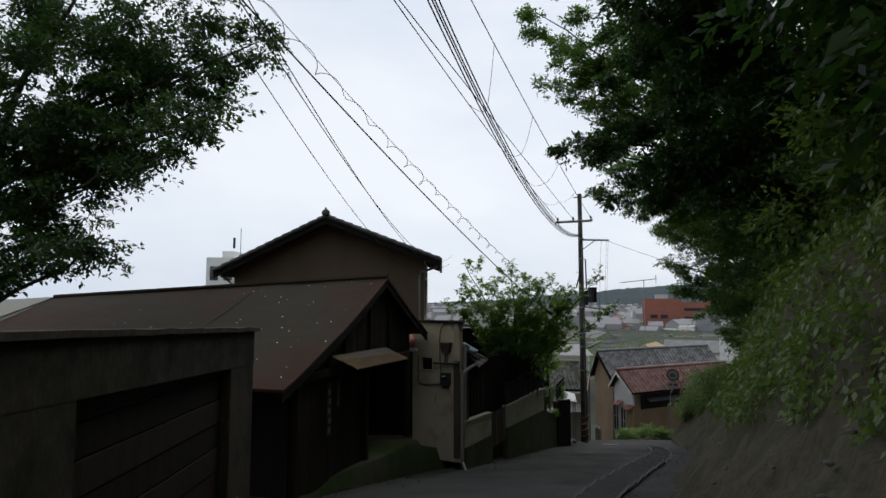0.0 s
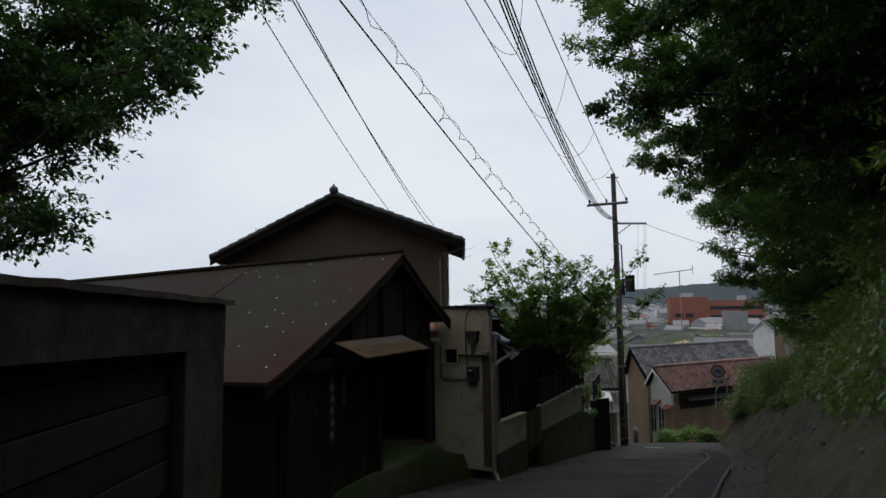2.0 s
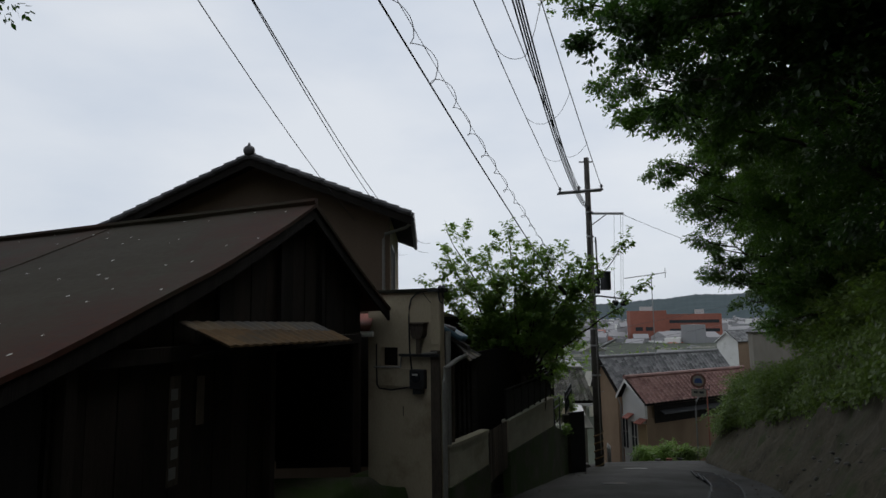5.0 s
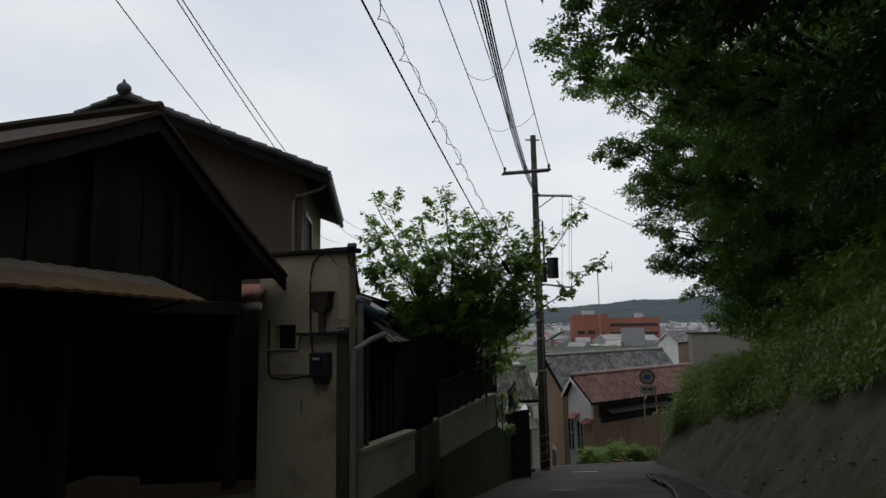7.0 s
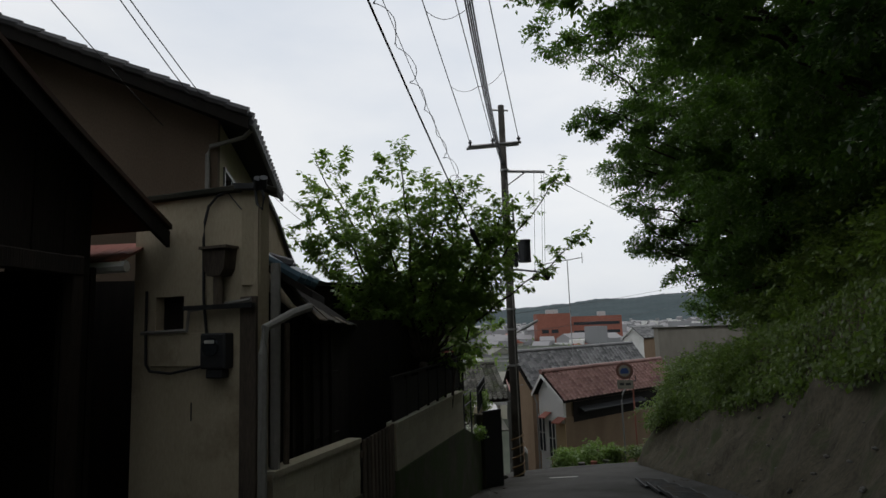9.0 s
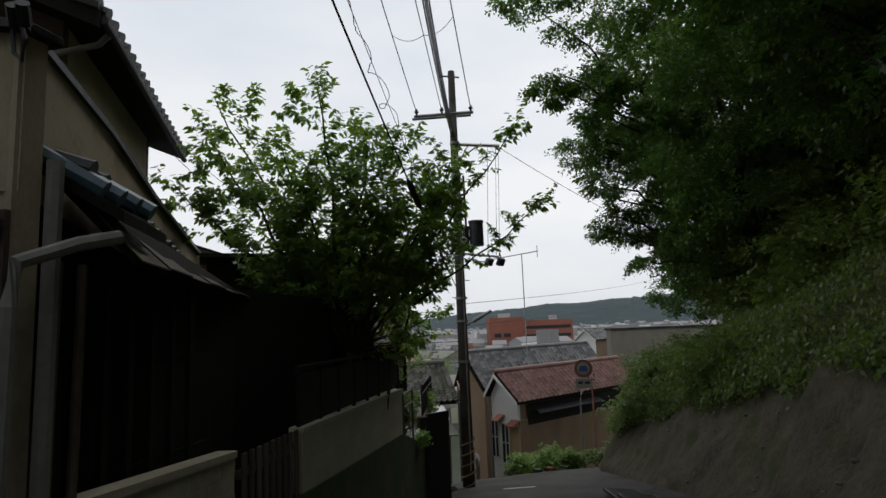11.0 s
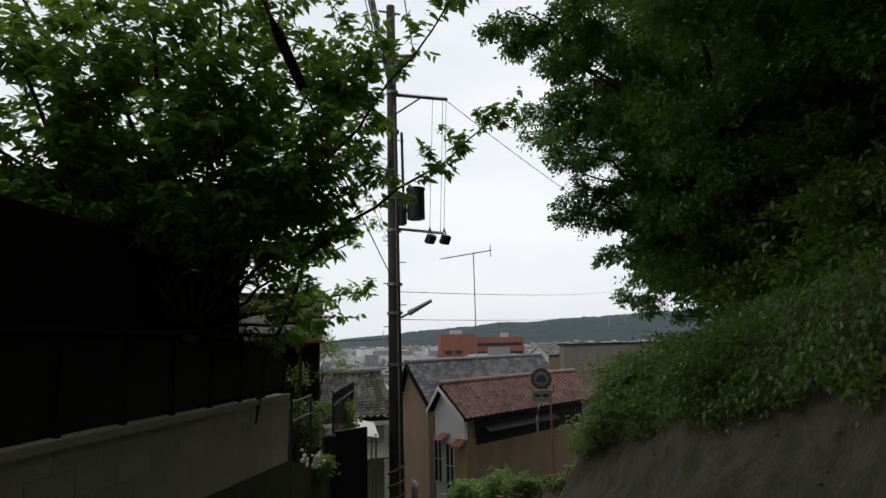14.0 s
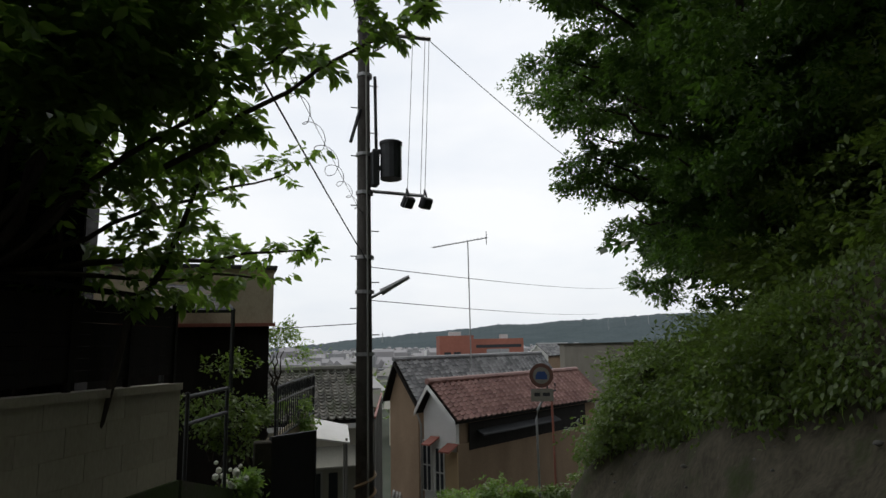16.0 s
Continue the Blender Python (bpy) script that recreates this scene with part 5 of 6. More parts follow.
def tree(name, base, label, blobs, limbs, twigs, per, reach, size, leaf, seed, droop=0.35, shell=0.5, spread=0.75, bough=0.75, clumps=(), sprays=78):
    """A trunk with limbs, a deep inner crown within ellipsoids, and leafy clumps (x, y, z, radius) at the ends of its outer branches."""
    t = thing(name, base, label, "tree")
    for k, (a, b, r0, r1) in enumerate(limbs):
        part("trunk" if k == 0 else "branch", limb(a, b, r0, r1, 0.10 if k else 0.06, seed + k), BARK, t, smooth=True)
    p, w = crown_points(blobs, twigs, per, reach, seed, droop, shell, bough)
    ps, ws = [p], [w]
    foot, top = Vector(limbs[0][0]), Vector(limbs[0][1])
    outer = []
    for k, (x, y, z, r) in enumerate(clumps):
        c = Vector((x, y, z))
        stem = along(foot, top, min(1.0, max(0.35, (z - 1.5 - foot.z) / (top.z - foot.z))))
        inward = (stem - c).normalized()
        part("branch", limb(stem, c, 0.07, 0.015, 0.16, seed + 40 + k), BARK, t, smooth=True)
        outer.append((tuple(c), (r, r, r * 0.8)))
        for d, g in ((r + 0.6, 1.1), (r + 1.6, 1.4), (r + 2.8, 1.7)):
            if d < (stem - c).length - 1.0:
                q = c + inward * d + Vector((0, 0, 0.25))
                outer.append((tuple(q), (r * g, r * g, r * g * 0.8)))
    for k, bl in enumerate(outer):
        p, w = crown_points([bl], int(sprays * max(0.5, bl[1][0] / 0.6) ** 1.6), 13, 0.26, seed + 200 + k, 0.3, 0.2, 0.24)
        ps.append(p)
        ws.append(w)
    leaves("crown", np.concatenate(ps), np.concatenate(ws), size, leaf, t, spread=spread)
    return t


# the cherry behind the low wall: limbs that fork into long shoots, with leaves hanging in two rows along each shoot
def shoot_tree(name, base, label, limbs, leaf, seed, size=0.105, step=0.04):
    t = thing(name, base, label, "tree")
    rg = np.random.default_rng(seed)
    up = np.array((0, 0, 1.0))
    places, ways = [], []

    def shoot(a, d, length, depth, rise):
        """One curved shoot from a along d, leafed along its outer part, forking while it is long."""
        n = max(4, int(length / step))
        q, d = np.array(a, float), np.array(d, float)
        for k in range(n):
            d = d + rg.normal(0, 0.07, 3) + up * rise / n
            d /= np.linalg.norm(d)
            q = q + d * length / n
            side = np.cross(d, up)
            side /= np.linalg.norm(side) + 1e-6
            for sign in ((1, -1) if k > n * 0.55 else (1 if k % 2 else -1,)):
                places.append(q + rg.normal(0, 0.012, 3))
                ways.append(d * 0.55 + side * sign * 0.8 - up * rg.uniform(0.2, 0.8))
            if depth and k > n * 0.15 and rg.random() < 0.41:
                turn = side * rg.choice((-1, 1)) * rg.uniform(0.5, 1.1) + np.cross(side, d) * rg.normal(0.15, 0.5)
                shoot(q, d + turn, length * rg.uniform(0.35, 0.6) * (1 - 0.5 * k / n), depth - 1, rise * 0.7)

    for k, (a, b, r0, r1, twigs, length) in enumerate(limbs):
        part("trunk" if k == 0 else "branch", limb(a, b, r0 * (0.7 if twigs else 1), r1, 0.07, seed + k), BARK, t, smooth=True)
        if not twigs:
            continue
        a, b = np.array(a), np.array(b)
        d = (b - a) / np.linalg.norm(b - a)
        low = 0.66 if a[2] < -2 else 0.25
        shoot(b - d * 0.45, d, 0.68, 1, 0.2)
        for j in range(int(twigs * 1.35)):
            s = low + (0.97 - low) * (j + rg.random()) / (twigs * 1.35)
            q = a + (b - a) * s
            way = d * 0.6 + rg.normal(0, 0.62, 3) * (1, 1, 0.7)
            shoot(q, way / np.linalg.norm(way), length * (1.15 - 0.62 * s) * rg.uniform(0.7, 1.15), 2, 0.35)
    leaves("crown", places, ways, size, leaf, t, spread=0.28, shaped=True)
    return t


CH = (2.5, 21.0, -3.2)
FORK = (2.72, 21.08, -1.0)
shoot_tree("tree", CH, "young leafy tree with thin spreading limbs behind the fence",
    [(CH, FORK, 0.13, 0.08, 0, 0), ((2.75, 21.3, -3.2), (3.1, 21.5, 0.5), 0.08, 0.03, 12, 0.8), ((2.2, 20.8, -3.2), (1.9, 20.7, 0.5), 0.07, 0.02, 12, 0.8), ((3.0, 21.4, -3.0), (3.9, 22.0, 0.2), 0.05, 0.015, 10, 0.7),
     (FORK, (2.18, 19.65, 2.6), 0.05, 0.008, 17, 0.95), (FORK, (0.75, 20.9, 2.85), 0.05, 0.008, 17, 0.95), (FORK, (0.75, 20.0, 2.05), 0.05, 0.008, 16, 0.9), (FORK, (0.3, 20.4, 1.4), 0.04, 0.008, 16, 0.85),
     (FORK, (2.9, 20.15, 2.2), 0.05, 0.008, 16, 0.9), (FORK, (3.45, 20.4, 2.1), 0.05, 0.008, 16, 0.9), (FORK, (1.7, 20.5, 2.1), 0.05, 0.008, 16, 0.9), (FORK, (4.2, 20.5, 1.8), 0.05, 0.008, 22, 0.95), (FORK, (3.9, 20.2, 1.2), 0.04, 0.008, 18, 0.9), (FORK, (4.4, 21.4, 1.5), 0.04, 0.008, 16, 0.85),
     ((3.6, 20.8, 0.2), (5.2, 19.98, 2.4), 0.03, 0.006, 16, 0.4), ((3.7, 21.0, -0.3), (5.85, 20.55, 1.3), 0.03, 0.006, 15, 0.36), (FORK, (4.5, 21.0, 0.7), 0.04, 0.008, 14, 0.75), 
     (FORK, (1.7, 20.3, 1.1), 0.04, 0.008, 14, 0.8), (FORK, (2.9, 19.9, 0.9), 0.04, 0.008, 14, 0.85), (FORK, (5.0, 23.9, -0.35), 0.04, 0.008, 11, 0.5), (FORK, (4.3, 22.7, -0.8), 0.03, 0.008, 10, 0.5), (FORK, (4.7, 22.9, 0.35), 0.03, 0.006, 6, 0.35)],
    LEAF_B, 21)

# the large trees over the bank
DARKTREE = "large dark spreading tree leaning over the lane from the bank"
tree("tree", (15.2, 26.4, 0.0), DARKTREE,
     [((14.7, 27.2, 5.0), (3.6, 3.2, 3.4)), ((14.8, 27.4, 1.0), (1.9, 1.7, 1.3)), ((14.5, 25.5, 8.5), (4.6, 4.2, 3.2)), ((15.6, 24.5, 2.4), (3.2, 2.8, 2.8)), ((16.5, 28.0, 3.5), (2.8, 2.6, 3.2)), ((12.5, 27.8, 6.6), (1.5, 1.5, 1.7))],
     [((15.2, 26.4, -1.0), (14.9, 26.4, 4.0), 0.30, 0.18), ((15.0, 26.4, 1.2), (12.3, 27.6, 4.0), 0.13, 0.04), ((15.0, 26.4, 2.2), (12.8, 25.0, 7.0), 0.13, 0.04), ((14.9, 26.4, 3.6), (15.6, 26.0, 9.0), 0.13, 0.04), ((15.1, 26.4, 0.9), (13.0, 27.3, 1.0), 0.09, 0.03)],
     7600, 13, 0.34, 0.108, LEAF_A, 31, droop=0.35, shell=0.45, bough=0.42,
     clumps=[(11.64, 29.65, 4.6, 0.57), (11.45, 29.62, 5.0, 0.64), (14.33, 29.55, 0.66, 0.77), (14.4, 28.6, -0.1, 0.8), (10.89, 28.6, 4.9, 0.66), (10.88, 28.59, 5.25, 0.65), (11.41, 27.79, 2.04, 0.61), (11.14, 27.74, 3.13, 0.59),
             (11.1, 27.48, 2.51, 0.57), (11.58, 27.35, 1.77, 0.74), (12.04, 27.02, 1.0, 0.45), (8.86, 26.21, 5.74, 0.4), (10.04, 26.13, 3.19, 0.49), (12.33, 25.88, 0.2, 0.75), (8.77, 25.5, 5.82, 0.83), (8.26, 25.33, 7.39, 0.57), (9.41, 25.25, 4.8, 0.71), (11.0, 24.6, 1.5, 0.8)])
tree("tree", (12.6, 19.0, 0.6), DARKTREE,
     [((11.3, 20.0, 8.3), (4.9, 3.8, 3.2)), ((11.2, 21.5, 5.2), (3.2, 2.4, 2.3)), ((12.0, 18.0, 4.4), (2.6, 3.4, 3.0)), ((13.6, 21.0, 3.4), (2.6, 3.0, 2.8)), ((12.2, 23.2, 3.6), (2.4, 1.8, 2.2)), ((8.6, 20.5, 9.6), (2.6, 2.6, 1.6))],
     [((12.6, 19.0, -0.4), (12.2, 19.2, 5.0), 0.30, 0.18), ((12.4, 19.0, 2.4), (8.5, 20.2, 7.0), 0.14, 0.04), ((12.3, 19.1, 3.0), (11.5, 22.0, 5.5), 0.12, 0.04), ((12.3, 19.1, 3.5), (12.6, 15.5, 6.5), 0.12, 0.04), ((12.3, 19.1, 4.0), (10.5, 18.6, 8.8), 0.12, 0.04)],
     9000, 13, 0.34, 0.115, LEAF_A, 41, droop=0.35, shell=0.45, bough=0.42,
     clumps=[(6.9, 23.93, 7.2, 0.67), (5.2, 21.24, 6.99, 0.68), (3.79, 20.07, 9.07, 0.51), (4.72, 19.45, 7.56, 0.75), (3.12, 19.44, 11.24, 0.86), (3.93, 18.93, 9.02, 0.79), (5.51, 17.93, 5.0, 0.88)])
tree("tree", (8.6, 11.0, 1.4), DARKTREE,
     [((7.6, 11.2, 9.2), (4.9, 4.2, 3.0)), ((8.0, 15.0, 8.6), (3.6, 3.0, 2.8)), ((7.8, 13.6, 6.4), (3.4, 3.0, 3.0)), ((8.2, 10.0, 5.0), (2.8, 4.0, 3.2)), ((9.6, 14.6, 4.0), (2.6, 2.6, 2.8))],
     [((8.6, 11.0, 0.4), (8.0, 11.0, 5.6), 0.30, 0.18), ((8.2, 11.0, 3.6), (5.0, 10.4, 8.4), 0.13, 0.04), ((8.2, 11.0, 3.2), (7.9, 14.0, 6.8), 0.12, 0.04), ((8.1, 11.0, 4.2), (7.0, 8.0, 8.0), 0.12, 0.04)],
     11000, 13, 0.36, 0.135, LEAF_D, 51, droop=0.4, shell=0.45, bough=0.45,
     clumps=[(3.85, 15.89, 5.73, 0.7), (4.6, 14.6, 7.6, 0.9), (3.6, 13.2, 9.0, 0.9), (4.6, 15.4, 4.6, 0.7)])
# The last ellipsoid is unseen overhead foliage, added to shade the bank.
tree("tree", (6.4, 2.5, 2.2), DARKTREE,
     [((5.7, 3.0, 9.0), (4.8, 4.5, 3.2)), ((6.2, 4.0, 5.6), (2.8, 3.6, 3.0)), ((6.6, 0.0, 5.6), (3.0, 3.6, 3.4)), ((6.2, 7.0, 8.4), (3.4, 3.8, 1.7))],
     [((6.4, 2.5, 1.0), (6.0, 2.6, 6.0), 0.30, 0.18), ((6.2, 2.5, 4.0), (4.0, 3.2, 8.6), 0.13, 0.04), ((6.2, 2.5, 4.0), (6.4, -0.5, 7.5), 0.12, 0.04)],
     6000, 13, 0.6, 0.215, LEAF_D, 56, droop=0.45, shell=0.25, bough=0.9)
# Added trees, mostly hidden, that block sky light behind the near crowns.
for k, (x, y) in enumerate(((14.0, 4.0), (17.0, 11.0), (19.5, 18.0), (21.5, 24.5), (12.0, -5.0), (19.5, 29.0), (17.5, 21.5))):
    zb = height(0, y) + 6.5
    tree("tree", (x, y, zb), "dark woodland tree added upslope to block sky light",
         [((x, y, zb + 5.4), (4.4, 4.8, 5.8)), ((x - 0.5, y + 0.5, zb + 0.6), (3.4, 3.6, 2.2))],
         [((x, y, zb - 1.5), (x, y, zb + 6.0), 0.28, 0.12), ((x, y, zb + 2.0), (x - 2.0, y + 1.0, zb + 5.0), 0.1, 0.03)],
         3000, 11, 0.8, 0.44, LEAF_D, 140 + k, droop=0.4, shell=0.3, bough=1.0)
# Two unseen trees added behind the camera to shade the lane and facades.
tree("tree", (3.6, -8.0, 3.0), DARKTREE,
     [((2.2, -8.0, 9.5), (5.5, 5.0, 3.4)), ((5.0, -8.0, 6.4), (3.0, 5.0, 3.4))],
     [((3.6, -8.0, 1.8), (3.4, -8.0, 7.5), 0.30, 0.16), ((3.5, -8.0, 5.0), (1.0, -7.5, 9.0), 0.12, 0.04)],
     3600, 14, 0.8, 0.26, LEAF_A, 57, droop=0.45, shell=0.2, bough=1.2)
tree("tree", (-7.5, -5.0, 0.5), "unseen leafy tree added uphill to shade the lane",
     [((-6.5, -4.0, 7.0), (4.2, 4.5, 3.4)), ((-8.5, 1.0, 6.6), (3.0, 3.6, 3.0))],
     [((-7.5, -5.0, 0.0), (-7.2, -4.6, 6.0), 0.26, 0.14), ((-7.3, -4.7, 4.0), (-8.4, 0.5, 6.5), 0.12, 0.04)],
     3200, 14, 0.8, 0.2, LEAF_A, 58, droop=0.4, shell=0.2, bough=1.1)
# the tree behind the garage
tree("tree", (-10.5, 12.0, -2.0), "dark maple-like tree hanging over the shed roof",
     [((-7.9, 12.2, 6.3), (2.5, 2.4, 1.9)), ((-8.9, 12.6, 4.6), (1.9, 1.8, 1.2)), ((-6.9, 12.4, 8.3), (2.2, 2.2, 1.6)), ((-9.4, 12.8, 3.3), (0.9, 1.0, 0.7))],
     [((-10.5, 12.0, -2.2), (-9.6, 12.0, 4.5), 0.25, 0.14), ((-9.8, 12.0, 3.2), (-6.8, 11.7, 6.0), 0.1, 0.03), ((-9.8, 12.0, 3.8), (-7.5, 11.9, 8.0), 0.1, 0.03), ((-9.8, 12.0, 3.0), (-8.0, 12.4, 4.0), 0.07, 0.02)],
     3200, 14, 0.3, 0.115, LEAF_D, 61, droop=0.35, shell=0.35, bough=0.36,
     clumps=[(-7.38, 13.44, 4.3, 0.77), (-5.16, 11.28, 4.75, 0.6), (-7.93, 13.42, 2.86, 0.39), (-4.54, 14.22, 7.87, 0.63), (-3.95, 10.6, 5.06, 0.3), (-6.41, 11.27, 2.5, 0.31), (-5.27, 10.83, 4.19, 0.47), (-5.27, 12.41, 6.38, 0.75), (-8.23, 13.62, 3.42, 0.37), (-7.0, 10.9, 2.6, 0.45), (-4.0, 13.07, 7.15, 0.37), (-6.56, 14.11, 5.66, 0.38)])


def shrub(name, at, label, blobs, twigs, size, leaf, seed, group=""):
    t = thing(name, at, label, "shrub", group)
    for k in range(4):
        b = blobs[k % len(blobs)]
        part("stem", limb(at, Vector(b[0]) + Vector((0.1 * k - 0.15, 0.05 * k, 0)), 0.025, 0.01, 0.04, seed + k), BARK, t)
    rmax = min(max(b[1]) for b in blobs)
    p, w = crown_points(blobs, twigs, 12, min(0.35, rmax * 0.45), seed, 0.4, 0.3, min(0.4, rmax * 0.5))
    leaves("foliage", p, w, size, leaf, t, spread=0.7)
    return t


# undergrowth on the shoulder of the bank
for k, (i_y, up) in enumerate(((2.0, 5.0), (6.0, 5.0), (10.0, 4.9), (14.0, 4.7), (17.5, 4.5), (21.0, 4.1), (24.0, 3.5))):
    i = min(range(len(FOOT)), key=lambda n: abs(FOOT[n].y - i_y))
    q = bank_point(i, 3.1, up)
    shrub("undergrowth", tuple(q - Vector((0, 0, 1.2))), "dark green undergrowth on top of the bank",
          [(tuple(q), (1.3, 2.2, 1.1)), (tuple(q + Vector((0.9, 0.4, 1.0))), (1.3, 2.2, 1.2))], 1100, 0.12, LEAF_C, 70 + k, "undergrowth on the bank")

# clipped-looking hedge growth over the far end of the bank
for k, y in enumerate((22.6, 24.0, 25.3, 26.6, 27.8)):
    i = min(range(len(FOOT)), key=lambda n: abs(FOOT[n].y - y) + (0 if FOOT[n].x < 11 else 9))
    q = bank_point(i, 1.35, 2.25)
    shrub("hedge_growth", tuple(q - Vector((-0.3, 0, 1.0))), "bright green hedge growth hanging over the bank",
          [(tuple(q), (0.52, 0.85, 0.72)), (tuple(q + Vector((0.8, 0.1, 0.3))), (0.7, 0.9, 0.7))], 800, 0.085, LEAF_C, 170 + k, "hedge growth on the bank")

# ---- ivy over the upper bank ----
rg = np.random.default_rng(7)
pl, wy = [], []
PROF_U, PROF_O = [p[1] for p in BANK_PROFILE], [p[0] for p in BANK_PROFILE]
for k in range(98000):
    i = int(rg.integers(100, len(FOOT) - 4)) if k % 3 else int(rg.integers(220, len(FOOT) - 4))
    f = FOOT[i]
    hang = 0.22 * noise.noise(Vector((f.x * 1.1, f.y * 1.1, 0))) + 0.16 * noise.noise(Vector((f.x * 4, f.y * 4, 2)))
    up = soil_top(f.y) + hang + rg.random() ** 1.4 * 4.6
    off = float(np.interp(up, PROF_U, PROF_O)) - 0.10
    q = bank_point(i, off, up if up < 1.5 else 1.5 + (up - 1.5) * shoulder(f.y))
    bulge = 0.30 * noise.noise(q * 1.1) + 0.13 * noise.noise(q * 3.5) + 0.08
    pl.append((q.x - 0.9 * bulge + rg.normal(0, 0.06), q.y + 0.35 * bulge + rg.normal(0, 0.1), q.z + rg.normal(0, 0.08)))
    wy.append((-0.5, -0.1, -0.7))
tagged(leaves("ivy", pl, wy, 0.095, LEAF_C, None, spread=0.55), "ivy and creepers hanging over the earth bank", "ivy", kind="stuff")


# ---- on the cream wall ----
def at_wall(s, out_, z):
    return MW @ Vector((s, -out_, z))


meter = thing("electric_meter", tuple(at_wall(1.04, 0, -0.5)), "grey electric meter box with a round glass window", "meter")
part("box", boxes(((0.90, -0.13, -0.62), (1.17, 0, -0.31)), m=MW, bevel=0.015), DARKSTEEL, meter)
part("dial_window", bar([at_wall(1.03, 0.125, -0.43), at_wall(1.03, 0.155, -0.43)], 0.08, 16), GLASSDARK, meter)
part("register", boxes(((0.98, -0.162, -0.40), (1.08, -0.155, -0.37)), m=MW), SIGNWHITE, meter)
part("terminal_cover", boxes(((0.95, -0.11, -0.70), (1.12, 0, -0.622)), m=MW, bevel=0.01), DARKSTEEL, meter)
panel = thing("wall_panel", tuple(at_wall(0.5, 0, -0.5)), "thin cream board fixed to the wall", "panel")
part("board", boxes(((0.24, -0.03, -0.60), (0.86, 0, -0.30)), m=MW, bevel=0.006), RENDER, panel)
hopper = thing("rain_hopper", tuple(at_wall(1.07, 0, 0.2)), "rusty box rain hopper on the wall", "hopper")
part("bowl", solid([at_wall(x, 0.15, z) for x, z in ((0.93, 0.44), (1.19, 0.44), (1.17, 0.25), (1.13, 0.19), (0.99, 0.19), (0.95, 0.25))], MW.to_3x3() @ Vector((0, 0.15, 0))), TIMBER, hopper)
part("rim", boxes(((0.91, -0.17, 0.43), (1.21, 0, 0.455)), m=MW), TIMBER, hopper)
part("outlet", bar([at_wall(1.06, 0.08, 0.2), at_wall(1.06, 0.08, -0.06)], 0.045, 8), TIMBER, hopper)
part("bracket", boxes(((0.68, -0.1, -0.10), (1.43, -0.05, -0.06)), m=MW), DARKSTEEL, hopper)
wall_cable = thing("wall_cable", tuple(at_wall(0.85, 0, 0.3)), "dark cable looping down the cream wall", "cable")
part("cable", bar([at_wall(x, 0.04, z) for x, z in ((1.44, 1.0), (1.15, 0.97), (1.0, 0.93), (0.9, 0.84), (0.86, 0.7), (0.85, 0.55), (0.86, 0.0), (0.9, -0.33))], 0.013, 6), RUBBER, wall_cable)
part("cable", bar([at_wall(x, 0.045, z) for x, z in ((0.2, 0.1), (0.2, -0.3), (0.21, -0.58), (0.26, -0.64), (0.5, -0.66), (0.86, -0.6))], 0.013, 6), RUBBER, wall_cable)
part("conduit", bar([at_wall(x, 0.045, z) for x, z in ((0.15, -0.29), (0.68, -0.28), (0.7, -0.1), (1.38, -0.03))], 0.02, 6), PIPEGREY, wall_cable)
part("cable", bar([at_wall(x, 0.03, z) for x, z in ((1.1, 0.96), (1.24, 0.8), (1.3, 0.74), (1.31, 0.5))], 0.006, 5), RUBBER, wall_cable)
for x in (1.44, 1.5):
    part("insulator", bar([at_wall(x, 0.05, 0.95), at_wall(x + 0.06, 0.12, 1.02)], 0.035, 8), DARKSTEEL, wall_cable)
part("cable", bar([at_wall(x, 0.06, z) for x, z in ((1.42, 0.98), (1.45, 0.8), (1.5, 0.75), (1.52, 0.86), (1.48, 0.97))], 0.012, 6), RUBBER, wall_cable)
vent = tagged(part("wall_vent", boxes(((VX0, 0.10, VZ0), (VX1, 0.14, VZ1)), m=MW), BLACKWOOD), "dark square vent opening in the wall", "vent", kind="structure")
crack = tagged(part("wall_crack", boxes(((0.70, -0.004, -1.08), (0.712, 0.0, -0.92)), m=MW), RUBBER), "short dark crack in the render", "crack", kind="structure")
# rusty lean-to roof and clutter in the gap beside the shed
gap = thing("passage_roof", (-1.3, 16.4, 0.4), "small rust-red sheet roof over the side passage", "roof")
for k in range(6):
    a = Vector((-0.72 - 0.17 * k, 16.2 + 0.05 * k, 0.62))
    part("sheet", solid([a, a + Vector((-0.165, 0.05, 0)), a + Vector((-0.165, -0.85, -0.28)), a + Vector((0, -0.9, -0.28))], (0, 0, -0.02)), CLAYRED, gap)
part("gutter", bar([(-0.66, 15.28, 0.28), (-1.7, 15.55, 0.26)], 0.05, 8), SIGNWHITE, gap)
part("post", bar([(-1.3, 15.6, -1.8), (-1.3, 15.6, 0.3)], 0.05, 6), BLACKWOOD, gap)
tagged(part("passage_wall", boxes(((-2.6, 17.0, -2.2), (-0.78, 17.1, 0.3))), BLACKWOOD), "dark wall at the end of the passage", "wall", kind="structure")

# ---- drain gratings along the foot of the bank ----
def grating_m(i):
    a, b = FOOT[i], FOOT[min(i + 6, len(FOOT) - 1)]
    d = (b - a).normalized()
    nrm = Vector((d.y, -d.x, 0))
    o = a - nrm * 0.72
    up = Vector((0, 0, 1))
    dz = (height(0, b.y) - height(0, a.y)) / (b - a).length
    d3 = Vector((d.x, d.y, dz)).normalized()
    n3 = nrm
    return Matrix(((d3.x, n3.x, 0, o.x), (d3.y, n3.y, 0, o.y), (d3.z, 0, 1, height(0, a.y) + 0.036), (0, 0, 0, 1)))


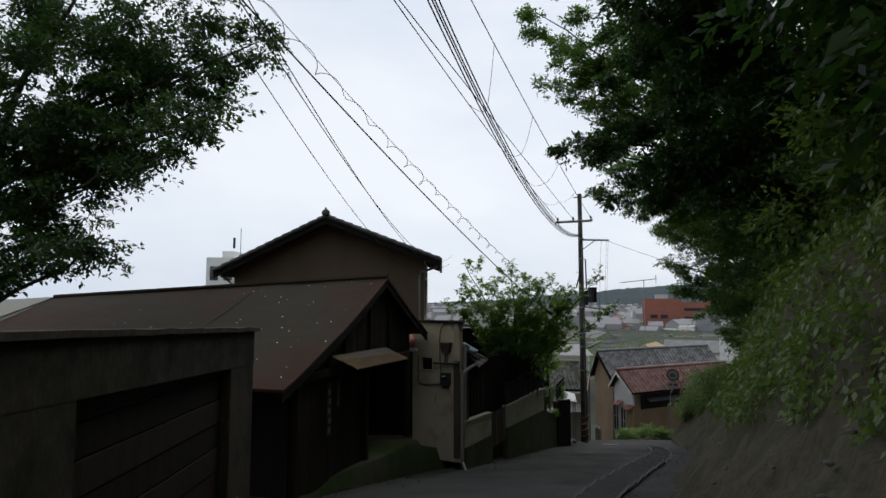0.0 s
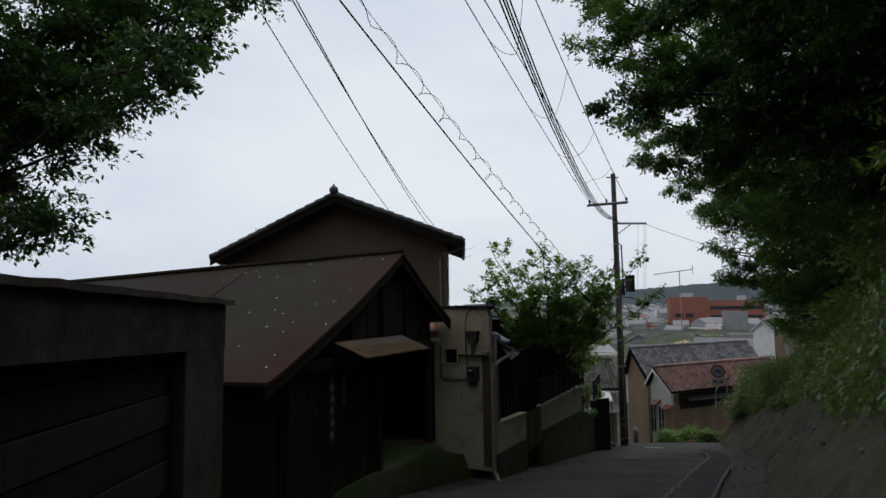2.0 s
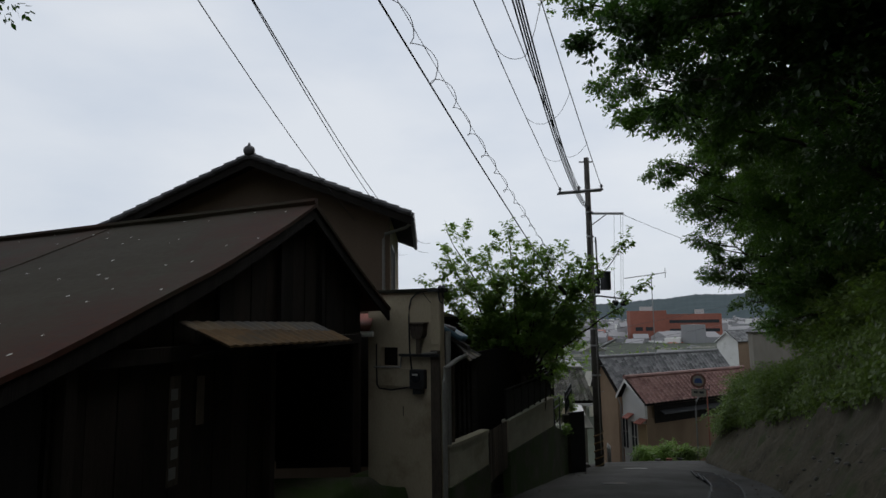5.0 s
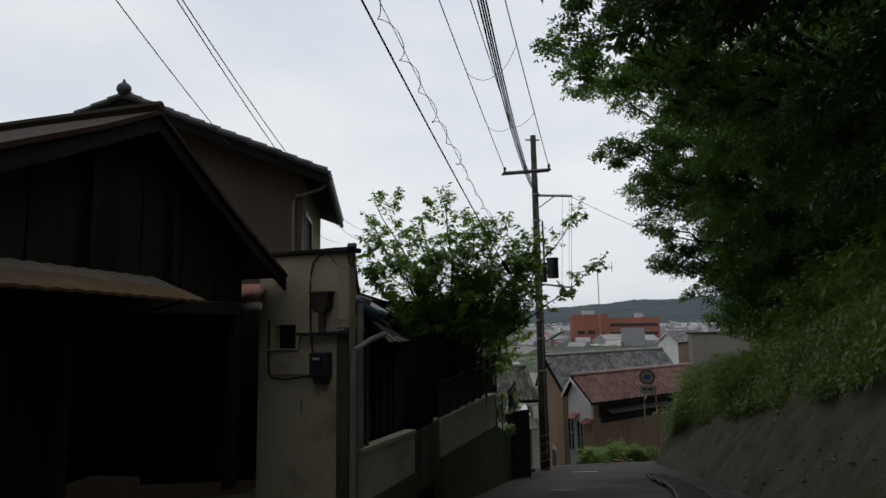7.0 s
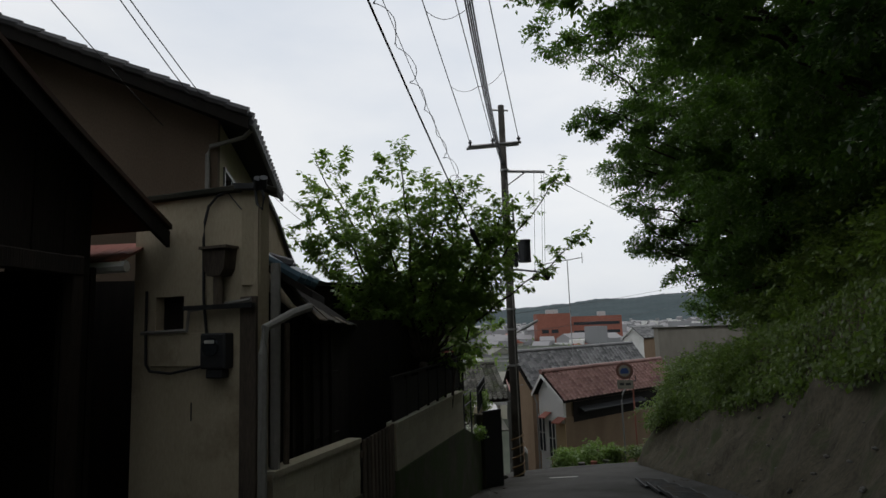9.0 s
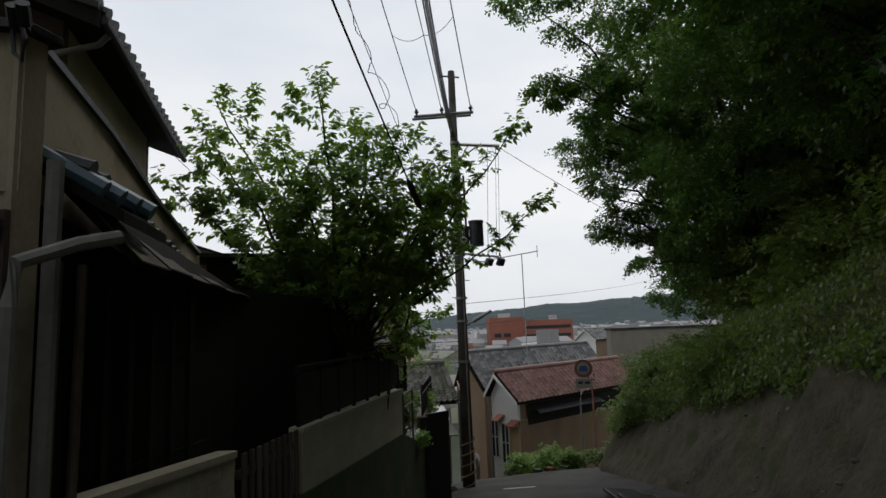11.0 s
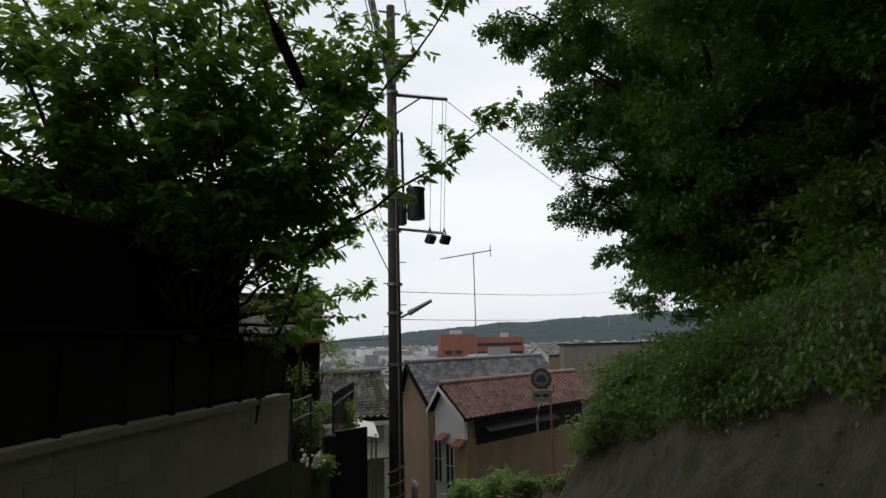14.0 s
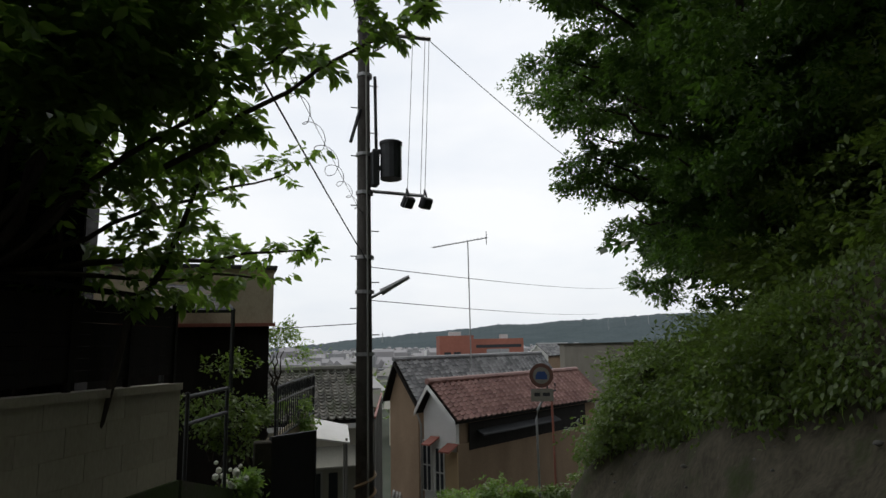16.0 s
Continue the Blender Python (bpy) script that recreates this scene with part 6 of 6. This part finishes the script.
grate = thing("drain_grating", (0, 0, 0), "worn steel drain grating set in the asphalt", "grating", "gratings along the lane")
part("frame", boxes(((0, 0, -0.03), (1.0, 0.035, 0.014))), DARKSTEEL, grate)
part("frame", boxes(((0, 0.585, -0.03), (1.0, 0.62, 0.014))), DARKSTEEL, grate)
part("frame", boxes(((0, 0.035, -0.03), (0.035, 0.585, 0.014))), DARKSTEEL, grate)
for k in range(10):
    part("crossbar", boxes(((0.09 + k * 0.095, 0.035, -0.03), (0.108 + k * 0.095, 0.585, 0.014))), SHEETMETAL, grate)
for k in range(5):
    part("long_bar", boxes(((0.035, 0.11 + k * 0.09, -0.02), (1.0, 0.126 + k * 0.09, 0.011))), SHEETMETAL, grate)
# A flat black sheet paints the darkness below the bars.
part("pit", boxes(((0.035, 0.035, -0.024), (1.0, 0.585, -0.021))), RUBBER, grate)
starts = [min(range(len(FOOT)), key=lambda n: abs(FOOT[n].y - y)) for y in np.arange(8.2, 22.6, 0.92)]
grate.matrix_basis = grating_m(starts[0])
for i in starts[1:]:
    copy_thing(grate, grating_m(i))
def disc(name, x, y, r, material, label, cat):
    z = height(0, y) + 0.036
    bm = bmesh.new()
    tube(bm, [(x, y, z - 0.02), (x, y, z + 0.008)], r, 24)
    for v in bm.verts:
        v.co.z += -0.175 * (v.co.y - y)
    return tagged(part(name, bm, material), label, cat)
disc("manhole_cover", 4.77, 20.55, 0.31, SHEETMETAL, "round worn steel manhole cover in the lane", "manhole")

# ---- round the pole, down the left side ----
cream = thing("cream_building", (3.2, 28.5, -4.6), "small cream rendered building with a flat top", "building")
part("upper_wall", boxes(((1.4, 26.8, -1.05), (4.75, 30.5, -0.2))), RENDER, cream)
# The lower wall's shade is put into its black colour.
part("lower_wall", boxes(((1.45, 26.86, -5.0), (4.70, 30.45, -1.05))), BLACKWOOD, cream, "lower wall coloured black for its shade")
part("coping", boxes(((1.35, 26.74, -0.2), (4.8, 30.55, -0.14)), bevel=0.01), DARKSTEEL, cream)
part("ledge", boxes(((1.4, 26.70, -1.1), (4.78, 26.8, -1.05))), CLAYRED, cream)
awn = thing("carport_canopy", (3.6, 25.6, -2.4), "grey corrugated plastic canopy on a dark frame", "canopy")
q0, q1, q2, q3 = Vector((3.0, 26.4, -0.52)), Vector((3.85, 26.4, -0.55)), Vector((4.15, 25.1, -0.95)), Vector((3.35, 25.1, -0.95))
for k in range(9):
    a, b = along(q0, q3, k / 9), along(q1, q2, k / 9)
    c_, d_ = along(q0, q3, (k + 0.86) / 9), along(q1, q2, (k + 0.86) / 9)
    part("slat", solid([a, b, d_, c_], (0, 0, 0.02)), SHEETMETAL, awn)
for a, b in ((q0, q3), (q1, q2), (q3, q2), (q0, q1)):
    part("frame_bar", bar([a, b], 0.035, 4), DARKSTEEL, awn)
for p in (q2, q3):
    part("post", bar([p, (p.x, p.y, -4.2)], 0.03, 6), DARKSTEEL, awn)
rail = thing("handrail", (3.95, 23.0, -2.6), "plain grey steel handrail beside the steps", "handrail")
r0, r1 = Vector((3.80, 22.72, 0)), Vector((4.12, 23.45, 0))
for z in (-1.83, -2.06):
    part("rail", bar([r0 + Vector((0, 0, z - 0.02)), r1 + Vector((0, 0, z))], 0.018, 8), DARKSTEEL, rail)
for p in (r0, r1):
    part("post", bar([p + Vector((0, 0, -3.4)), p + Vector((0, 0, -1.81))], 0.018, 8), DARKSTEEL, rail)
stepwall = thing("step_wall", (4.2, 23.6, -4.2), "dark stained concrete wall stepping down to the lane", "wall")
part("wall_face", solid([(3.79, 22.62, -4.9), (4.55, 24.35, -5.2), (4.55, 24.35, -2.98), (4.2, 23.55, -2.82), (3.79, 22.62, -2.52)], (-0.16, 0.07, 0)), MOSS, stepwall)
part("pier", boxes(((4.42, 24.3, -5.0), (4.62, 24.5, -2.5)), bevel=0.015), CONCRETE, stepwall)
board = thing("black_board", (4.85, 24.6, -4.0), "flat black panel standing beside the pole", "panel")
mb = frame_of((4.63, 24.42, -4.35), (5.16, 24.72))
part("panel", boxes(((0, 0, 0), (0.6, 0.03, 1.86)), m=mb, bevel=0.004), RUBBER, board)
part("frame", boxes(((-0.02, -0.01, 1.86), (0.62, 0.04, 1.89)), ((-0.02, -0.01, 0), (-0.0, 0.04, 1.86)), ((0.6, -0.01, 0), (0.62, 0.04, 1.86)), m=mb), DARKSTEEL, board)
iron = thing("iron_railing", (5.1, 26.5, -2.6), "black wrought iron railing on a low wall", "railing")
i0, i1 = Vector((4.72, 25.3, 0)), Vector((5.52, 27.75, 0))
for z0, z1 in ((-1.95, -1.9), (-2.15, -2.1), (-2.62, -2.55)):
    part("rail", bar([i0 + Vector((0, 0, z0)), i1 + Vector((0, 0, z1))], 0.015, 6), DARKSTEEL, iron)
for k in range(21):
    p = along(i0, i1, k / 20)
    part("baluster" if k % 20 else "post", bar([p + Vector((0, 0, -2.62)), p + Vector((0, 0, -1.93))], 0.009 if k % 20 else 0.02, 5), DARKSTEEL, iron)
for k in range(10):
    p = along(i0, i1, (k + 0.5) / 10) + Vector((0, 0, -2.02))
    ring = [p + (i1 - i0).normalized() * (0.07 * math.cos(t)) + Vector((0, 0, 0.08 * math.sin(t))) for t in np.linspace(0, 6.283, 12)]
    part("scroll", bar(ring, 0.007, 4), DARKSTEEL, iron)
ironwall = tagged(part("railing_wall", solid([(4.68, 25.2, -5.2), (5.56, 27.9, -5.4), (5.56, 27.9, -2.56), (4.68, 25.2, -2.64)], (-0.14, 0.05, 0)), RENDER), "low cream wall under the iron railing", "wall", kind="structure")
# flowers and pots
fl = shrub("flowering_shrub", (4.25, 23.9, -3.2), "potted shrub with white flower heads by the steps", [((4.2, 23.75, -2.78), (0.17, 0.16, 0.17))], 70, 0.06, LEAF_B, 91)
bm = bmesh.new()
rgf = random.Random(9)
for k in range(16):
    p = Vector((4.2 + rgf.uniform(-0.17, 0.17), 23.68 + rgf.uniform(-0.15, 0.1), -2.68 + rgf.uniform(-0.16, 0.14)))
    g = bmesh.ops.create_icosphere(bm, subdivisions=1, radius=rgf.uniform(0.02, 0.04))["verts"]
    for v in g:
        v.co += p
tagged(part("flower_heads", bm, PETAL, fl), "white flower heads", kind="stuff")
for x, y, s, zc, leaf in ((4.5, 25.7, 0.22, -2.4, LEAF_C), (5.15, 26.9, 0.24, -2.35, LEAF_B), (4.2, 24.9, 0.22, -2.5, LEAF_C), (4.95, 28.9, 0.42, -1.5, LEAF_B), (3.95, 25.2, 0.35, -1.9, LEAF_C)):
    shrub("potted_plant", (x, y, zc - 0.9), "leafy green plant beside the railing", [((x, y, zc), (s, s, s * 1.1))], int(110 * (s / 0.3) ** 1.4), 0.065, leaf, int(x * 100))
# blocks at the pole's foot
for k, (x, y, w) in enumerate(((5.55, 26.75, 0.42), (5.35, 26.35, 0.38), (5.75, 27.1, 0.3))):
    z = height(0, y)
    tagged(part("kerb_block", boxes(((x - w / 2, y - 0.22, z - 0.1), (x + w / 2, y + 0.22, z + 0.16 - 0.03 * k)), bevel=0.02), SIGNWHITE if k == 1 else POLECONC), "pale concrete block at the foot of the pole", "block", "blocks by the pole")
# white canopy further down
tarp = thing("white_canopy", (6.3, 30.5, -5.6), "small white canopy roof on thin posts", "canopy")
part("sheet", solid([(5.7, 29.6, -3.25), (6.5, 29.6, -3.4), (6.75, 31.2, -3.25), (5.9, 31.4, -3.05)], (0, 0, 0.03)), WHITEPAINT, tarp)
for x, y in ((5.75, 29.7), (6.45, 29.7), (6.65, 31.1)):
    part("post", bar([(x, y, -5.9), (x, y, -3.3)], 0.025, 6), PIPEGREY, tarp)
# the grey-tiled house left of the pole
tile_house, ua, va, ca = gable_house("house", (3.6, 34.0), (1.0, -0.05), 2.4, 4.8, -3.4, -2.2, -3.4, 4.1, -9.5, WHITEPAINT, CLAYOLD, "pale house with a weathered grey-brown tile roof", 22, 15, verge=BLACKWOOD, side_m=CREAM)
part("fascia", solid([Vector((3.3, 33.93, -3.62)), Vector((7.9, 33.7, -3.62)), Vector((7.9, 33.7, -3.5)), Vector((3.3, 33.93, -3.5))], (0, -0.04, 0)), WHITEPAINT, tile_house)
part("porch_roof", solid([(4.0, 34.2, -4.15), (7.7, 33.95, -4.15), (7.7, 32.9, -4.5), (4.0, 33.1, -4.5)], (0, 0, 0.05)), GREYSHEET, tile_house)
for x in (4.6, 5.7, 6.7):
    tw = part("window", boxes(((x, 34.10, -5.7), (x + 0.9, 34.2, -4.75))), SIGNWHITE, tile_house)
    part("pane", boxes(((x + 0.06, 34.08, -5.64), (x + 0.42, 34.1, -4.81)), ((x + 0.48, 34.08, -5.64), (x + 0.84, 34.1, -4.81))), GLASSDARK, tw)
# tall grey boundary sheets beside the lower lane
bound = thing("boundary_fence", (8.0, 33.5, -6.5), "tall weathered grey sheet fence beside the lower lane", "fence")
b0, b1 = Vector((7.25, 30.6, 0)), Vector((9.3, 38.5, 0))
for k in range(14):
    a, b = along(b0, b1, k / 14), along(b0, b1, (k + 0.96) / 14)
    off = Vector((0.02 * (k % 2), 0, 0))
    part("sheet", solid([a + off + Vector((0, 0, -8.5)), b + off + Vector((0, 0, -8.5)), b + off + Vector((0, 0, -3.15)), a + off + Vector((0, 0, -3.05 - 0.04 * (k % 3)))], (-0.03, 0.01, 0)), POLECONC, bound)
part("cap", bar([b0 + Vector((0, 0, -3.02)), b1 + Vector((0, 0, -3.1))], 0.03, 5), CLAYRED, bound)
guard = thing("guard_pipe", (8.3, 32.4, -6.2), "white bent pipe guard rail at the road edge", "guard rail")
for k in range(3):
    p = Vector((7.9 + 0.32 * k, 31.6 + 0.9 * k, height(0, 31.6 + 0.9 * k)))
    part("hoop", bar([p, p + Vector((0, 0, 0.75)), p + Vector((0.05, 0.12, 0.82)), p + Vector((0.2, 0.62, 0.78)), p + Vector((0.25, 0.75, 0.65)), p + Vector((0.25, 0.75, -0.2))], 0.03, 8), PIPEGREY, guard)
# windows and pipes on the red house's gable side
for w0, z0, z1 in ((0.75, -6.6, -4.9), (1.35, -6.4, -4.7)):
    a = RC + RV * w0 - RU * 0.03
    m = frame_of((a.x, a.y, 0), tuple(a + RV))
    wdw = part("window", boxes(((0, -0.0, z0), (0.04, 0.05, z1)), ((0.41, 0, z0), (0.45, 0.05, z1)), ((0.04, 0, z0), (0.41, 0.05, z0 + 0.04)), ((0.04, 0, z1 - 0.04), (0.41, 0.05, z1)), ((0.2, 0, z0 + 0.04), (0.24, 0.045, z1 - 0.04)), ((0.04, 0, (z0 + z1) / 2), (0.41, 0.045, (z0 + z1) / 2 + 0.04)), m=m), SIGNWHITE, red_house)
    part("pane", boxes(((0.04, 0.012, z0 + 0.04), (0.41, 0.022, z1 - 0.04)), m=m), GLASSDARK, wdw)
part("downpipe", bar([RC + RV * 1.95 - RU * 0.15 + Vector((0, 0, -3.8)), RC + RV * 1.8 - RU * 0.1 + Vector((0, 0, -4.2)), RC + RV * 1.8 - RU * 0.1 + Vector((0, 0, -7.5))], 0.04, 6), PIPEGREY, red_house)
# A thin black strip paints the eave's shade on the side wall.
part("shadow_recess", solid([RC + RV * 0.17 + RU * 0.6 + Vector((0, 0, -5.0)), RC + RV * 0.17 + RU * 8.5 + Vector((0, 0, -5.0)), RC + RV * 0.17 + RU * 8.5 + Vector((0, 0, -4.1)), RC + RV * 0.17 + RU * 0.6 + Vector((0, 0, -4.1))], RV * 0.02), BLACKWOOD, red_house, "black strip painted as shade under the eave")
post2 = thing("marker_post", (12.6, 31.6, -5.6), "thin rusty post with a forked top", "post")
part("shaft", bar([(12.5, 31.9, -5.9), (12.5, 31.9, -2.75)], 0.03, 6), CLAYRED, post2)
part("fork", bar([(12.38, 31.9, -2.55), (12.38, 31.9, -2.75), (12.62, 31.9, -2.75), (12.62, 31.9, -2.55)], 0.025, 5), DARKSTEEL, post2)
# shrubs in front of the red house
for x, y, z, s, leaf, n in ((10.0, 31.9, -5.35, 0.62, LEAF_B, 420), (10.9, 31.7, -5.45, 0.5, LEAF_B, 320), (11.2, 31.4, -5.5, 0.42, LEAF_C, 220), (12.3, 30.4, -4.9, 0.6, LEAF_C, 300), (9.6, 31.6, -5.6, 0.4, LEAF_C, 200)):
    shrub("garden_shrub", (x, y, height(0, y)), "leafy green shrub at the end of the lane", [((x, y, z), (s, s * 0.8, s * 0.8))], n, 0.10, leaf, int(x * 77), "shrubs below the sign")
for k in range(3):
    p = Vector((9.9 + 0.5 * k, 31.2 + 0.05 * k, height(0, 31.2)))
    tagged(part("flower_pot", bar([p - Vector((0, 0, 0.05)), p + Vector((0, 0, 0.2))], 0.09, 12, 0.13), CLAYRED if k % 2 else POLECONC), "small flower pot at the road edge", "flower pot", "pots by the shrubs")

# ---- middle distance ----
orange = thing("orange_building", (103, 262, -14.5), "long orange-brown brick building in the town", "building")
mo = frame_of((89, 264, -14.5), (128, 255))
part("wall", boxes(((0, 0, 0), (15, 14, 17.2)), ((15, 0, 0), (37, 14, 15.6)), m=mo), ORANGE, orange)
for k in range(2):
    for f in (1,):
        part("window", boxes(((2 + k * 4.2, -0.15, 4.6 + f * 4), (5 + k * 4.2, 0.1, 6.2 + f * 4)), m=mo), GLASSDARK, orange)
for f in (1, 2):
    part("window", boxes(((16, -0.15, 4.4 + f * 3.7), (36, 0.1, 5.7 + f * 3.7)), m=mo), GLASSDARK, orange)
part("roof_plant", boxes(((5, 4, 17.2), (10, 9, 19)), m=mo), FARGREY, orange)
part("roof_plant", boxes(((28, 4, 15.6), (31, 8, 17.5)), m=mo), FARGREY, orange)
apart = thing("apartment_building", (-22.5, 62, -14), "white apartment block seen above the roofs", "building")
part("wall", boxes(((-23.8, 60, -16), (-20.9, 68, 5.9))), WHITEPAINT, apart)
part("stair_tower", boxes(((-22.6, 61, 5.9), (-21.4, 64, 6.6))), WHITEPAINT, apart)
for f in range(5):
    for k in range(2):
        part("window", boxes(((-23.4 + k * 1.4, 59.93, -8.0 + f * 2.9), (-22.6 + k * 1.4, 60.02, -6.6 + f * 2.9))), GLASSDARK, apart)
part("antenna", bar([(-21.4, 61, 6.9), (-21.4, 61, 8.0)], 0.12, 6), DARKSTEEL, apart)
part("antenna", bar([(-20.6, 60.6, 5.9), (-20.6, 60.6, 8.9)], 0.04, 5), STEEL, apart)
gh, ug, vg, cg = gable_house("house", (39.4, 80.0), (0.8, 0.6), 1.5, 3.0, -2.9, -1.6, -2.9, 9, -15, WHITEPAINT, CLAYGREY, "white gabled house with a grey tile roof", 22, 7)
flat = thing("flat_roofed_building", (44, 75, -14), "plain beige flat-roofed building beyond the bank", "building")
mfb = frame_of((37.3, 73.0, -14), (47, 71))
part("wall", boxes(((0, 0, 0), (16, 1.6, 12.3)), m=mfb), BEIGE, flat)
part("roof_edge", boxes(((-0.15, -0.15, 12.3), (16.15, 1.75, 12.5)), m=mfb), CONCRETE, flat)

# the rest of the town, too small to pick apart
rgt = random.Random(23)
for name, m_, n, seed in (("far_town", FARGREY, 1100, 1), ("far_town_roofs", FARROOF, 1300, 2), ("far_town_white", WHITEPAINT, 800, 3)):
    bm_v, bm_f = [], []
    rgt = random.Random(seed)
    for k in range(n):
        az = rgt.uniform(-12, 46)
        dist = 260 * (7.0 ** rgt.random())
        x, y = dist * math.sin(radians(az)), dist * math.cos(radians(az))
        w, d, h = rgt.uniform(5, 11), rgt.uniform(5, 9), rgt.uniform(3.5, 7.0) * (1.7 if rgt.random() < 0.1 else 1)
        t = rgt.uniform(-0.6, 0.6)
        ct, st = math.cos(t), math.sin(t)
        b = len(bm_v)
        gz = h + (d * 0.25 if "roofs" in name else 0.0)
        for z, sc_ in ((0, 1.0), (h, 1.0)):
            for sx, sy in ((-1, -1), (1, -1), (1, 1), (-1, 1)):
                px_, py_ = sx * w / 2, sy * d / 2
                bm_v.append((x + px_ * ct - py_ * st, y + px_ * st + py_ * ct, -14.6 + z))
        for sx in (-1, 1):
            px_ = sx * w / 2
            bm_v.append((x + px_ * ct, y + px_ * st, -14.6 + gz + 0.01))
        bm_f += [(b, b + 1, b + 5, b + 4), (b + 1, b + 2, b + 6, b + 5), (b + 2, b + 3, b + 7, b + 6), (b + 3, b, b + 4, b + 7), (b + 4, b + 5, b + 9, b + 8), (b + 6, b + 7, b + 8, b + 9), (b + 5, b + 6, b + 9), (b + 7, b + 4, b + 8)]
    me = bpy.data.meshes.new(name)
    me.from_pydata(bm_v, [], bm_f)
    me.materials.append(m_)
    tagged(new(name, me), "small pale houses spread over the plain", "houses", kind="stuff")
# trees among the houses
rgn = np.random.default_rng(4)
ctr = [(d * math.sin(radians(a)), d * math.cos(radians(a)), -12.0) for a, d in zip(rgn.uniform(-20, 45, 150), 90 * 14 ** rgn.random(150))]
pl = np.repeat(np.array(ctr), 160, axis=0) + rgn.normal(0, 1, (150 * 160, 3)) * (3.0, 3.0, 1.6)
tagged(leaves("town_trees", pl, rgn.normal(0, 1, pl.shape), 1.3, LEAF_C, None), "dark green trees between the far houses", "trees", kind="stuff")
# lattice masts on the hills
for az, dd, hh in ((13.6, 1500, 26), (34.5, 1900, 34), (36.0, 2000, 45), (38.0, 2000, 40)):
    a = radians(az)
    x, y = dd * math.sin(a), dd * math.cos(a)
    z = dd * hill_rise(az) * 0.55 - 4
    mast = thing("lattice_mast", (x, y, z), "thin lattice mast on the hills", "mast", "masts on the hills")
    part("leg", bar([(x - 1.5, y, z), (x, y, z + hh)], 0.5, 4, 0.3), FARGREY, mast)
    part("leg", bar([(x + 1.5, y, z), (x, y, z + hh)], 0.5, 4, 0.3), FARGREY, mast)
    part("brace", bar([(x - 3, y, z + hh * 0.7), (x + 3, y, z + hh * 0.7)], 0.35, 4), FARGREY, mast)
# weeds in front of the garage boards
for k, (x, y) in enumerate(((-2.45, 5.0), (-2.5, 5.5), (-2.5, 7.0))):
    z = height(0, y)
    shrub("weed", (x, y, z), "low weeds at the foot of the garage", [((x, y, z + 0.2), (0.22, 0.3, 0.2))], 50, 0.08, LEAF_C, 300 + k, "weeds by the garage")
# fallen leaves on the lane edge
rgl = np.random.default_rng(8)
n = 900
ys = rgl.uniform(6, 24, n)
side_l = rgl.random(n) < 0.75
xs = np.array([interp(ROAD_L, y) + abs(rgl.normal(0, 0.5)) + 0.05 if s else interp(ROAD_R, y) - abs(rgl.normal(0, 0.35)) - 0.1 for y, s in zip(ys, side_l)])
zs = np.array([height(0, y) + 0.045 for y in ys])
tagged(leaves("fallen_leaves", np.stack([xs, ys, zs], 1), np.tile((0.0, 1.0, -0.17), (n, 1)) + rgl.normal(0, 1, (n, 3)) * (1, 1, 0.02), 0.06, TIMBER, None, spread=0.02), "dry fallen leaves along the lane's edges", "leaves", kind="stuff")

# worn road marks and repair patches
def road_patch(name, x, y, w, d, turn, material, label, cat, lift):
    ct, st = math.cos(radians(turn)), math.sin(radians(turn))
    rgp = random.Random(int(x * 100 + y))
    bm = bmesh.new()
    ring = []
    for k in range(28):
        t = 2 * math.pi * k / 28
        ex = abs(math.cos(t)) ** 0.35 * (1 if math.cos(t) > 0 else -1) * w / 2 * rgp.uniform(0.93, 1.05)
        ey = abs(math.sin(t)) ** 0.35 * (1 if math.sin(t) > 0 else -1) * d / 2 * rgp.uniform(0.95, 1.05)
        px_, py_ = x + ex * ct - ey * st, y + ex * st + ey * ct
        a, b = interp(ROAD_L, py_), interp(ROAD_R, py_)
        q = min(max((px_ - a) / (b - a), 0), 1)
        ring.append((px_, py_, height(0, py_) + 0.035 * math.sin(math.pi * q) + 0.012 + lift))
    bm.faces.new([bm.verts.new(p) for p in ring])
    return tagged(part(name, bm, material), label, cat, kind="structure")


road_patch("road_mark", 6.9, 25.2, 0.75, 0.16, -25, SIGNWHITE, "short worn white mark on the asphalt", "road mark", 0.004)
